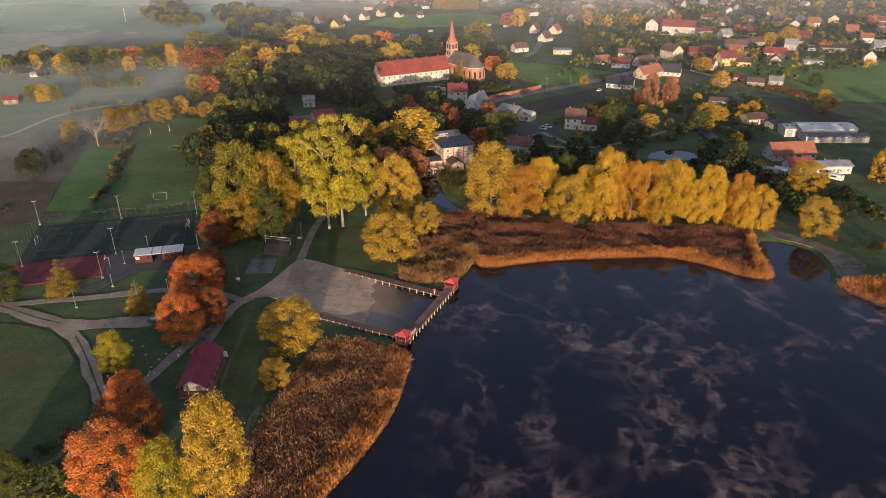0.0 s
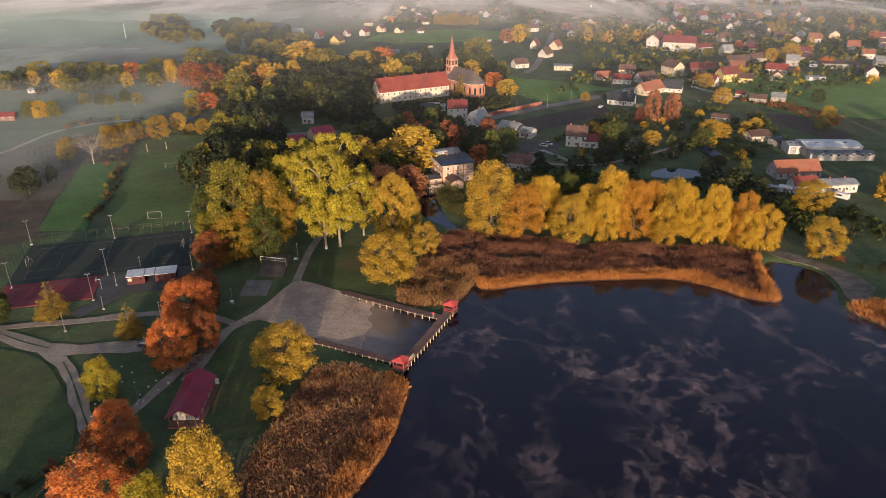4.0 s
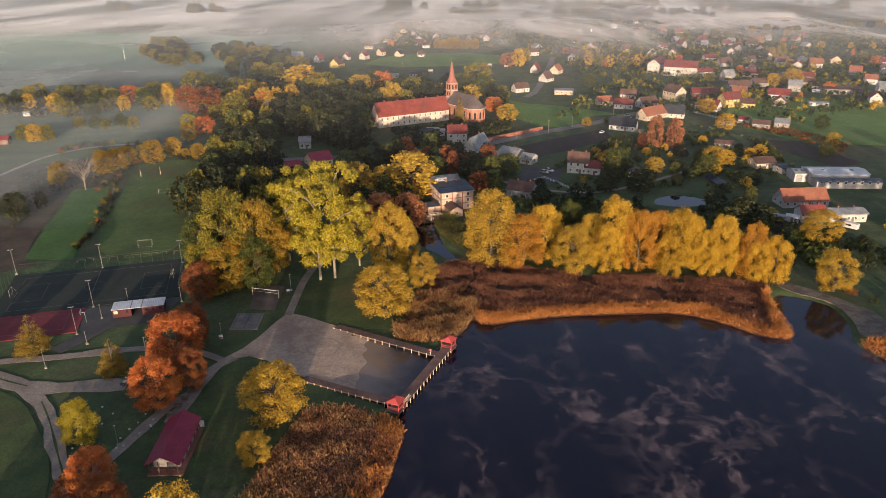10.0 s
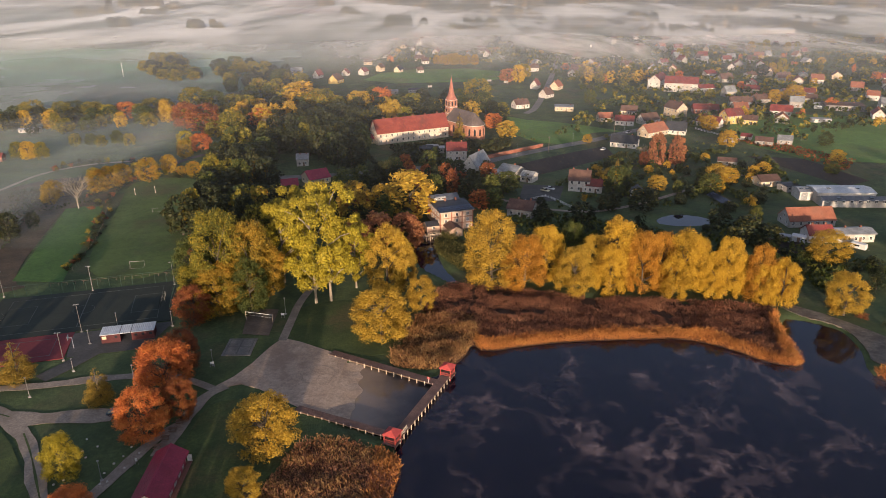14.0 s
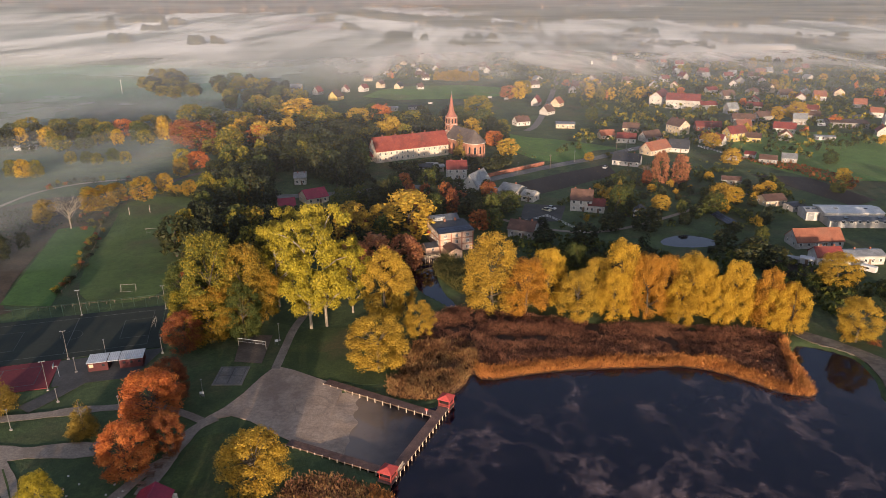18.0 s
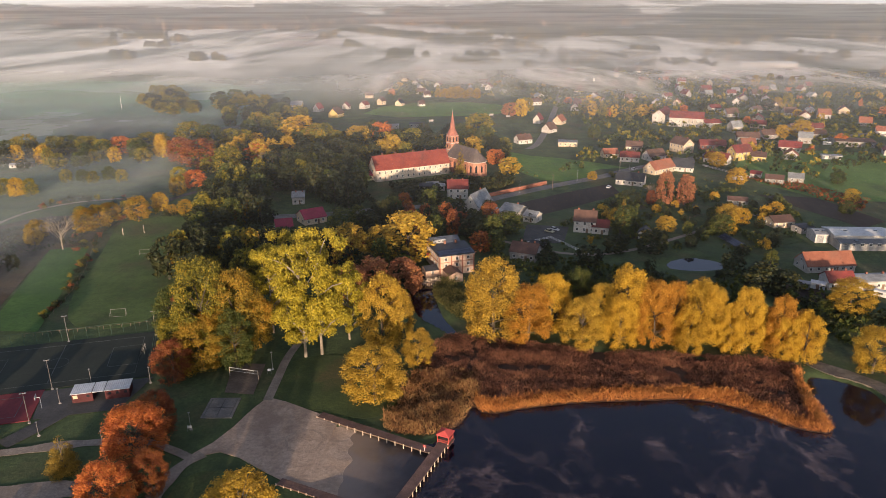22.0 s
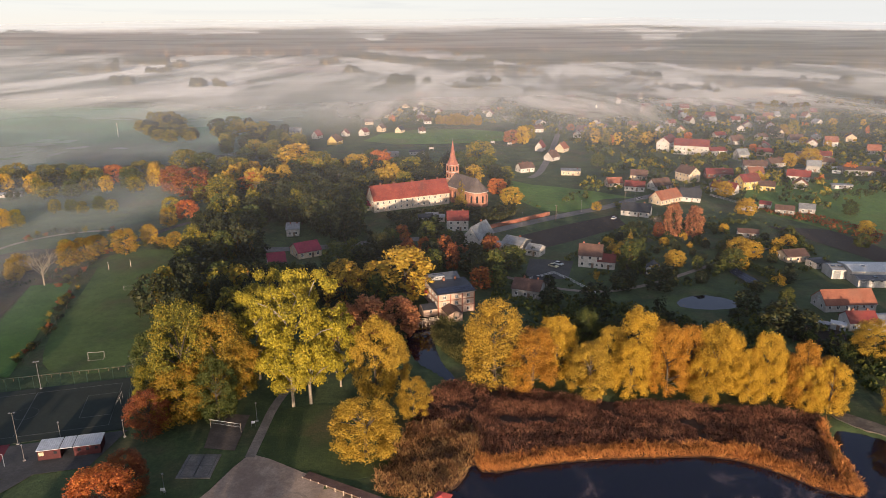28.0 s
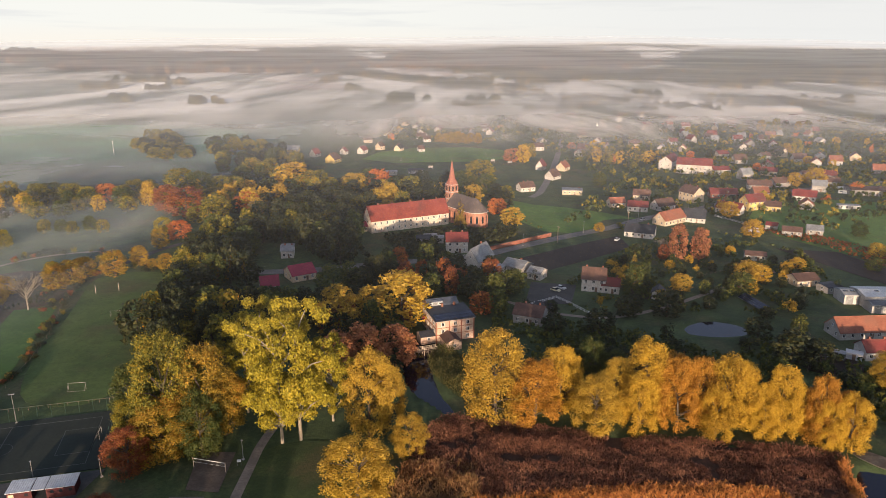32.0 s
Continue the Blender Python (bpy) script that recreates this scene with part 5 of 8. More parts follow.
# clubhouse with the wine red roof
club = new("clubhouse")
boxed("plinth", surface("brown_paving", (0.16, 0.07, 0.055), (0.24, 0.11, 0.085), 0.5, 0.9, 4, 0.3), club, (-3.9, -8.2, -0.3, 4.6, 8.0, 0.12))
boxed("wall_body", WHITE_WALL, club, (-3.3, -5.6, 0.1, 3.3, 7.4, 2.75))
for k, y in enumerate((-4.2, -1.2, 1.6, 4.4, 6.6)):
    boxed("timber_panel", WINE_ROOF, club, (3.3, y - 0.7, 0.15, 3.36, y + 0.35, 2.7))
for y in (-2.8, 0.2, 3.0):
    w = boxed("window", TIMBER, club, (3.3, y - 0.6, 1.0, 3.38, y + 0.6, 2.1))
    boxed("pane", GLASS_DARK, w, (3.37, y - 0.5, 1.1, 3.4, y + 0.5, 2.0))
for x in (-3.4, -1.2, 1.1, 3.3):
    boxed("porch_post", TIMBER, club, (x - 0.09, -7.7, 0.1, x + 0.09, -7.5, 2.8))
boxed("porch_rail", TIMBER, club, (-3.4, -7.65, 0.9, 3.3, -7.55, 1.0))
bm = bmesh.new()
prof = [(-4.2, 2.6), (0, 4.7), (4.2, 2.6), (4.2, 2.42), (0, 4.5), (-4.2, 2.42)]
ends = [[bm.verts.new((x, y, z)) for x, z in prof] for y in (-8.3, 8.1)]
for k in range(6):
    bm.faces.new((ends[0][k], ends[0][(k + 1) % 6], ends[1][(k + 1) % 6], ends[1][k]))
bm.faces.new(ends[0][::-1]), bm.faces.new(ends[1])
bmesh.ops.recalc_face_normals(bm, faces=bm.faces[:])
part("roof", bm, WINE_ROOF, club, "wine red sheet metal gable roof")
for s in (-1, 1):
    bm = bmesh.new()
    for y in np.arange(-8.1, 8.0, 0.55):
        a, b = Vector((s * 0.05, y, 4.71)), Vector((s * 4.18, y, 2.65))
        rod(bm, a, b, 0.03, None, 4)
    part("roof_seams", bm, WINE_ROOF, club)
boxed("ridge_cap", WINE_ROOF, club, (-0.15, -8.32, 4.66, 0.15, 8.12, 4.78))
for y0, z in ((-5.6, 0), (7.39, 0)):
    bm = bmesh.new()
    a = [bm.verts.new((x, y0 + dy, zz)) for dy in (0, 0.02) for x, zz in ((-3.3, 2.75), (3.3, 2.75), (0, 4.4))]
    bm.faces.new(a[:3]), bm.faces.new(a[3:][::-1])
    part("gable", bm, WHITE_WALL, club)
boxed("annex_sign", WHITE_METAL, club, (3.6, 7.6, 0.4, 4.8, 7.7, 2.0))
club.matrix_world = pose(-61.0, 130.0, Z, 0, 0, 4) @ Matrix.Diagonal((0.83, 0.95, 1, 1))
tagged(club, "clubhouse with wine red metal roof and white walls", "house")

# kiosk by the courts
kiosk = new("kiosk")
for x0, x1 in ((-6.9, -1.9), (1.0, 6.9)):
    boxed("cabin", CABIN_RED, kiosk, (x0, -2.3, -0.2, x1, 2.3, 2.5), "dark red cabin")
WHITE_SHEET = surface("white_corrugated_sheet", (0.50, 0.52, 0.54), (0.68, 0.70, 0.72), 0.5, 0.5, 3, 0.2)
for x0, x1 in ((-7.1, -2.1), (-1.9, 0.8), (1.0, 7.1)):
    bm = bmesh.new()
    n = int((x1 - x0) / 0.25)
    top = [[bm.verts.new((x0 + (x1 - x0) * i / n, y, 2.66 + 0.05 * (i % 2))) for i in range(n + 1)] for y in (-2.6, 2.6)]
    low = [[bm.verts.new((v.co.x, v.co.y, 2.56)) for v in row] for row in top]
    for i in range(n):
        bm.faces.new((top[0][i], top[0][i + 1], top[1][i + 1], top[1][i]))
        bm.faces.new((low[0][i + 1], low[0][i], low[1][i], low[1][i + 1]))
        for r in (0, 1):
            bm.faces.new((top[r][i], low[r][i], low[r][i + 1], top[r][i + 1]))
    part("roof_panel", bm, WHITE_SHEET, kiosk, "pale corrugated roof sheet")
for x in (-6.2, -3.0, 2.2, 4.0, 6.0):
    boxed("window", GLASS_DARK, kiosk, (x - 0.35, -2.34, 1.3, x + 0.35, -2.3, 2.0))
boxed("hatch", CREAM_WALL, kiosk, (-6.6, -2.38, 1.2, -5.5, -2.3, 2.1), "sunlit cream serving hatch")
kiosk.matrix_world = oriented(-95.0, 190.2, 16)
tagged(kiosk, "dark red kiosk cabins under pale sheet roof", "kiosk")


def car(x, y, yaw, colour, label):
    c = new("car")
    paint = surface("car_paint_" + colour[0], colour[1], tuple(min(1, v * 1.2) for v in colour[1]), 0.5, 0.3, 3, 0.0)
    bm = bmesh.new()
    prof = [(-2.1, 0.35), (-2.1, 0.85), (-1.7, 0.98), (0.9, 0.95), (1.9, 0.8), (2.1, 0.6), (2.1, 0.35)]
    rows = [[bm.verts.new((px, s * 0.85, pz)) for px, pz in prof] for s in (-1, 1)]
    for k in range(len(prof)):
        bm.faces.new((rows[0][k], rows[0][(k + 1) % len(prof)], rows[1][(k + 1) % len(prof)], rows[1][k]))
    bm.faces.new(rows[0][::-1]), bm.faces.new(rows[1])
    bmesh.ops.recalc_face_normals(bm, faces=bm.faces[:])
    part("body", bm, paint, c)
    bm = bmesh.new()
    base = [bm.verts.new(q) for q in ((-1.75, -0.78, 0.95), (0.95, -0.78, 0.93), (0.95, 0.78, 0.93), (-1.75, 0.78, 0.95))]
    topv = [bm.verts.new(q) for q in ((-1.3, -0.62, 1.42), (0.2, -0.62, 1.45), (0.2, 0.62, 1.45), (-1.3, 0.62, 1.42))]
    for k in range(4):
        bm.faces.new((base[k], base[(k + 1) % 4], topv[(k + 1) % 4], topv[k]))
    part("windows", bm, GLASS_DARK, c)
    boxed("roof", paint, c, (-1.3, -0.63, 1.42, 0.2, 0.63, 1.48), "", 0.02)
    for wx in (-1.3, 1.3):
        for wy in (-0.8, 0.8):
            w = rods("wheel", [((wx, wy - 0.1, 0.32), (wx, wy + 0.1, 0.32), 0.32)], DARK_ROOF, c, "", 12)
            rods("rim", [((wx, wy - 0.11, 0.32), (wx, wy + 0.11, 0.32), 0.18)], STEEL, w, "", 10)
    for wy in (-0.6, 0.6):
        boxed("headlight", WHITE_METAL, c, (2.05, wy - 0.18, 0.6, 2.11, wy + 0.18, 0.74))
    c.matrix_world = oriented(x, y, yaw)
    return tagged(c, label, "car", "parked cars")


car(-81.5, 153.8, 5, ("blue", (0.05, 0.08, 0.11)), "dark blue parked car at the end of the dirt road")
car(35.0, 330.5, -40, ("beige", (0.5, 0.45, 0.3)), "pale beige parked car in the asphalt yard")
car(37.6, 333.4, -40, ("white", (0.6, 0.6, 0.6)), "white parked car in the asphalt yard")
car(75.0, 409.0, 60, ("white", (0.6, 0.6, 0.6)), "white parked car beside the dark house")
car(113.0, 338.0, 0, ("red", (0.25, 0.03, 0.03)), "red parked car near the farmhouse")
for k in range(4):
    t = new("picnic_table")
    boxed("tabletop", TIMBER, t, (-0.9, -0.4, 0.7, 0.9, 0.4, 0.76))
    for s in (-0.75, 0.75):
        boxed("bench", TIMBER, t, (-0.9, s - 0.13, 0.4, 0.9, s + 0.13, 0.45))
    for s in (-0.6, 0.6):
        boxed("leg", TIMBER, t, (s - 0.05, -0.7, 0, s + 0.05, 0.7, 0.1))
        boxed("upright", TIMBER, t, (s - 0.05, -0.1, 0.1, s + 0.05, 0.1, 0.7))
    t.matrix_world = oriented(-66.9 + 0.5 * k, 142.0 + 3.0 * k, 12)
    tagged(t, "dark timber picnic table beside the path", "table", "picnic tables")
for x, y, w in ((-66.3, 175.2, 1.0), (-54.7, 203.0, 0.9), (-69.0, 136.5, 0.5)):
    s = new("notice_board")
    for k in (-w / 2, w / 2):
        rods("post", [((k, 0, -0.2), (k, 0, 1.5), 0.04)], STEEL, s)
    boxed("board", WHITE_METAL, s, (-w / 2, -0.04, 0.8, w / 2, 0.04, 1.5))
    s.matrix_world = oriented(x, y, 10)
    tagged(s, "white notice board on two posts", "sign", "notice boards")
rng = np.random.default_rng(21)
for k in range(22):
    x, y = -72 - rng.uniform(0, 4) + (0.35 * k if k < 11 else -8), 126 + 1.8 * (k % 11) + rng.uniform(-0.6, 0.6)
    bm = bmesh.new()
    bmesh.ops.create_icosphere(bm, subdivisions=1, radius=0.28)
    for v in bm.verts:
        v.co *= 1 + 0.25 * noise.noise(v.co * 4 + Vector((k, 0, 0)))
        v.co.z *= 0.7
    st = part("boulder", bm, WHITE_WALL)
    st.location = (x, y, Z + 0.1)
    tagged(st, "whitewashed boulder lining the path", "stone", "path boulders")

# ---- buildings ----
FRAME_WHITE = WHITE_METAL
WINDOW_MESH = {}


def window_mesh(w, h, which):
    key = (round(w, 2), round(h, 2), which)
    if key not in WINDOW_MESH:
        bm = bmesh.new()
        if which == "frame":
            t = 0.12
            box(bm, -w / 2, -0.06, -h / 2, -w / 2 + t, 0.02, h / 2)
            box(bm, w / 2 - t, -0.06, -h / 2, w / 2, 0.02, h / 2)
            box(bm, -w / 2 + t, -0.06, h / 2 - t, w / 2 - t, 0.02, h / 2)
            box(bm, -w / 2 + t, -0.09, -h / 2, w / 2 - t, 0.02, -h / 2 + t)
            box(bm, -0.04, -0.05, -h / 2 + t, 0.04, 0.02, h / 2 - t)
        else:
            box(bm, -w / 2 + 0.1, -0.03, -h / 2 + 0.1, w / 2 - 0.1, 0.01, h / 2 - 0.1)
        me = bpy.data.meshes.new("window_" + which)
        bm.to_mesh(me)
        bm.free()
        me.materials.append(FRAME_WHITE if which == "frame" else GLASS_DARK)
        WINDOW_MESH[key] = me
    return WINDOW_MESH[key]


def window(parent, x, y, z, turn, w=1.1, h=1.4, name="window"):
    """A framed window; its outer face looks along -y turned by turn degrees."""
    o = new(name, window_mesh(w, h, "frame"))
    o.parent = parent
    o.matrix_basis = pose(x, y, z, 0, 0, turn)
    p = new("pane", window_mesh(w, h, "pane"))
    p.parent = o
    return o


def gable_shell(w, d, e, r, over=0.5, thick=0.22):
    """Walls with gables, and a roof of two slopes; the ridge runs along x."""
    walls = bmesh.new()
    a = [[walls.verts.new((sx * w / 2, y, z)) for y, z in ((-d / 2, -0.4), (-d / 2, e), (0, e + r), (d / 2, e), (d / 2, -0.4))] for sx in (-1, 1)]
    walls.faces.new(a[0][::-1]), walls.faces.new(a[1])
    for k in (0, 1, 2, 3, 4):
        walls.faces.new((a[0][k], a[0][(k + 1) % 5], a[1][(k + 1) % 5], a[1][k]))
    bmesh.ops.recalc_face_normals(walls, faces=walls.faces[:])
    roof = bmesh.new()
    s = r / (d / 2)
    yo, zo = d / 2 + over, e - over * s
    prof = [(-yo, zo + 0.02), (0, e + r + 0.02), (yo, zo + 0.02), (yo, zo + thick), (0, e + r + thick), (-yo, zo + thick)]
    ends = [[roof.verts.new((x, y, z)) for y, z in prof] for x in (-w / 2 - over * 0.7, w / 2 + over * 0.7)]
    for k in range(6):
        roof.faces.new((ends[0][k], ends[0][(k + 1) % 6], ends[1][(k + 1) % 6], ends[1][k]))
    for q in (ends[0], ends[1]):
        roof.faces.new((q[0], q[1], q[4], q[5]))
        roof.faces.new((q[1], q[2], q[3], q[4]))
    bmesh.ops.recalc_face_normals(roof, faces=roof.faces[:])
    return walls, roof


WORDS = {}
for m, s in ((WHITE_WALL, "white"), (CREAM_WALL, "cream"), (YELLOW_WALL, "yellow"), (GREY_WALL, "grey"), (BRICK, "brick"), (RED_ROOF, "red tile"), (ORANGE_ROOF, "orange tile"), (BROWN_ROOF, "brown tile"), (GREY_ROOF, "grey sheet"), (DARK_ROOF, "dark"), (WINE_ROOF, "wine red sheet")):
    WORDS[m.name] = s


def house(x, y, yaw, w, d, e, r, wall, roof, rich=True, where="in the village"):
    small = e < 3.05
    if y > 410:
        k = 0.78 if y > 690 else 0.86
        w, d, e, r = w * k, d * k, e * (k + 0.04), r * k
    h = new("shed" if small else "house")
    wb, rb = gable_shell(w, d, e, r, 0.35 if small else 0.5)
    part("wall", wb, wall, h)
    rf = part("roof", rb, roof, h)
    rng = np.random.default_rng(int(abs(x * 13 + y * 7)))
    if r > 1.5:
        rods("ridge_tiles", [((-w / 2 - 0.3, 0, e + r + 0.2), (w / 2 + 0.3, 0, e + r + 0.2), 0.12)], roof, rf, "", 5)
    if not small:
        for k in range(1 + int(rng.random() < 0.5)):
            cx = (rng.uniform(0.1, 0.35)) * w * (-1) ** k
            ch = boxed("chimney", BRICK, rf, (cx - 0.3, 0.3, e + r - 1.0, cx + 0.3, 0.9, e + r + 0.9))
    floors = max(1, int(e / 2.7))
    n = max(1, int(w / 2.9))
    for f in range(floors):
        for i in range(n):
            wx = -w / 2 + (i + 0.5) * w / n
            z = 1.55 + f * 2.75
            if rich or f == 0:
                window(h, wx, -d / 2, z, 0)
    if rich:
        for s in (-1, 1):
            m = max(1, int(d / 3.6))
            for f in range(floors):
                for i in range(m):
                    window(h, s * w / 2, -d / 2 + (i + 0.5) * d / m, 1.55 + f * 2.75, 90 * s)
            if r > 3:
                window(h, s * w / 2, 0, e + r * 0.32, 90 * s, 0.9, 1.1)
        boxed("door", TIMBER, h, (w * 0.12 - 0.5, -d / 2 - 0.05, 0, w * 0.12 + 0.5, -d / 2 - 0.01, 2.05))
        for s in (-1, 1):
            rods("gutter", [((-w / 2 - 0.3, s * (d / 2 + 0.5), e - 0.25 * s * s), (w / 2 + 0.3, s * (d / 2 + 0.5), e - 0.25), 0.07)], GREY_ROOF, h, "", 5)
    h.matrix_world = pose(x, y, GROUND + 0.1, 0, 0, yaw)
    kind = "shed" if small else "house"
    return tagged(h, f"{WORDS[wall.name]} {kind} with a {WORDS[roof.name]} roof {where}", kind, "village sheds" if small else "village houses")


for row in HOUSES_NEAR + HOUSES_STREET:
    house(*row)
for row in HOUSES_BACK + HOUSES_EDGE:
    house(*row, rich=row[1] < 560)

# barn with the steep grey roof, gable towards the lake
barn = house(3.5, 364.0, 62, 15.0, 8.0, 4.2, 5.2, WHITE_WALL, GREY_ROOF, True, "beside the street")
house(10.5, 352.0, 62, 8.0, 6.5, 3.1, 0.7, WHITE_WALL, GREY_ROOF, True, "beside the barn")
house(75.0, 325.0, 70, 6.0, 4.2, 2.9, 1.6, WHITE_WALL, DARK_ROOF, True, "among the garden trees")
house(135.4, 290.8, 7, 19.0, 9.0, 2.7, 3.9, WHITE_WALL, ORANGE_ROOF, True, "of the lakeside farm")
house(131.4, 272.6, 3, 9.4, 7.0, 3.1, 2.6, WHITE_WALL, RED_ROOF, True, "of the lakeside farm")
house(144.2, 273.2, 6, 14.5, 7.0, 3.4, 1.0, WHITE_WALL, GREY_ROOF, True, "of the lakeside farm")

# white production hall
HALL_ROOF = surface("blue_grey_hall_roof", (0.09, 0.10, 0.12), (0.16, 0.175, 0.20), 0.3, 0.6, 2.5, 0.2)
for dx, dy, w, d, e, roof in ((148.2, 325.0, 5.5, 8.5, 3.6, GREY_ROOF), (163.8, 323.0, 25, 11.5, 4.4, WHITE_SHEET), (165, 314.2, 28, 6.0, 2.9, HALL_ROOF)):
    hall = new("production_hall")
    wb, rb = gable_shell(w, d, e, 0.9, 0.3, 0.2)
    part("wall", wb, WHITE_WALL, hall)
    rf = part("roof", rb, roof, hall)
    for k in (-0.25, 0.25):
        boxed("skylight", GLASS_DARK, rf, (k * w - 0.8, -1.9, e + 0.75, k * w + 0.8, -0.7, e + 1.0))
    for i in range(int(w / 3.4)):
        window(hall, -w / 2 + (i + 0.6) * 3.4, -d / 2, 2.6, 0, 1.4, 1.2)
    boxed("gate", GREY_ROOF, hall, (-w / 2 + 0.6, -d / 2 - 0.06, 0, -w / 2 + 3.4, -d / 2 - 0.01, 3.2))
    hall.matrix_world = pose(dx, dy, GROUND + 0.1, 0, 0, 0)
    tagged(hall, "white production hall with a low sheet roof", "hall", "production halls")

# solar array in the garden
SOLAR = surface("solar_cell", (0.014, 0.02, 0.045), (0.022, 0.03, 0.06), 0.5, 0.18, 3, 0.0)
array = new("solar_array")
for i in range(8):
    for j in range(2):
        p = boxed("panel", SOLAR, array, (-8.2 + i * 2.05, -1.75 + j * 1.75, 0.0, -8.2 + i * 2.05 + 1.98, -1.75 + j * 1.75 + 1.68, 0.05))
        boxed("panel_frame", STEEL, p, (-8.22 + i * 2.05, -1.77 + j * 1.75, -0.05, -8.2 + i * 2.05 + 2.0, -1.75 + j * 1.75 + 1.7, -0.005))
for k in (-7, -2.5, 2.5, 7):
    rods("leg", [((k, -1.2, -0.1), (k, -1.2, -1.2), 0.06), ((k, 1.2, -0.1), (k, 1.2, -2.2), 0.06)], STEEL, array)
array.matrix_world = pose(109.8, 317.5, GROUND + 1.6, 22, 0, -76)
tagged(array, "ground-mounted blue solar panel array in a garden", "solar panels")

# ---- mill ----
MILL_WALL = surface("pinkish_mill_render", (0.46, 0.31, 0.23), (0.62, 0.45, 0.34), 0.3, 0.9, 2.5, 0.3, third=(0.42, 0.30, 0.24))
LOFT_ROOF = surface("blue_grey_loft_sheet", (0.07, 0.08, 0.10), (0.13, 0.145, 0.17), 0.3, 0.5, 2.0, 0.2)
mill = new("mill")
boxed("wall", MILL_WALL, mill, (-6.9, -6.0, -1.5, 6.9, 5.0, 9.6))
boxed("wing_wall", MILL_WALL, mill, (-6.2, 5.0, -1.5, 5.8, 12.0, 10.6))
for z in (3.3, 6.4):
    boxed("string_course", BRICK, mill, (-6.95, -6.06, z - 0.12, 6.95, -6.0, z + 0.12))
    boxed("string_course", BRICK, mill, (-6.98, -6.0, z - 0.12, -6.9, 5.0, z + 0.12))
for x in (-6.75, -2.2, 2.2, 6.75):
    boxed("pilaster", BRICK, mill, (x - 0.2, -6.1, -1.0, x + 0.2, -6.005, 9.4))
boxed("cornice", WHITE_WALL, mill, (-7.1, -6.25, 9.35, 7.1, 5.1, 9.65))
bm = bmesh.new()
v = [bm.verts.new(c) for c in ((-7.4, -6.6, 9.68), (7.4, -6.6, 9.68), (7.4, 5.4, 10.9), (-7.4, 5.4, 10.9), (-7.4, -6.6, 9.9), (7.4, -6.6, 9.9), (7.4, 5.4, 11.15), (-7.4, 5.4, 11.15))]
for f in ((0, 3, 2, 1), (4, 5, 6, 7), (0, 1, 5, 4), (1, 2, 6, 5), (2, 3, 7, 6), (3, 0, 4, 7)):
    bm.faces.new([v[i] for i in f])
mroof = part("roof", bm, DARK_ROOF, mill, "dark low-pitched roof")
for i in range(11):
    for j in range(2):
        x0 = -6.9 + i * 1.26
        p = boxed("solar_panel", SOLAR, mill, (x0, -1.7, -0.03, x0 + 1.18, 0, 0.03), "", 0.0)
        p.matrix_basis = pose(0, -4.2 + j * 1.85, 10.42 + j * 0.38, 12, 0, 0)
wb, rb = gable_shell(11.0, 7.0, 0.1, 1.9, 0.4, 0.2)
for name, b, mat in (("loft_wall", wb, MILL_WALL), ("loft_roof", rb, LOFT_ROOF)):
    part(name, b, mat, mill).matrix_basis = pose(-0.2, 8.6, 10.9)
boxed("dormer", GREY_ROOF, mill, (-4.5, 5.2, 11.2, -0.5, 7.2, 13.0))
for i in range(3):
    window(mill, -5.0 + i * 1.6, 4.95, 12.2, 0, 1.0, 1.0)
for x in (-4.5, 0.0, 4.5):
    for z in (1.6, 4.8, 7.9):
        window(mill, x, -6.0, z, 0, 1.15, 1.7)
for y in (-3.6, -0.4, 2.8, 7.0, 10.0):
    for z in (1.6, 4.8, 7.9):
        window(mill, -6.9 if y < 5 else -6.2, y, z, -90, 1.1, 1.6)
for k, (dx, dy, w, d, e, r, roof) in enumerate(((-3.0, -9.6, 5.2, 7.4, 3.4, 1.6, BROWN_ROOF), (-9.3, -2.6, 5.4, 5.0, 3.0, 1.4, DARK_ROOF))):
    wb, rb = gable_shell(w if k else d, d if k else w, e, r, 0.3, 0.18)
    turn = 0 if k else 90
    part("annex_wall", wb, MILL_WALL, mill).matrix_basis = pose(dx, dy, 0.0, 0, 0, turn)
    part("annex_roof", rb, roof, mill).matrix_basis = pose(dx, dy, 0.0, 0, 0, turn)
    window(mill, dx, dy - d / 2 - (0.0 if k else 0.0), 1.9, 0, 1.0, 1.4)
boxed("balcony", RED_PAINT, mill, (-7.9, 5.0, 5.2, -6.95, 7.0, 6.4), "small red balcony")
for x in (-1.5, 3.0):
    boxed("chimney", BRICK, mroof, (x, 4.0, 10.8, x + 0.7, 4.8, 12.4))
mill.matrix_world = pose(-6.9, 285.2, GROUND, 0, 0, 22) @ Matrix.Diagonal((1, 1, 0.8, 1))
tagged(mill, "four-storey pink rendered mill with solar panels on its roof", "mill")
bridge = new("sluice_bridge")
boxed("deck", TIMBER, bridge, (-4.6, -0.9, -0.2, 4.6, 0.9, 0.0))
for x in np.arange(-4.5, 4.6, 1.5):
    for s in (-0.85, 0.85):
        boxed("post", PALE_TIMBER, bridge, (x - 0.06, s - 0.06, -2.4, x + 0.06, s + 0.06, 1.0))
for s in (-0.85, 0.85):
    for z in (0.5, 0.95):
        boxed("rail", PALE_TIMBER, bridge, (-4.6, s - 0.04, z - 0.05, 4.6, s + 0.04, z + 0.05))
bridge.matrix_world = pose(-14.8, 269.0, GROUND + 1.0, 0, 0, 22)
tagged(bridge, "wooden sluice bridge with pale railings beside the mill", "bridge")
boxed_wall = boxed("creek_wall", BRICK, None, (-1.2, -0.35, -1.0, 1.2, 0.35, 0.6))
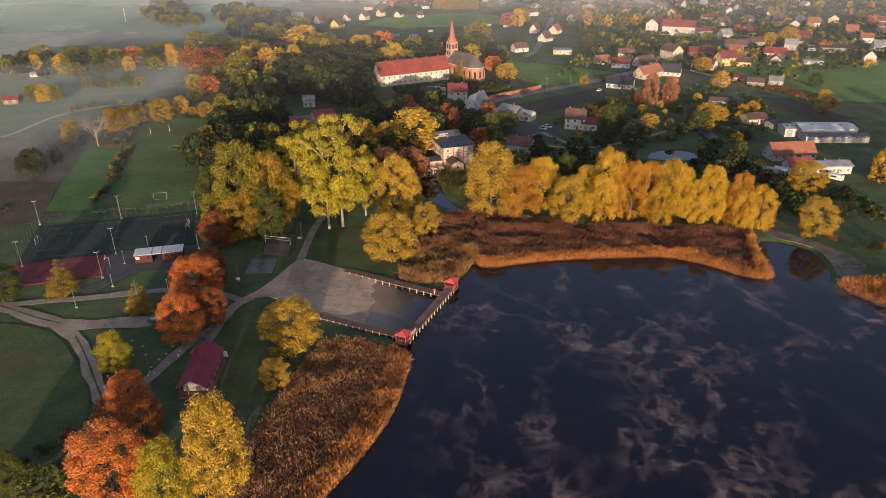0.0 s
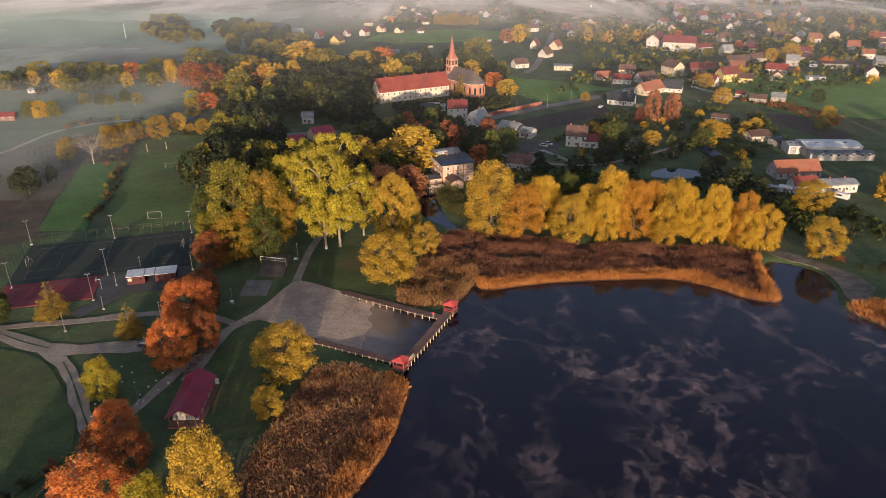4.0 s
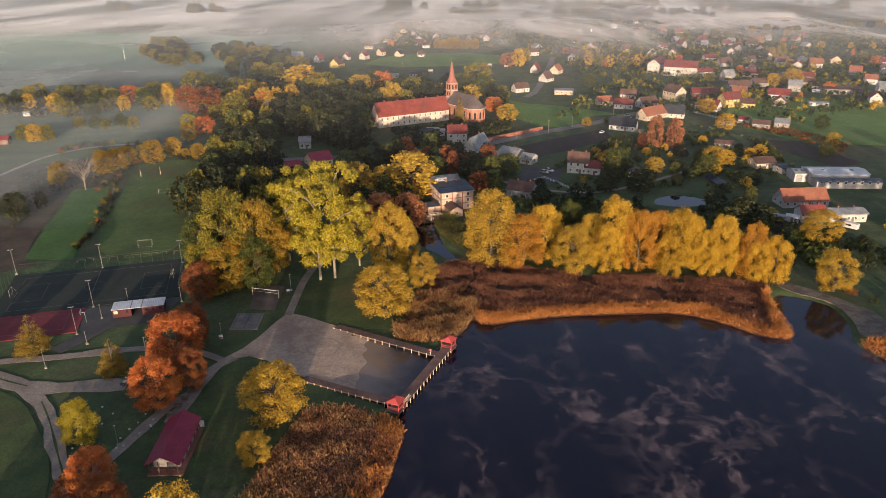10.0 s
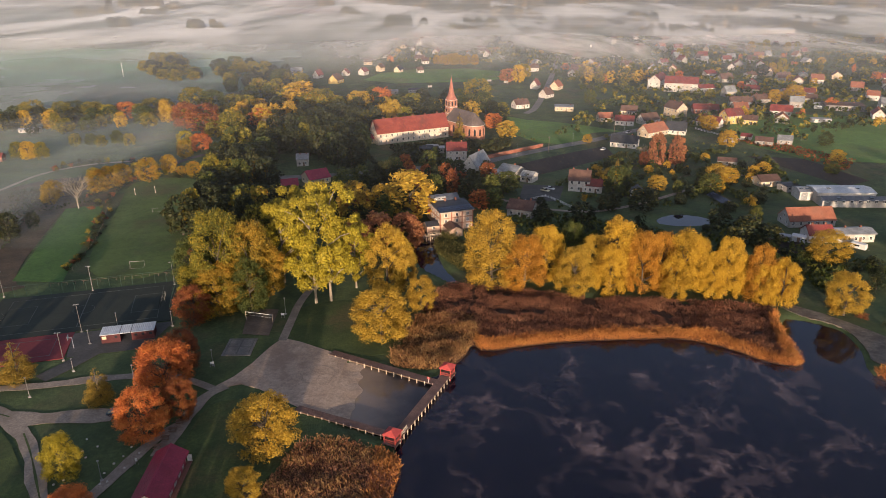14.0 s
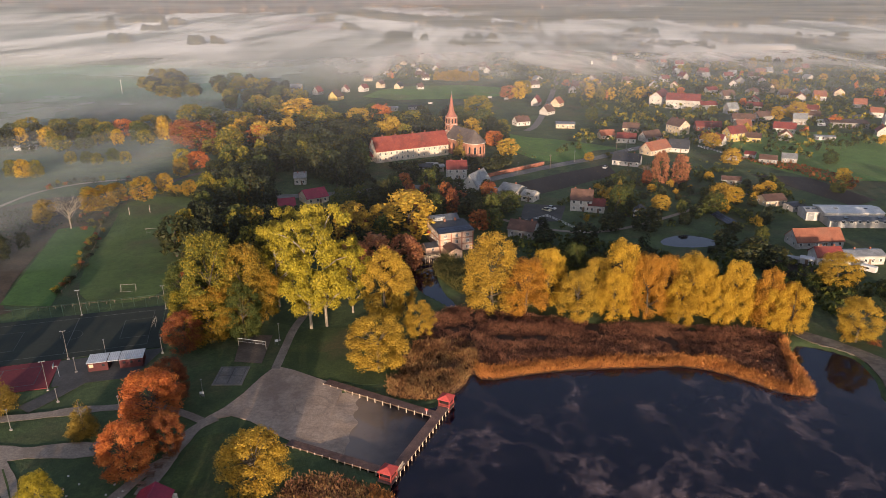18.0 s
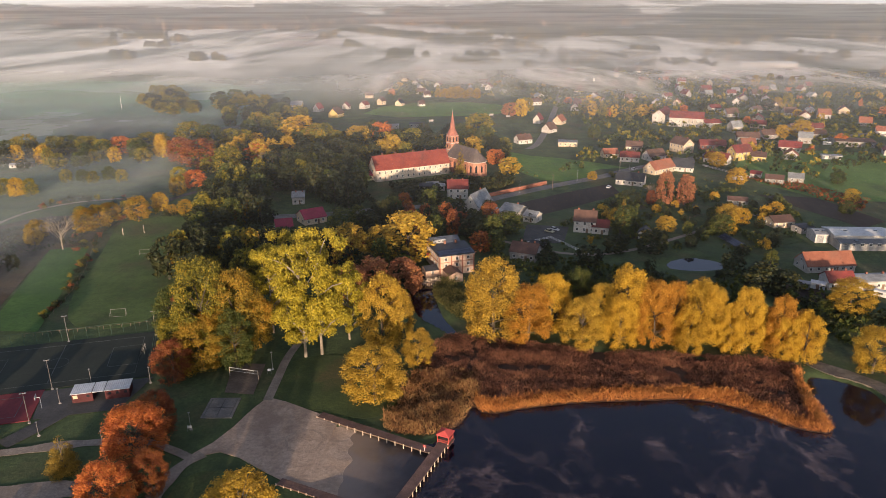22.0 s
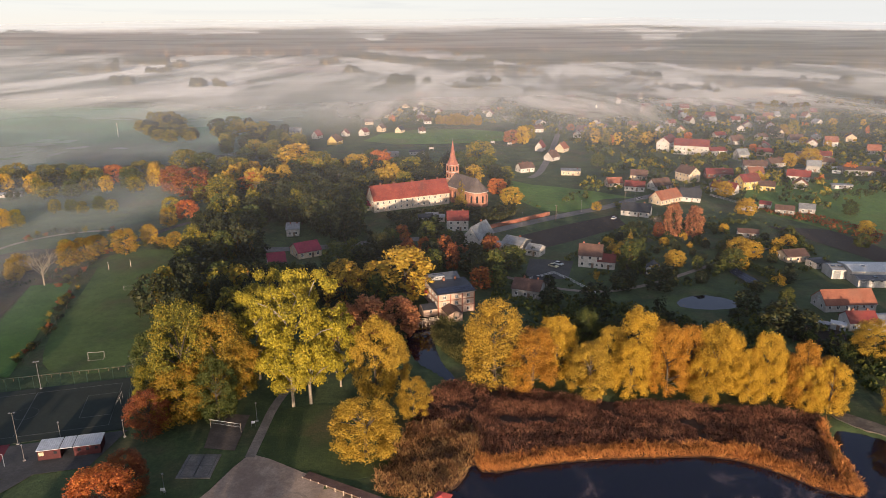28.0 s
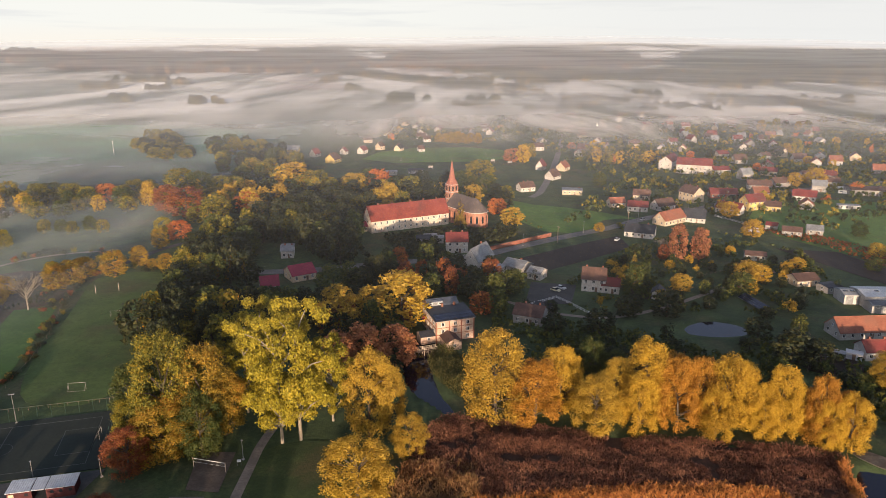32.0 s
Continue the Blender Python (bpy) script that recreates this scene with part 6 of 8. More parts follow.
boxed_wall.matrix_world = pose(-21.0, 262, GROUND, 0, 0, 60)
boxed_wall.scale = (5, 1, 1)
tagged(boxed_wall, "brick retaining wall along the creek", "wall")

# ---- abbey and church ----
abbey = new("abbey")
AB_L, AB_D, AB_E, AB_R = 46.0, 11.5, 7.0, 6.6
ABBEY_WALL = surface("old_abbey_render", (0.48, 0.40, 0.32), (0.66, 0.58, 0.48), 0.15, 0.9, 1.5, 0.3, third=(0.36, 0.24, 0.18))
ABBEY_ROOF = surface("bright_red_tile", (0.19, 0.034, 0.024), (0.31, 0.066, 0.042), 0.22, 0.8, 2.0, 0.5, third=(0.12, 0.046, 0.036))
wb, rb = gable_shell(AB_L, AB_D, AB_E, AB_R, 0.6, 0.25)
part("wall", wb, ABBEY_WALL, abbey)
rf = part("roof", rb, ABBEY_ROOF, abbey, "bright red tiled roof")
for row in np.linspace(0.06, 0.94, 16):
    y, z = -(AB_D / 2 + 0.6) * (1 - row), (AB_E - 0.6 * AB_R / (AB_D / 2)) + row * (AB_R + 0.6 * AB_R / (AB_D / 2)) + 0.26
    boxed("tile_course", ABBEY_ROOF, rf, (-AB_L / 2 - 0.4, y - 0.05, z - 0.03, AB_L / 2 + 0.4, y + 0.05, z + 0.02))
for i in range(13):
    x = -AB_L / 2 + 2.2 + i * (AB_L - 4.4) / 12
    for z, hh in ((2.0, 1.5), (5.0, 1.6)):
        window(abbey, x, -AB_D / 2, z, 0, 1.05, hh)
for y in (-3.5, 0, 3.5):
    for z in (2.0, 5.0):
        window(abbey, -AB_L / 2, y, z, -90, 1.0, 1.5)
window(abbey, -AB_L / 2, 0, 9.0, -90, 0.9, 1.2)
for x in (-17, -9, 2, 10, 18):
    boxed("chimney", BRICK, rf, (x, 0.2, AB_E + AB_R - 0.6, x + 0.7, 0.9, AB_E + AB_R + 1.1))
for x in (-12, 0, 12):
    boxed("roof_vent", ABBEY_ROOF, rf, (x, -2.6, AB_E + 4.0, x + 0.9, -1.9, AB_E + 4.6))
abbey.matrix_world = pose(-35.6, 433.6, GROUND, 0, 0, 29)
tagged(abbey, "long white abbey wing with a bright red tiled roof", "abbey")
house(-58, 424, 29, 5, 7, 3.2, 2.0, CREAM_WALL, WINE_ROOF, False, "against the abbey gable")

church = new("church")
CHURCH_BRICK = surface("warm_church_brick", (0.34, 0.14, 0.085), (0.50, 0.235, 0.15), 0.3, 0.9, 2.5, 0.4, third=(0.44, 0.28, 0.2))
SLATE = surface("church_slate", (0.085, 0.065, 0.058), (0.15, 0.115, 0.10), 0.3, 0.7, 2.5, 0.4)
NL, NW, NE, NR = 21.0, 11.5, 9.0, 6.8
bm = bmesh.new()
n = 5
apse = [(NL / 2 + NW / 2 * 0.92 * math.cos(a), NW / 2 * math.sin(a)) for a in np.linspace(-math.pi / 2, math.pi / 2, 6)]
outline = [(-NL / 2, NW / 2), (-NL / 2, -NW / 2)] + apse
lo, hi = [bm.verts.new((x, y, -0.5)) for x, y in outline], [bm.verts.new((x, y, NE)) for x, y in outline]
for k in range(len(outline)):
    bm.faces.new((lo[k], lo[(k + 1) % len(outline)], hi[(k + 1) % len(outline)], hi[k]))
bm.faces.new(hi)
gab = bm.verts.new((-NL / 2, 0, NE + NR))
bm.faces.new((hi[0], hi[1], gab))
bmesh.ops.recalc_face_normals(bm, faces=bm.faces[:])
part("nave_wall", bm, CHURCH_BRICK, church)
bm = bmesh.new()
ov = [(x * (1.04 if x > 0 else 1.02), y * 1.08) for x, y in outline]
e0 = [bm.verts.new((x, y, NE - 0.05)) for x, y in ov]
e1 = [bm.verts.new((x, y, NE + 0.2)) for x, y in ov]
ra, rb2 = bm.verts.new((-NL / 2 - 0.2, 0, NE + NR)), bm.verts.new((NL / 2, 0, NE + NR))
for k in range(len(ov)):
    bm.faces.new((e0[k], e0[(k + 1) % len(ov)], e1[(k + 1) % len(ov)], e1[k]))
bm.faces.new((e1[1], e1[2], rb2, ra))
for k in range(2, len(ov) - 1):
    bm.faces.new((e1[k], e1[k + 1], rb2))
bm.faces.new((e1[-1], e1[0], ra, rb2))
bm.faces.new((e1[0], e1[1], ra))
bm.faces.new(e0[::-1])
bmesh.ops.recalc_face_normals(bm, faces=bm.faces[:])
part("nave_roof", bm, SLATE, church, "dark slate roof")
bm = bmesh.new()
for k in range(1, len(ov) - 1):
    (ax, ay), (bx, by) = ov[k], ov[k + 1]
    rod(bm, (ax, ay, NE - 0.1), (bx, by, NE - 0.1), 0.16, None, 4)
part("cornice", bm, WHITE_WALL, church)


def lancet(parent, x, y, z, turn, w, h):
    bm = bmesh.new()
    pts = [(-w / 2, -h / 2), (w / 2, -h / 2), (w / 2, h / 4), (w / 4, h * 0.42), (0, h / 2), (-w / 4, h * 0.42), (-w / 2, h / 4)]
    rows = [[bm.verts.new((a, yy, b)) for a, b in pts] for yy in (-0.07, 0.03)]
    bm.faces.new(rows[0]), bm.faces.new(rows[1][::-1])
    for k in range(7):
        bm.faces.new((rows[0][k], rows[1][k], rows[1][(k + 1) % 7], rows[0][(k + 1) % 7]))
    o = part("lancet_window", bm, GLASS_DARK, parent)
    o.matrix_basis = pose(x, y, z, 0, 0, turn)
    return o


for i in range(4):
    lancet(church, -7.5 + i * 5, -NW / 2, 5.0, 0, 1.2, 4.4)
    if i:
        boxed("buttress", CHURCH_BRICK, church, (-10.4 + i * 5, -NW / 2 - 0.7, -0.4, -9.6 + i * 5, -NW / 2, 6.6))
for (ax, ay), (bx, by) in zip(apse, apse[1:]):
    mx, my = (ax + bx) / 2, (ay + by) / 2
    lancet(church, mx, my, 5.0, math.degrees(math.atan2(by - ay, bx - ax)), 1.2, 4.2)
    bm = bmesh.new()
    rod(bm, (ax * 1.0, ay, -0.4), (ax, ay, 7.0), 0.5, 0.35, 4)
    part("buttress", bm, CHURCH_BRICK, church)
TX, TW, TH = -NL / 2 - 2.4, 5.2, 20.5
tower = boxed("tower", CHURCH_BRICK, church, (TX - TW / 2, -TW / 2, -0.5, TX + TW / 2, TW / 2, TH))
for z in (12.0, 16.0, TH - 0.2):
    boxed("tower_band", WHITE_WALL, tower, (TX - TW / 2 - 0.1, -TW / 2 - 0.1, z - 0.15, TX + TW / 2 + 0.1, TW / 2 + 0.1, z + 0.15))
for s in (-1.2, 1.2):
    lancet(church, TX + s, -TW / 2, 18.2, 0, 1.0, 2.8)
    lancet(church, TX - TW / 2, s, 18.2, -90, 1.0, 2.8)
    lancet(church, TX + TW / 2, s, 18.2, 90, 1.0, 2.8)
    lancet(church, TX + s, -TW / 2, 14.0, 0, 0.8, 2.0)
bm = bmesh.new()
levels = [(TH, TW / 2 + 0.5), (TH + 1.6, TW / 2 - 0.3), (TH + 3.4, 1.55), (TH + 13.6, 0.08)]
rings = []
for z, r in levels:
    rings.append([bm.verts.new((TX + r * 1.16 * math.cos(math.radians(22.5 + 45 * k)), r * 1.16 * math.sin(math.radians(22.5 + 45 * k)), z)) for k in range(8)])
for a, b in zip(rings, rings[1:]):
    for k in range(8):
        bm.faces.new((a[k], a[(k + 1) % 8], b[(k + 1) % 8], b[k]))
bm.faces.new(rings[0][::-1]), bm.faces.new(rings[-1])
SPIRE = surface("red_spire_tile", (0.30, 0.10, 0.065), (0.42, 0.17, 0.11), 0.5, 0.8, 3, 0.4)
spire = part("spire", bm, SPIRE, church, "pointed red tiled spire")
rods("finial", [((TX, 0, TH + 13.4), (TX, 0, TH + 15.2), 0.06), ((TX - 0.5, 0, TH + 14.6), (TX + 0.5, 0, TH + 14.6), 0.05)], STEEL, spire)
church.matrix_world = pose(-3.4, 442.5, GROUND, 0, 0, -52)
tagged(church, "red brick church with apse, square tower and pointed spire", "church")

wall_run = new("brick_wall")
for i in range(9):
    a, b = Vector((5.5, 385.5)), Vector((42, 416))
    p, q = a.lerp(b, i / 9), a.lerp(b, (i + 1) / 9)
    seg = boxed("wall_panel", BRICK, wall_run, (0, -0.2, -0.5, (q - p).length - 0.05, 0.2, 2.0))
    seg.matrix_basis = pose(p.x, p.y, GROUND, 0, 0, math.degrees(math.atan2(q.y - p.y, q.x - p.x)))
    cap = boxed("coping", BROWN_ROOF, seg, (0, -0.3, 2.0, (q - p).length, 0.3, 2.15))
tagged(wall_run, "old red brick churchyard wall beside the street", "wall")

# school on the far side of the village
SCHOOL = [(172, 608, -18, 30, 13, 8.0, 5.0), (158, 628, 60, 26, 12, 8.0, 4.6), (190, 604, 10, 16, 11, 4.5, 2.2)]
for x, y, yaw, w, d, e, r in SCHOOL:
    house(x, y, yaw, w, d, e, r, WHITE_WALL, RED_ROOF, True, "of the village school")

# houses deeper in the mist
rng = np.random.default_rng(77)
ROOFS = (RED_ROOF, BROWN_ROOF, ORANGE_ROOF, BROWN_ROOF, GREY_ROOF, RED_ROOF)
WALLS = (WHITE_WALL, WHITE_WALL, CREAM_WALL, GREY_WALL, WHITE_WALL)
taken = [(row[0], row[1]) for row in HOUSES_BACK + HOUSES_EDGE]
for k in range(400):
    y = rng.uniform(690, 1060)
    x = rng.uniform(-0.14 * y, 0.46 * y)
    if 0.0 < (x - 20) < 40 or any(math.hypot(x - a, y - b) < 20 for a, b in taken):
        continue
    if -110 < x < 55 and y < 765:
        continue
    taken.append((x, y))
    house(x, y, rng.choice((0, 15, -20, 70, 80, -70)), rng.uniform(9, 14), rng.uniform(8, 10), rng.uniform(3.2, 5.0), rng.uniform(3.2, 5.0), WALLS[k % 5], ROOFS[k % 6], False, "deep in the misty village")
    if len(taken) > 120:
        break
taken = [(row[0], row[1]) for row in HOUSES_NEAR + HOUSES_STREET + HOUSES_BACK + HOUSES_EDGE]
LISTED = len(taken)
for k in range(500):
    y = rng.uniform(470, 690)
    x = rng.uniform(0.30 * y, 0.62 * y)
    if any(math.hypot(x - a, y - b) < 22 for a, b in taken) or 140 < x < 215 and 585 < y < 650:
        continue
    taken.append((x, y))
    house(x, y, rng.choice((0, 15, -20, -12, 70)), rng.uniform(9, 14), rng.uniform(8, 10), rng.uniform(3.0, 5.0), rng.uniform(2.4, 4.6), WALLS[k % 5], ROOFS[k % 6], y < 560)
    if len(taken) > LISTED + 26:
        break

# poles with wires along the street
poles = [(-30, 363), (6, 372), (44, 404), (86, 437), (120, 465), (160, 498)]
for x, y in poles:
    u = new("utility_pole")
    rods("pole", [((0, 0, -0.4), (0, 0, 8.6), 0.16, 0.1)], TIMBER, u)
    boxed("crossarm", TIMBER, u, (-0.9, -0.06, 8.1, 0.9, 0.06, 8.25))
    for s in (-0.75, 0, 0.75):
        rods("insulator", [((s, 0, 8.25), (s, 0, 8.45), 0.05)], WHITE_METAL, u)
    u.matrix_world = pose(x, y, GROUND, 0, 0, -48)
    tagged(u, "wooden utility pole beside the village street", "pole", "utility poles")
mast = new("antenna_mast")
rods("mast", [((0, 0, -0.5), (0, 0, 19), 0.5, 0.3)], STEEL, mast)
rods("drum", [((0, 0, 15.5), (0, 0, 18), 1.3, 0.9)], WHITE_METAL, mast, "", 8)
mast.matrix_world = pose(126.5, 789.8, GROUND)
tagged(mast, "slim pale antenna mast in the village", "mast")

# small sheds and trailers around the farms
for x, y, w, d, h, mat, label in ((118.6, 271.0, 5.0, 2.8, 2.2, GREY_ROOF, "low grey garden shed beside the farm"), (124.0, 270.5, 4.6, 3.0, 2.2, WHITE_SHEET, "low pale garden shed beside the farm"), (139.6, 344.5, 4.5, 3.0, 2.4, surface("blue_sheet_metal", (0.05, 0.22, 0.42), (0.08, 0.30, 0.52), 0.5, 0.5, 3, 0.1), "bright blue metal shed behind the brick shed")):
    sd = new("garden_shed")
    boxed("body", mat, sd, (-w / 2, -d / 2, -0.2, w / 2, d / 2, h))
    boxed("roof", mat, sd, (-w / 2 - 0.2, -d / 2 - 0.2, h, w / 2 + 0.2, d / 2 + 0.2, h + 0.12))
    boxed("door", TIMBER, sd, (-0.5, -d / 2 - 0.05, 0, 0.5, -d / 2 - 0.005, 1.9))
    sd.matrix_world = pose(x, y, GROUND + 0.1, 0, 0, -30)
    tagged(sd, label, "shed", "garden sheds")
for x, y, yaw in ((142.2, 262.8, -45), (253.0, 545.0, 10), (262.0, 538.0, 15), (248, 532, -20)):
    c = new("caravan")
    boxed("body", WHITE_METAL, c, (-2.6, -1.1, 0.5, 2.6, 1.1, 2.5), "", 0.15)
    boxed("window", GLASS_DARK, c, (-1.6, -1.13, 1.4, 0.4, -1.1, 2.0))
    rods("drawbar", [((2.6, 0, 0.6), (3.8, 0, 0.5), 0.06)], STEEL, c)
    for wy in (-1.0, 1.0):
        rods("wheel", [((0, wy - 0.1, 0.33), (0, wy + 0.1, 0.33), 0.33)], DARK_ROOF, c, "", 12)
    c.matrix_world = pose(x, y, GROUND + 0.1, 0, 0, yaw)
    tagged(c, "white caravan parked on the grass", "caravan", "caravans")
fence([(52, 300), (60, 318), (74, 336), (92, 352)], 3.0, 1.1, TIMBER, "old timber garden fence between the plots", (0.9, 0.45))
fence([(100, 352), (116, 362), (140, 372), (158, 366)], 3.0, 1.1, TIMBER, "old timber garden fence between the plots", (0.9, 0.45))
fence([(118, 300), (118, 282), (122, 262), (112, 240)], 3.0, 1.1, TIMBER, "old timber fence of the farm paddock", (0.9, 0.45))
fence([(-14, 376.5), (-4, 377.5), (4, 380)], 1.6, 1.1, WHITE_METAL, "white picket fence before the white house", (0.9, 0.4))

for x, y in ((-33.5, 617), (17, 650), (31, 642)):
    b = new("sports_board")
    for k in (-1.6, 1.6):
        rods("post", [((k, 0, -0.2), (k, 0, 2.2), 0.08)], STEEL, b)
    boxed("panel", GREY_WALL, b, (-1.8, -0.08, 1.0, 1.8, 0.08, 2.6))
    b.matrix_world = pose(x, y, GROUND + 0.15, 0, 0, 5)
    tagged(b, "large white board at the village sports ground", "board", "sports boards")
net_goal(-60.7, 656.0, 95, 5.0, 2.2, "white goal on the village sports ground")
net_goal(12.0, 690.0, -85, 5.0, 2.2, "white goal on the village sports ground")
for x, y, w, d in ((340, 1240, 104, 22), (436, 1128, 80, 22)):
    g = new("greenhouse_hall")
    wb, rb = gable_shell(w, d, 5.5, 2.0, 0.4, 0.3)
    part("wall", wb, WHITE_WALL, g)
    rf = part("roof", rb, WHITE_SHEET, g)
    for k in range(5):
        boxed("roof_vent", GREY_ROOF, rf, (-w * 0.4 + k * w * 0.2 - 1, -0.8, 7.2, -w * 0.4 + k * w * 0.2 + 1, 0.8, 8.3))
    g.matrix_world = pose(x, y, GROUND, 0, 0, -4)
    tagged(g, "long white hall half hidden in the fog", "hall", "halls in the fog")
pole = new("field_mast")
rods("mast", [((0, 0, -0.5), (0, 0, 13), 0.3, 0.18)], WHITE_METAL, pole)
boxed("crossarm", STEEL, pole, (-1.2, -0.1, 12.2, 1.2, 0.1, 12.5))
pole.matrix_world = pose(-322.5, 676.1, GROUND)
tagged(pole, "lone pale mast in the crop field", "mast")
for x, y, yaw, w, d, e, r, wall, roof in ((-24.0, 401.0, 10, 7.5, 6.0, 2.8, 1.2, GREY_WALL, DARK_ROOF), (-17.0, 402.5, 5, 6.0, 5.0, 2.6, 0.8, WHITE_WALL, GREY_ROOF), (-9.5, 402.0, 0, 6.0, 5.0, 2.6, 0.8, GREY_WALL, GREY_ROOF), (-44.0, 598.0, 8, 14.0, 7.0, 2.9, 1.0, GREY_WALL, DARK_ROOF), (-62.0, 590.0, 8, 10.0, 6.0, 2.9, 1.0, GREY_WALL, GREY_ROOF), (28.0, 308.0, -25, 6.0, 4.5, 2.6, 1.0, GREY_WALL, DARK_ROOF)):
    house(x, y, yaw, w, d, e, r, wall, roof, False, "behind the white house")
for x, y, yaw, colour, label in ((98.0, 452.5, 42, ("silver", (0.4, 0.4, 0.42)), "silver car on the village street"), (160.0, 503.0, 42, ("white", (0.6, 0.6, 0.6)), "white car on the village street"), (205, 536, 25, ("dark", (0.04, 0.04, 0.05)), "dark car on the village street"), (-64.0, 356.0, 20, ("dark", (0.04, 0.04, 0.05)), "dark car beside the white shed")):
    car(x, y, yaw, colour, label)
for x, y in ((26, 397), (60, 424), (95, 452), (130, 476), (-20, 368)):
    floodlight(x, y, 6.0, 45, 1, "slender street lamp beside the village street", "street_lamp")

# ---- woods, shrubs and gardens ----


def scatter(poly, count, seed, spacing, avoid=()):
    rng = np.random.default_rng(seed)
    px, py = np.array(poly).T
    got = []
    for _ in range(count * 30):
        x, y = rng.uniform(px.min(), px.max()), rng.uniform(py.min(), py.max())
        if not inside(poly, np.array([x]), np.array([y]))[0]:
            continue
        if any(math.hypot(x - a, y - b) < spacing for a, b in got) or any(math.hypot(x - a, y - b) < r for a, b, r in avoid):
            continue
        got.append((x, y))
        if len(got) >= count:
            break
    return got, rng


CLEAR = [(-66, 320, 13), (-71, 332, 17), (-76, 345, 22), (-35, 433, 26), (-50, 425, 16), (-3, 440, 20), (-7, 285, 16), (3, 364, 12), (-8, 388, 12), (32, 327, 18), (-14, 268, 9), (88, 296, 16), (-92, 346, 10), (110, 318, 11), (-20, 441, 22), (-55, 352, 9), (-95, 350, 8), (-84, 362, 15), (-91, 378, 14), (-100, 388, 9)]
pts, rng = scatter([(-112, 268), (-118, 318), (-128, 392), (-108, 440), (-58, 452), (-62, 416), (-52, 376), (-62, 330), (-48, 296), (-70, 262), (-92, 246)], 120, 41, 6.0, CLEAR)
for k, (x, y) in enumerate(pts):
    plant("round", ("dark", "dark", "green", "dark", "olive")[k % 5], x, y, rng.uniform(11, 19), rng.uniform(4.5, 7.0), "green park wood tree, leaves darkened in colour for shade", "dark park wood", fine=k % 3 == 0, name="hornbeam_tree")
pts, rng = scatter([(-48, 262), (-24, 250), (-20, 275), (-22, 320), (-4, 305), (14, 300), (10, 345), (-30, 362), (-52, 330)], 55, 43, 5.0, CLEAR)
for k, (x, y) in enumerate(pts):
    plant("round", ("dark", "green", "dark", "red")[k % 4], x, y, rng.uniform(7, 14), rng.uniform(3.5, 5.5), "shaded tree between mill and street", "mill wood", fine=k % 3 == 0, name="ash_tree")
pts, rng = scatter([(10, 240), (40, 236), (80, 234), (112, 226), (150, 225), (128, 262), (100, 280), (68, 282), (30, 270)], 60, 44, 5.0, CLEAR + [(120, 268, 14)])
for k, (x, y) in enumerate(pts):
    plant("bush", ("dark", "dark", "green")[k % 3], x, y, rng.uniform(3, 8), rng.uniform(2.2, 4.2), "dark shrub behind the golden willows", "waterside shrubs", fine=False, name="shrub")
pts, rng = scatter([(14, 300), (60, 310), (76, 304), (110, 304), (150, 330), (150, 370), (110, 400), (82, 392), (50, 350), (16, 345)], 75, 45, 5.5, CLEAR + [(47, 301, 13), (60, 300, 8)])
for k, (x, y) in enumerate(pts):
    plant("bush" if k % 2 else "round", ("dark", "green", "dark", "willow", "dark")[k % 5], x, y, rng.uniform(2, 6.5), rng.uniform(1.4, 3.4), "garden shrub among the vegetable plots", "garden shrubs", fine=False, name="shrub")
pts, rng = scatter([(-30, 395), (-45, 375), (-5, 378), (4, 390), (22, 412), (20, 428), (-4, 424), (-24, 408)], 45, 46, 3.6, [(-8, 388, 9), (-35, 433, 24), (-20, 441, 20), (-3, 440, 16)])
for k, (x, y) in enumerate(pts):
    plant("bush" if k % 2 else "round", ("dark", "green", "dark")[k % 3], x, y, rng.uniform(2, 6.0), rng.uniform(1.4, 3.2), "dark shrub in the abbey garden", "abbey shrubs", fine=False, name="shrub")
pts, rng = scatter([(-60, 450), (-8, 462), (-4, 480), (20, 470), (24, 500), (-20, 540), (-80, 530), (-140, 500), (-130, 450)], 60, 47, 9.0, [(-35, 433, 22), (-8, 452, 12)])
for k, (x, y) in enumerate(pts):
    plant("round", ("dark", "olive", "dark", "yellow", "green", "dark")[k % 6], x, y, rng.uniform(10, 17), rng.uniform(5, 8), "tall tree of the old churchyard", "churchyard trees", fine=k % 2 == 0, name="oak_tree")
pts, rng = scatter([(-190, 470), (-172, 452), (-140, 440), (-128, 480), (-150, 520), (-300, 480), (-330, 440), (-250, 436)], 60, 48, 7.0)
for k, (x, y) in enumerate(pts):
    plant("round", ("dark", "olive", "olive", "willow", "green")[k % 5], x, y, rng.uniform(6, 14), rng.uniform(4, 7), "tree in the misty valley belt", "valley trees", fine=False, name="alder_tree")
pts, rng = scatter([(-346, 760), (-300, 668), (-262, 640), (-238, 655), (-290, 760), (-320, 790)], 34, 49, 7.0)
for k, (x, y) in enumerate(pts):
    plant("round", ("olive", "dark", "olive")[k % 3], x, y, rng.uniform(8, 14), rng.uniform(5, 8), "tree of the grove in the crop field", "field grove", fine=False, name="grove_tree")
pts, rng = scatter([(-258, 735), (-172, 545), (-150, 560), (-130, 640), (-200, 745)], 40, 50, 8.0)
for k, (x, y) in enumerate(pts):
    plant("round", ("dark", "olive", "green")[k % 3], x, y, rng.uniform(8, 14), rng.uniform(5, 8), "tree at the village edge", "village edge trees", fine=False, name="grove_tree")
pts, rng = scatter([(100, 640), (160, 640), (155, 680), (95, 690)], 26, 52, 6.5)
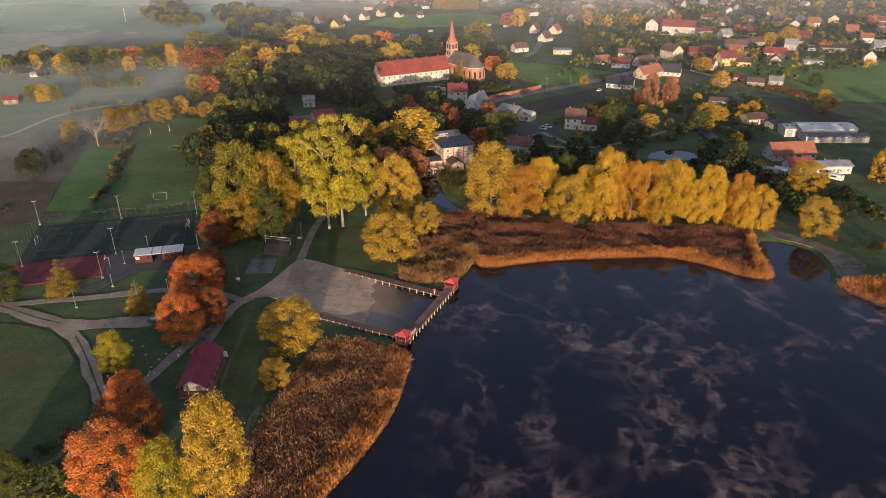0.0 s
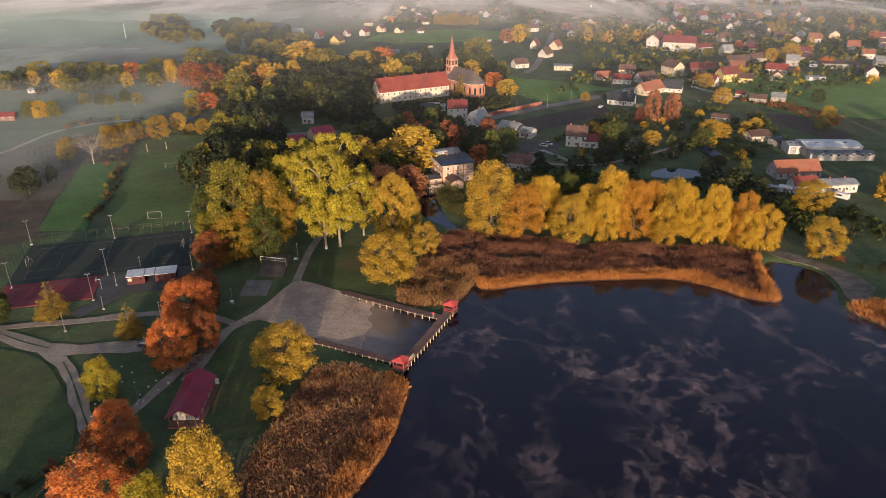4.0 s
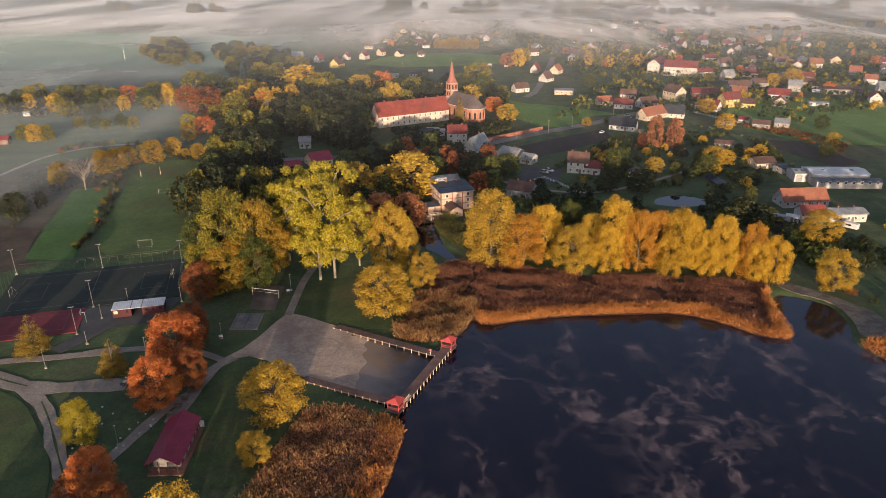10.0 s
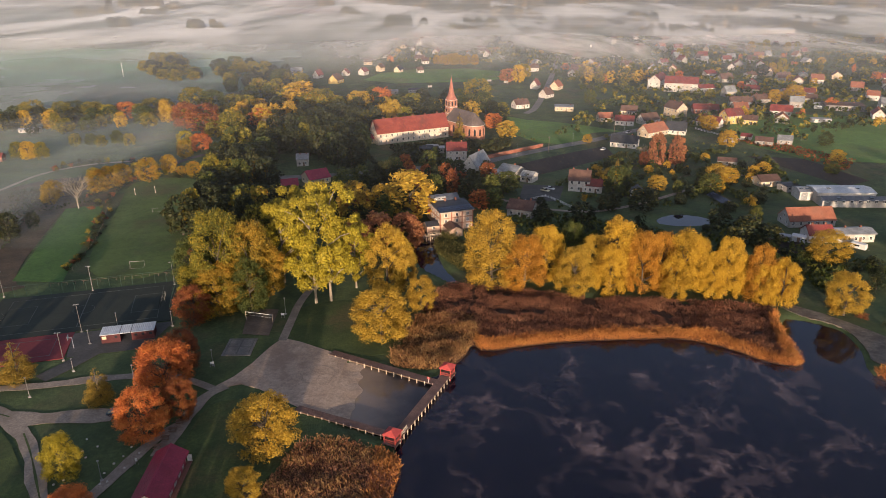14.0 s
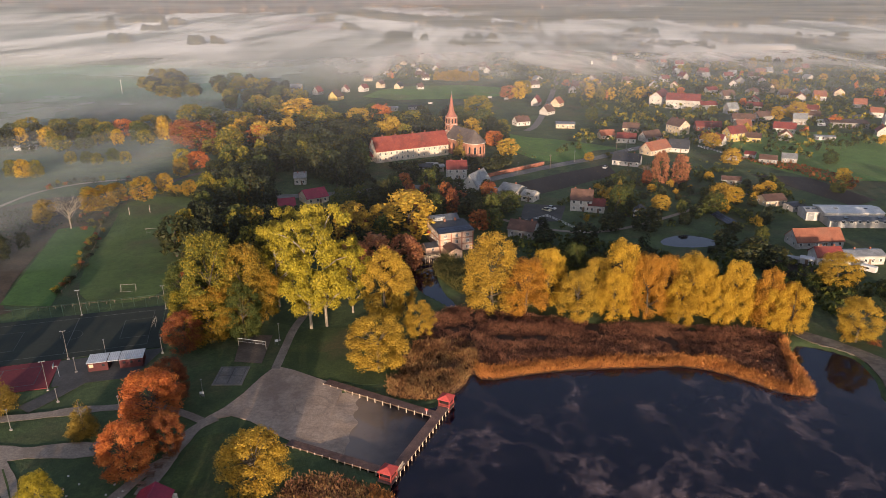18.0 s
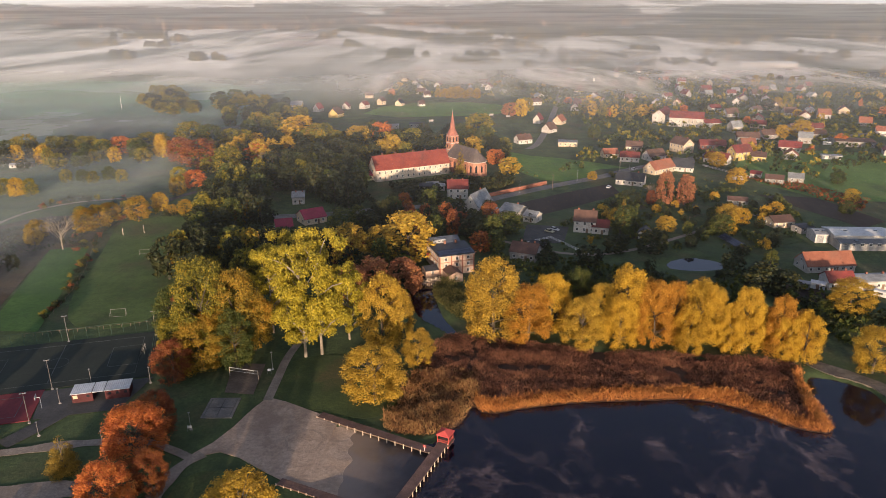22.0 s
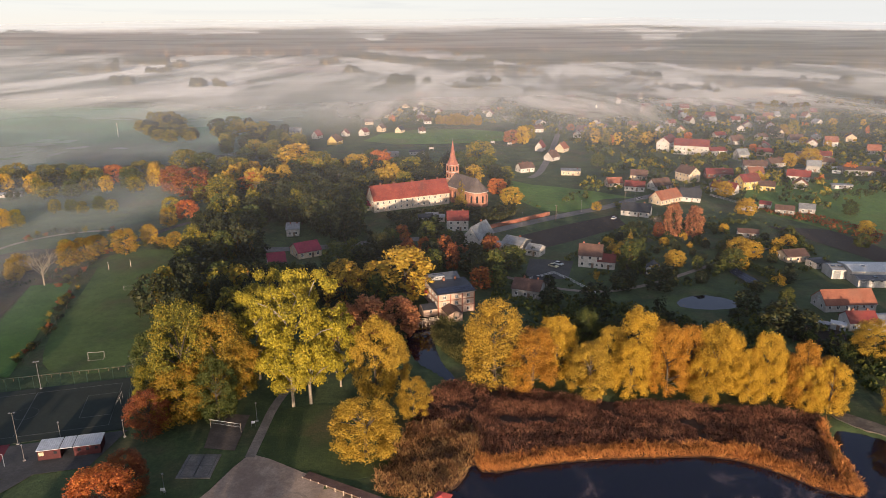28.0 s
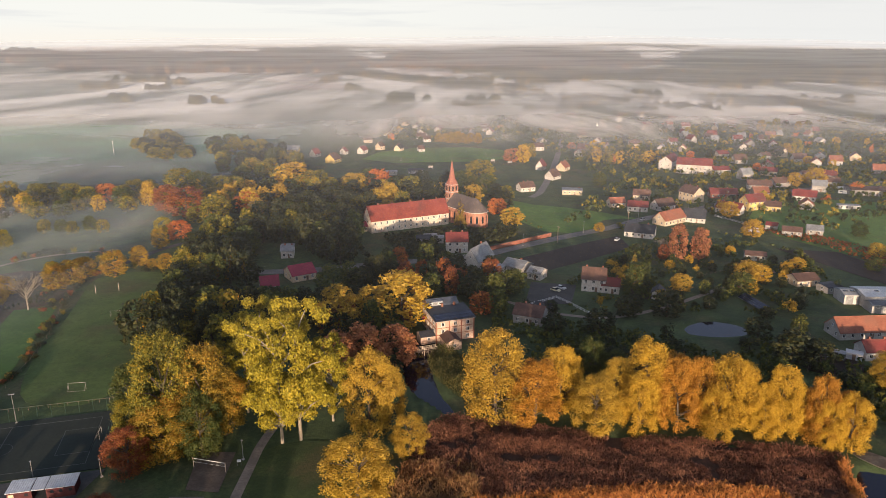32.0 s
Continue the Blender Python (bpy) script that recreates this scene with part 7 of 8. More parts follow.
for k, (x, y) in enumerate(pts):
    plant("poplar", ("olive", "green", "willow")[k % 3], x, y, rng.uniform(12, 16), rng.uniform(4, 6), "tall tree of the avenue beside the school", "school avenue", fine=False, name="avenue_tree")
pts, rng = scatter([(-35, 758), (5, 758), (5, 772), (-35, 772)], 12, 53, 5.0)
for k, (x, y) in enumerate(pts):
    plant("round", "amber", x, y, rng.uniform(10, 13), rng.uniform(4, 5), "golden tree behind the sports ground", "sports ground trees", fine=False, name="avenue_tree")
pts, rng = scatter([(50, 430), (140, 430), (300, 480), (430, 700), (480, 1050), (-120, 1050), (-100, 770), (60, 760), (90, 560)], 190, 54, 11.0, [(75, 470, 30), (40, 480, 30), (165, 610, 26)])
for k, (x, y) in enumerate(pts):
    plant("bush" if k % 3 else "round", ("green", "dark", "olive", "orange", "dark", "willow", "green")[k % 7], x, y, rng.uniform(4, 10), rng.uniform(2.5, 5), "small tree in a village garden", "village trees", fine=False, name="garden_tree")
for seed, line, n in ((61, [(-137, 236), (-141, 258), (-148, 280), (-159, 307), (-167, 340)], 46), (62, [(-96, 240), (-104, 262), (-112, 290), (-122, 330)], 30), (63, [(108, 216), (120, 200), (135, 205), (150, 190)], 14), (64, [(-92, 88), (-86, 98), (-84, 108)], 10), (65, [(160, 432), (176, 404), (190, 372)], 16)):
    rng = np.random.default_rng(seed)
    for k in range(n):
        t = rng.uniform(0, len(line) - 1.001)
        a, b = Vector(line[int(t)]), Vector(line[int(t) + 1])
        q = a.lerp(b, t % 1) + Vector(rng.normal(0, 1.2, 2))
        plant("bush", ("dark", "red", "olive", "dark")[k % 4], q.x, q.y, rng.uniform(1.2, 3.2), rng.uniform(1.0, 2.0), "low shrub of the field hedge", "hedgerow shrubs", fine=False, name="shrub")


for k, (x, y, h, r, c) in enumerate(((-243, 381, 10, 4.6, "olive"), (-235.7, 379, 11, 5, "willow"), (-229.5, 381, 10, 4.4, "olive"), (-174.9, 262.8, 12, 5.2, "dark"), (-180.5, 265.2, 8, 4.0, "dark"), (-173, 275.9, 7.5, 3.0, "dark"), (-182.5, 305.4, 9.5, 4.2, "larch"), (-175.5, 331, 10, 4.4, "olive"), (-162, 345, 9, 4.2, "olive"), (-150, 356, 10, 4.6, "willow"), (-226.6, 409.7, 8.5, 4.0, "olive"), (-218, 411, 8, 4.0, "green"), (-211, 409, 7.5, 3.8, "olive"), (-204.5, 415, 9, 4.2, "green"), (-196, 412, 8, 4.0, "olive"))):
    plant("round", c, x, y, h, r, "tree standing in the misty western meadow", "meadow trees", fine=True, name="alder_tree")
for seed, line, n in ((71, [(-209.5, 357), (-206, 374), (-183, 375), (-168, 370)], 22), (72, [(-160, 300), (-172, 320), (-168, 338), (-150, 348), (-132, 352)], 26)):
    rng = np.random.default_rng(seed)
    for k in range(n):
        t = rng.uniform(0, len(line) - 1.001)
        q = Vector(line[int(t)]).lerp(Vector(line[int(t) + 1]), t % 1) + Vector(rng.normal(0, 1.6, 2))
        plant("bush", ("dark", "olive", "dark", "red")[k % 4], q.x, q.y, rng.uniform(1.6, 4.2), rng.uniform(1.2, 2.4), "low shrub of the meadow hedge", "hedgerow shrubs", fine=False, name="shrub")
house(-252.8, 377.1, 10, 8, 5, 2.6, 1.6, BRICK, RED_ROOF, False, "in the misty western meadow")
house(-275.0, 446.5, 16, 15, 4, 2.2, 0.8, WHITE_WALL, GREY_ROOF, False, "at the meadow edge")


# bare pale tree beside the pitch and another in the churchyard
def bare_tree(x, y, h, label):
    t = new("bare_tree")
    rng = np.random.default_rng(int(abs(x)))
    bm = bmesh.new()
    rod(bm, (0, 0, -0.3), (0, 0, h * 0.5), 0.3, 0.2, 6)
    part("trunk", bm, PALE_BARK, t)
    for k in range(16):
        a, z0 = rng.uniform(0, math.tau), h * rng.uniform(0.22, 0.5)
        p = Vector((0, 0, z0))
        q = p + Vector((math.cos(a), math.sin(a), 1.3)) * h * rng.uniform(0.12, 0.22)
        bm = bmesh.new()
        rod(bm, p, q, 0.12, 0.06, 5)
        for _ in range(5):
            e = q + Vector((math.cos(a) + rng.normal(0, 0.7), math.sin(a) + rng.normal(0, 0.7), rng.uniform(0.6, 1.6))) * h * 0.13
            rod(bm, q, e, 0.06, 0.02, 4)
            for _ in range(3):
                rod(bm, p.lerp(e, 0.85), e + Vector(rng.normal(0, 0.6, 3)), 0.03, 0.015, 3)
        part("branch", bm, PALE_BARK, t)
    t.location = (x, y, GROUND)
    return tagged(t, label, "tree", "bare trees")


bare_tree(-167.7, 300.6, 16.4, "bare pale birch beside the playing field")
bare_tree(-117.5, 432, 17, "bare pale tree among the churchyard trees")
bare_tree(92.0, 384.5, 10, "half bare tree beside the orange chestnuts")


# far woods and strips of trees
def far_crowns(rng, x, y, z, h):
    """Small uneven crowns of five sides, narrowing to the top."""
    n, sides = len(x), 5
    a = np.arange(sides) * math.tau / sides + rng.uniform(0, math.tau, (n, 1))
    rows = []
    for level, wide in ((0.06, 0.24), (0.46, 0.39), (0.84, 0.27)):
        r = h[:, None] * wide * rng.uniform(0.7, 1.25, (n, sides))
        rows.append(np.stack([x[:, None] + np.cos(a) * r, y[:, None] + np.sin(a) * r, z[:, None] + h[:, None] * level * rng.uniform(0.85, 1.15, (n, sides))], 2))
    tip = np.stack([x + h * rng.normal(0, 0.06, n), y, z + h], 1)[:, None, :]
    verts = np.concatenate(rows + [tip], 1)
    faces = []
    for k in range(sides):
        m = (k + 1) % sides
        for lo in (0, sides):
            faces += [(lo + k, lo + m, lo + sides + m), (lo + k, lo + sides + m, lo + sides + k)]
        faces.append((2 * sides + k, 2 * sides + m, 3 * sides))
    f = (np.arange(n) * (3 * sides + 1))[:, None, None] + np.array(faces)[None]
    return verts.reshape(-1, 3), f.reshape(-1, 3)


def woods(name, area, count, keep, height, colour, label, seed):
    rng = np.random.default_rng(seed)
    x0, y0, x1, y1 = area
    x, y = rng.uniform(x0, x1, count), rng.uniform(y0, y1, count)
    k = keep(x, y)
    x, y = x[k], y[k]
    n, per = len(x), 7
    h = height * rng.uniform(0.7, 1.25, n)
    up = np.clip((y - 1800) / 3000, 0, 1)
    z = GROUND + 86 * up * up * (0.94 + 0.06 * np.sin(x * 0.0021) + 0.03 * np.sin(x * 0.0067 + 1))
    if name == "far_wood":
        v, f = far_crowns(rng, x, y, z - 0.5, h)
        return tagged(new(name, from_arrays(name, v, f, LEAF[colour])), label, "wood", kind="stuff")
    d = rng.normal(0, 1, (n, per, 3))
    d /= np.linalg.norm(d, axis=2, keepdims=True)
    d[:, :, 2] = np.abs(d[:, :, 2])
    r = h[:, None] * 0.34
    pos = np.stack([x[:, None] + d[:, :, 0] * r, y[:, None] + d[:, :, 1] * r, z[:, None] + h[:, None] * 0.5 + d[:, :, 2] * h[:, None] * 0.48], 2)
    v, f = leaf_quads(rng, pos.reshape(-1, 3), d.reshape(-1, 3), height * 0.30)
    return tagged(new(name, from_arrays(name, v, f, LEAF[colour])), label, "wood", kind="stuff")


def patchy(scale, level, seed, sx=1.0):
    def keep(x, y):
        return np.array([noise.noise((a * scale * sx, b * scale * 0.6, seed)) > level for a, b in zip(x, y)])
    return keep


def wedge(inner):
    def keep(x, y):
        return (x > -0.92 * y) & (x < 0.62 * y) & inner(x, y)
    return keep


def near_lines(lines, reach):
    def keep(x, y):
        best = np.full(x.shape, 1e9)
        for a, b, c, d in lines:
            t = np.clip(((x - a) * (c - a) + (y - b) * (d - b)) / max(1.0, (c - a) ** 2 + (d - b) ** 2), 0, 1)
            best = np.minimum(best, np.hypot(x - a - t * (c - a), y - b - t * (d - b)))
        return best < reach
    return keep


def filling(poly, level=-9.0, seed=1):
    rough_edge = patchy(0.011, level, seed)

    def keep(x, y):
        shift = np.array([noise.noise((a * 0.004, b * 0.004, seed + 2.5)) + 0.5 * noise.noise((a * 0.013, b * 0.009, seed + 7.5)) for a, b in zip(x, y)])
        return inside(poly, x + 170 * shift, y + 60 * shift) & rough_edge(x, y)
    return keep


woods("far_wood", (-3000, 2180, -380, 3720), 6797, filling([(-3000, 3050), (-1916, 2960), (-1176, 2320), (-907, 2190), (-664, 2225), (-410, 2235), (-420, 2900), (-681, 3700), (-1500, 3590), (-2900, 3500)], -0.32), 27, "far_russet", "distant russet and brown forest under haze", 71)
woods("far_wood", (-1900, 2300, -380, 3600), 2798, filling([(-1800, 2980), (-1100, 2420), (-430, 2420), (-440, 3000), (-700, 3600)], -0.1, 8), 28, "far_dark", "dark spruce stands inside the distant forest", 72)
woods("far_wood", (-420, 2420, 760, 3740), 4398, filling([(-300, 2640), (19, 2450), (475, 2430), (750, 3720), (-400, 3700)], -0.25, 4), 26, "far_russet", "russet edge of the distant forest", 78)
woods("far_wood", (-420, 2600, 760, 3740), 2399, filling([(-330, 2850), (60, 2700), (520, 2700), (750, 3720), (-400, 3700)], -0.1, 5), 27, "far_dark", "distant dark forest under haze", 79)
woods("far_wood", (-60, 1730, 480, 2430), 2078, filling([(-26, 1800), (145, 1745), (342, 1750), (470, 2300), (200, 2420), (-30, 2250)], -0.12, 6), 19, "far_olive", "autumn wood rising from the mist", 73)
woods("far_wood", (340, 1490, 900, 2390), 2399, filling([(357, 1545), (557, 1500), (880, 2370), (560, 2360), (430, 1900)], -0.15, 7), 20, "far_olive", "olive and russet wood beyond the fog", 77)
woods("far_wood", (420, 1700, 900, 2390), 999, filling([(440, 1720), (620, 1700), (880, 2370), (560, 2360)], -0.1, 9), 21, "far_dark", "dark wood beyond the fog", 80)
woods("far_wood", (640, 1720, 1340, 2460), 2399, filling([(656, 1775), (931, 1735), (1300, 1900), (1330, 2440), (911, 2430)], -0.12, 10), 19, "far_olive", "mixed autumn wood on the eastern plain", 90)
woods("far_wood", (600, 2280, 2120, 3900), 5997, filling([(621, 2320), (1324, 2460), (1900, 2900), (2110, 3880), (1165, 3880)], -0.1, 11), 27, "far_dark", "distant dark forest rising to the east", 91)
woods("far_wood", (-2600, 3750, 2700, 4250), 2078, wedge(patchy(0.0016, 0.12, 14)), 20, "far_dark", "strips of forest on the horizon", 92)
woods("far_wood", (-420, 1440, 80, 2190), 2598, near_lines([(-371, 2168, -276, 2024), (-276, 2024, -198, 1868), (-198, 1868, -133, 1774), (-133, 1774, -75, 1668), (-75, 1668, -11, 1576), (-11, 1576, 35, 1477)], 26), 20, "far_olive", "row of oaks beyond the misty fields", 74)
woods("far_wood", (-860, 1100, 900, 1870), 11995, near_lines([(-790, 1491, -735, 1491), (-839, 1743, -700, 1745), (-640, 1464, -600, 1464), (-668, 1643, -650, 1645), (-559, 1171, -552, 1171), (-420, 1138, -395, 1138), (-362, 1764, -345, 1837), (-240, 1481, -230, 1481), (-125, 1191, -85, 1191), (0, 1157, 40, 1157), (60, 1494, 125, 1420), (552, 1200, 575, 1200), (804, 1648, 870, 1613), (270, 1296, 310, 1263), (180, 1030, 200, 1030)], 13), 19, "far_olive", "scattered trees rising from the fog", 75)
woods("far_wood", (-110, 1060, 560, 1330), 665, patchy(0.010, 0.10, 19), 13, "far_olive", "golden trees on the far side of the village", 76)
rng = np.random.default_rng(70)
for k, (x, y) in enumerate(((300, 866), (311, 872), (322, 868), (333, 874), (346, 886), (358, 890), (370, 884), (383, 889), (416, 924), (428, 932), (440, 928), (482, 974), (496, 978), (510, 972), (524, 977), (226, 816), (234, 820), (268, 690), (279, 697), (291, 704), (279, 860))):
    plant("round", ("olive", "dark", "amber", "olive")[k % 4], x, y, rng.uniform(11, 16), rng.uniform(5, 7), "tree half sunk in the mist behind the village", "misty village trees", fine=False, name="grove_tree")

GARDEN = [(14, 296), (40, 306), (66, 310), (74, 302), (112, 306), (150, 336), (160, 390), (110, 420), (82, 398), (50, 352), (16, 350)]
SHORE_SCRUB = [(10, 238), (84, 232), (112, 222), (150, 222), (130, 262), (100, 282), (68, 284), (30, 296), (8, 300)]
ABBEY_GARDEN = [(-50, 370), (-5, 378), (24, 412), (24, 430), (6, 420), (-14, 428), (-44, 408), (-62, 400)]
VILLAGE = [(50, 440), (110, 470), (180, 420), (330, 520), (480, 900), (480, 1060), (-110, 1060), (-100, 780), (60, 770), (100, 560)]


def within(poly, level, seed):
    near = [(row[0], row[1]) for row in HOUSES_NEAR + HOUSES_STREET + HOUSES_BACK + HOUSES_EDGE]

    def keep(x, y):
        k = inside(poly, x, y) & patchy(0.05, level, seed)(x, y)
        for a, b in near:
            k &= np.hypot(x - a, y - b) > 8.5
        for a, b, r in CLEAR:
            k &= np.hypot(x - a, y - b) > r * 0.8
        return k
    return keep


woods("undergrowth", (10, 290, 162, 425), 5000, within(GARDEN, 0.0, 31), 2.4, "green", "tangle of dark garden shrubs", 81)
woods("undergrowth", (10, 290, 162, 425), 1500, within(GARDEN, 0.05, 33), 2.0, "green", "green garden bushes and vegetables", 82)
woods("undergrowth", (5, 220, 152, 302), 2600, within(SHORE_SCRUB, -0.1, 35), 2.6, "green", "dark scrub behind the willows", 83)
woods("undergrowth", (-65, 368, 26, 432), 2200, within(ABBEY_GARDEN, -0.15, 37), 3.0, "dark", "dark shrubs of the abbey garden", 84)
woods("undergrowth", (-120, 420, 490, 1060), 15000, within(VILLAGE, -0.05, 39), 3.4, "green", "garden greenery between the village houses", 85)
woods("undergrowth", (-120, 420, 490, 1060), 6000, within(VILLAGE, 0.10, 41), 4.2, "olive", "yellowing garden greenery in the village", 86)

woods("scrub", (150, 360, 205, 440), 1500, lambda x, y: inside([(152, 438), (176, 400), (187, 366), (203, 388), (181, 424)], x, y), 1.3, "red", "russet rough scrub along the ditch", 87)
woods("scrub", (-210, 225, -150, 330), 2200, lambda x, y: inside([(-160, 220), (-168, 250), (-186, 294), (-165, 302), (-170, 330), (-210, 325), (-205, 225)], x, y) & patchy(0.06, 0.0, 45)(x, y), 1.0, "dark", "rough brown scrub beside the crop strip", 88)

woods("hedge", (-20, 360, 180, 520), 2600, lambda x, y: np.min([np.hypot(x - a - (b2 - a) * np.clip(((x - a) * (b2 - a) + (y - c) * (d2 - c)) / ((b2 - a) ** 2 + (d2 - c) ** 2), 0, 1), y - c - (d2 - c) * np.clip(((x - a) * (b2 - a) + (y - c) * (d2 - c)) / ((b2 - a) ** 2 + (d2 - c) ** 2), 0, 1)) for a, c, b2, d2 in ((80, 428, 108, 456), (112, 462, 142, 478), (60, 330, 96, 352), (96, 352, 140, 372), (150, 400, 120, 440), (40, 425, 24, 460))], axis=0) < 1.3, 1.8, "green", "low garden hedge along the plots", 89)

# ---- mist ----


def mist(name, xs, ys, lift, opacity, label, scale, stretch, edges, masks, seed, wave=1.0, tint=(0.92, 0.91, 0.90), tilt=-0.34, broad=None):
    """A thin veil of ground mist: scattering white droplets, torn by noise, denser where the masks say."""
    m, nt, nodes, links, p = tree_of(name)
    geo = nodes.new("ShaderNodeNewGeometry")
    sep = nodes.new("ShaderNodeSeparateXYZ")
    links.new(geo.outputs["Position"], sep.inputs[0])
    mp = nodes.new("ShaderNodeMapping")
    mp.inputs["Scale"].default_value = stretch
    mp.inputs["Location"].default_value = (seed * 3.7, seed * 1.3, seed)
    links.new(geo.outputs["Position"], mp.inputs["Vector"])
    thread = name == "mist_lake"
    n1 = nodes.new("ShaderNodeTexNoise")
    n1.inputs["Scale"].default_value, n1.inputs["Detail"].default_value, n1.inputs["Roughness"].default_value, n1.inputs["Distortion"].default_value = scale, 8, 0.68 if scale > 0.05 else 0.6, 0.45 if scale > 0.05 else 0.5
    links.new(mp.outputs[0], n1.inputs["Vector"])
    f = span(nt, n1.outputs["Fac"], *edges)
    if thread:
        n2 = nodes.new("ShaderNodeTexNoise")
        n2.inputs["Scale"].default_value, n2.inputs["Detail"].default_value, n2.inputs["Roughness"].default_value, n2.inputs["Distortion"].default_value = 0.05, 12, 0.64, 0.25
        links.new(mp.outputs[0], n2.inputs["Vector"])
        off = math_node(nt, "ABSOLUTE", math_node(nt, "SUBTRACT", n2.outputs["Fac"], 0.5), 0.0)
        vein = span(nt, off, 0.045, 0.0, 0.0, 1.0)
        f = math_node(nt, "ADD", math_node(nt, "MULTIPLY", vein, math_node(nt, "ADD", f, 0.22)), math_node(nt, "MULTIPLY", f, 0.10))
    if broad:
        f = math_node(nt, "MULTIPLY", f, span(nt, noise_node(nt, broad, 3, 0.55), 0.36, 0.64, 0.15, 1.0))
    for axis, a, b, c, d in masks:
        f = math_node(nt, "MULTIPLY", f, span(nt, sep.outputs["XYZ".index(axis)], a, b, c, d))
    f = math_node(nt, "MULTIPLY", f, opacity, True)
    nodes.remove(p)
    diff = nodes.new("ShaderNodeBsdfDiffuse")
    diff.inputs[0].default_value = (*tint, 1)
    lean = nodes.new("ShaderNodeCombineXYZ")
    for i, c in enumerate((0.03, tilt, 0.94)):
        lean.inputs[i].default_value = c
    links.new(lean.outputs[0], diff.inputs["Normal"])
    tl = nodes.new("ShaderNodeBsdfTranslucent")
    tl.inputs[0].default_value = (*tint, 1)
    both = nodes.new("ShaderNodeMixShader")
    both.inputs[0].default_value = 0.3
    links.new(diff.outputs[0], both.inputs[1])
    links.new(tl.outputs[0], both.inputs[2])
    clear = nodes.new("ShaderNodeBsdfTransparent")
    mx = nodes.new("ShaderNodeMixShader")
    links.new(f, mx.inputs[0])
    links.new(clear.outputs[0], mx.inputs[1])
    links.new(both.outputs[0], mx.inputs[2])
    links.new(mx.outputs[0], nodes["Material Output"].inputs[0])
    gx, gy = np.meshgrid(xs, ys)
    up = np.clip((gy - 1800) / 3000, 0, 1)
    gz = GROUND + lift + 86 * up * up * (0.94 + 0.06 * np.sin(gx * 0.0021) + 0.03 * np.sin(gx * 0.0067 + 1)) + wave * 0.05 * lift * np.sin(gx * 0.011 + seed) * np.cos(gy * 0.013 + seed)
    idx = np.arange(gx.size).reshape(gx.shape)
    q = np.stack([idx[:-1, :-1], idx[:-1, 1:], idx[1:, 1:], idx[1:, :-1]], -1).reshape(-1, 4)
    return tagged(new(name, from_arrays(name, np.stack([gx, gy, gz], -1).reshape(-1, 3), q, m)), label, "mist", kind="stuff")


far_x, far_y = np.linspace(-4800, 4800, 120), np.concatenate([np.linspace(130, 1800, 70), np.linspace(1860, 4860, 60)])
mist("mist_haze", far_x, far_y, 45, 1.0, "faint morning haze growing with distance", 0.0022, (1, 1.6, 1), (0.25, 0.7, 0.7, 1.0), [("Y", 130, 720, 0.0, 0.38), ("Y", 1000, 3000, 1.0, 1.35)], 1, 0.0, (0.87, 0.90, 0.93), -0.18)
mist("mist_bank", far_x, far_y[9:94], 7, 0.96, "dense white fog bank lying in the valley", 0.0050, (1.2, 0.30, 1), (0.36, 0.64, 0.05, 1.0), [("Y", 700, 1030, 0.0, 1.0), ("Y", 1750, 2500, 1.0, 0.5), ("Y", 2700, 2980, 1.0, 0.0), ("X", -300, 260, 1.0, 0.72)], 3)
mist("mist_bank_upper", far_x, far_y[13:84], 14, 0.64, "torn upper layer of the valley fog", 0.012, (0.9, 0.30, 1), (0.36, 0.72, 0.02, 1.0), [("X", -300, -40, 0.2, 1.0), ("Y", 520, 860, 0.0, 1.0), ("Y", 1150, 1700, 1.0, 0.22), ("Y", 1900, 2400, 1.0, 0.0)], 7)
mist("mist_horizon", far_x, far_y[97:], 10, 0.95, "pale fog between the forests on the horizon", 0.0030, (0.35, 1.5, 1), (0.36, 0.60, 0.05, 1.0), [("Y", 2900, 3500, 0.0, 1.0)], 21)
mist("mist_west", np.linspace(-1600, -120, 60), np.linspace(250, 1000, 40), 2.2, 0.48, "pale mist over the western meadows", 0.006, (1, 1.2, 1), (0.25, 0.72, 0.25, 0.80), [("X", -125, -215, 0.0, 1.0), ("Y", 1000, 860, 0.0, 1.0), ("Y", 330, 620, 0.40, 1.0)], 12, 1.0, (0.80, 0.93, 0.92), -0.12)
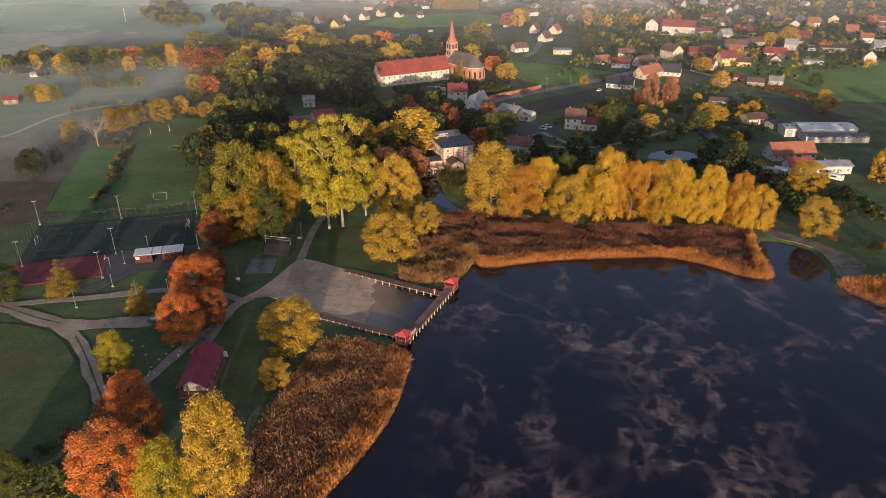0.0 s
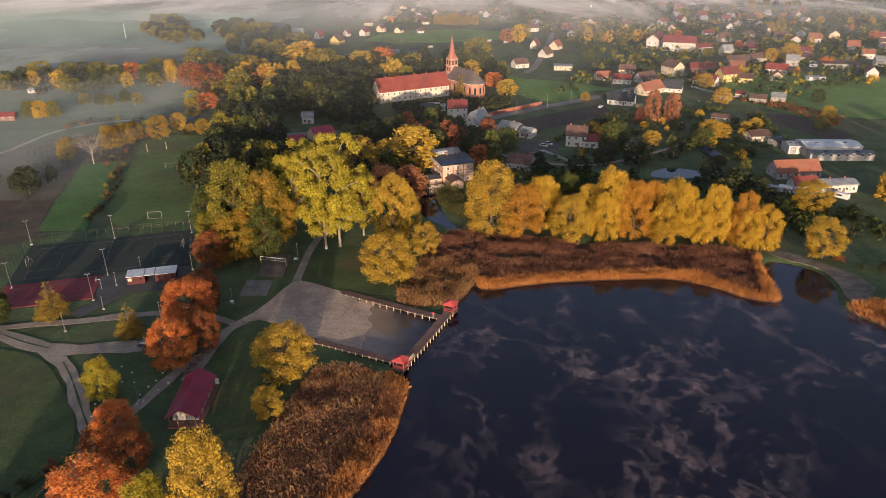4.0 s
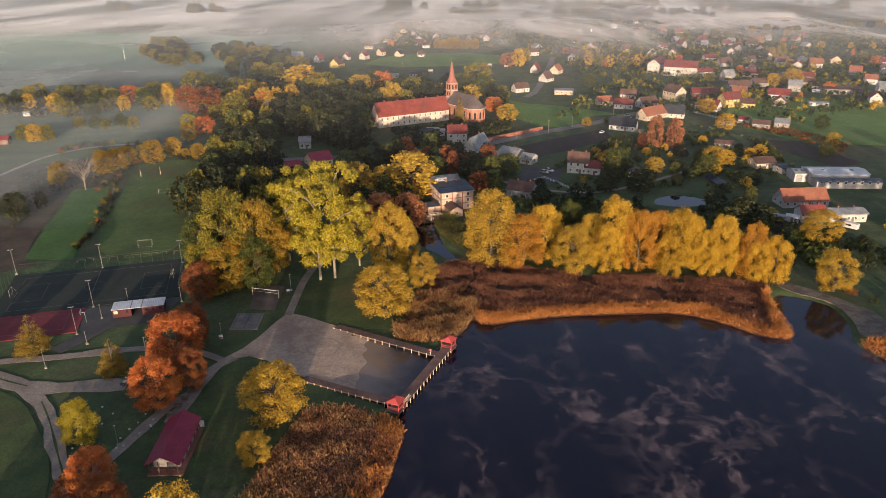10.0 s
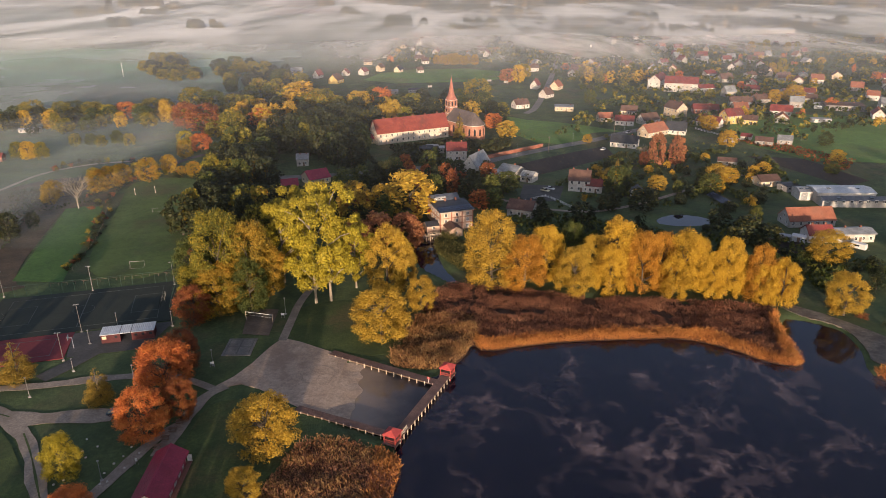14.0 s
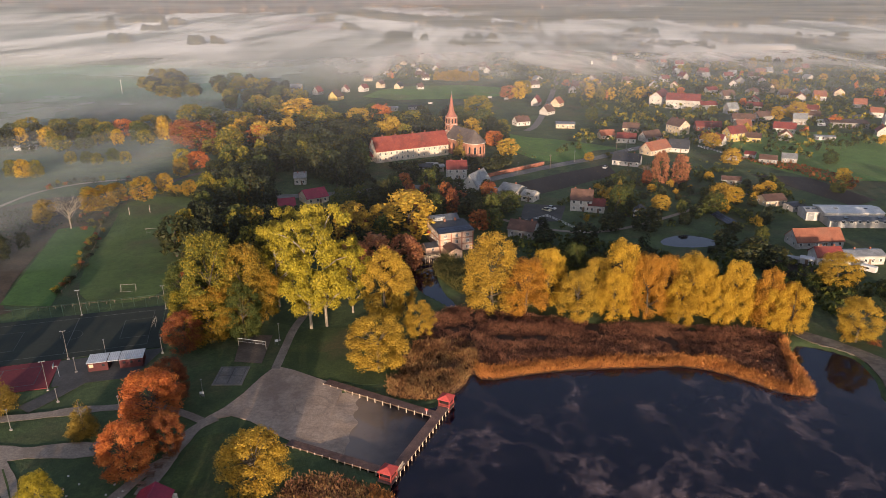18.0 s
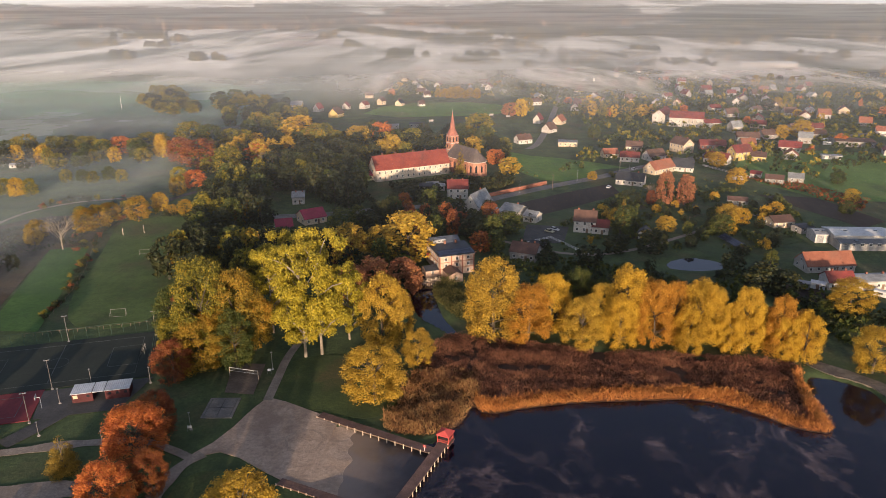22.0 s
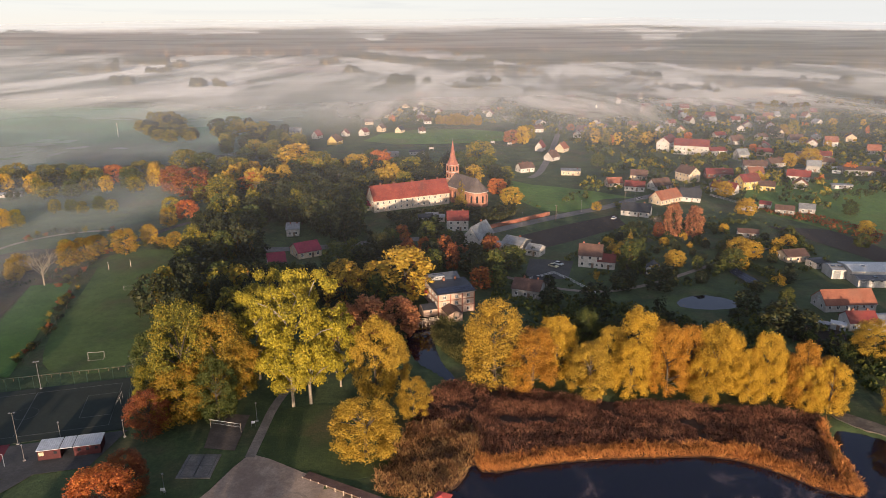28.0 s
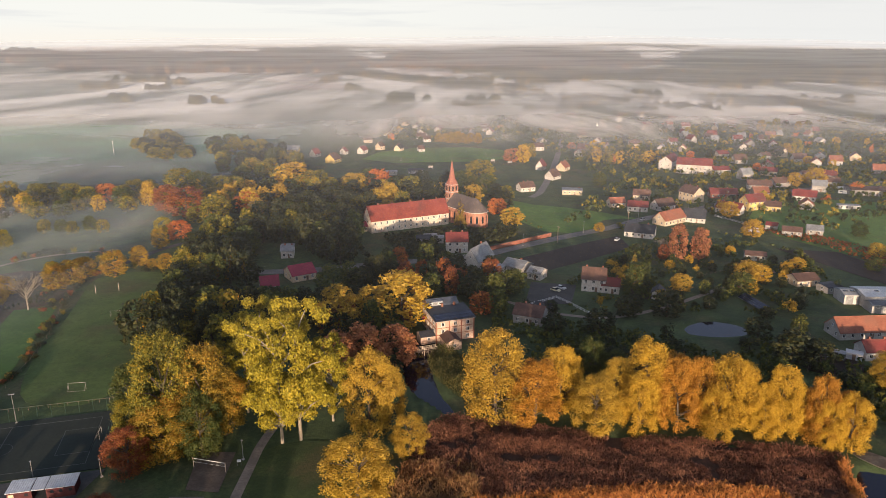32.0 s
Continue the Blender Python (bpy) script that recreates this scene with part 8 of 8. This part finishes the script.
mist("mist_meadow", np.linspace(-900, -118, 50), np.linspace(225, 640, 40), 8.5, 0.13, "drifting veil of mist over scrub and valley trees", 0.014, (1, 0.6, 1), (0.34, 0.70, 0.10, 1.0), [("X", -122, -190, 0.0, 1.0), ("Y", 640, 520, 0.0, 1.0), ("Y", 228, 300, 0.0, 1.0)], 17, 1.0, (0.90, 0.92, 0.90), -0.2)
mist("mist_lake", np.linspace(-30, 170, 30), np.linspace(60, 210, 30), 0.9, 0.14, "thin wisps of mist drifting over the lake", 0.16, (1, 0.8, 1), (0.45, 0.78, 0.0, 1.0), [("X", -14, 4, 0.15, 1.0), ("Y", 176, 192, 1.0, 0.0)], 5, 1.0, (0.96, 0.76, 0.82), -0.34, 0.03)


# bright hazy sky low over the horizon, far behind everything
def sky_backdrop():
    m, nt, nodes, links, p = tree_of("hazy_dawn_sky")
    geo = nodes.new("ShaderNodeNewGeometry")
    sep = nodes.new("ShaderNodeSeparateXYZ")
    links.new(geo.outputs["Position"], sep.inputs[0])
    cloud = noise_node(nt, 0.0022, 6, 0.55, (0.35, 0.35, 6.0))
    col = mixc(nt, span(nt, sep.outputs[2], 90, 240), (0.425, 0.385, 0.325), (0.412, 0.392, 0.345))
    k = math_node(nt, "MULTIPLY", span(nt, cloud, 0.47, 0.62), span(nt, sep.outputs[2], 120, 230, 0.0, 0.8))
    col = mixc(nt, span(nt, sep.outputs[0], -1500, 2200), col, (0.378, 0.360, 0.328))
    col = mixc(nt, k, col, (0.360, 0.345, 0.316))
    nodes.remove(p)
    em = nodes.new("ShaderNodeEmission")
    links.new(col, em.inputs[0])
    links.new(em.outputs[0], nodes["Material Output"].inputs[0])
    a = np.linspace(-0.85, 0.85, 60)
    x, y = 4920 * np.sin(a), 30 + 4920 * np.cos(a)
    v = np.concatenate([np.stack([x, y, np.full(60, z)], 1) for z in (-60.0, 520.0)])
    q = np.array([[i, i + 1, i + 61, i + 60] for i in range(59)])
    return tagged(new("backdrop", from_arrays("backdrop", v, q, m)), "pale cream dawn sky with faint cloud streaks", "sky", kind="structure")


sky_backdrop()
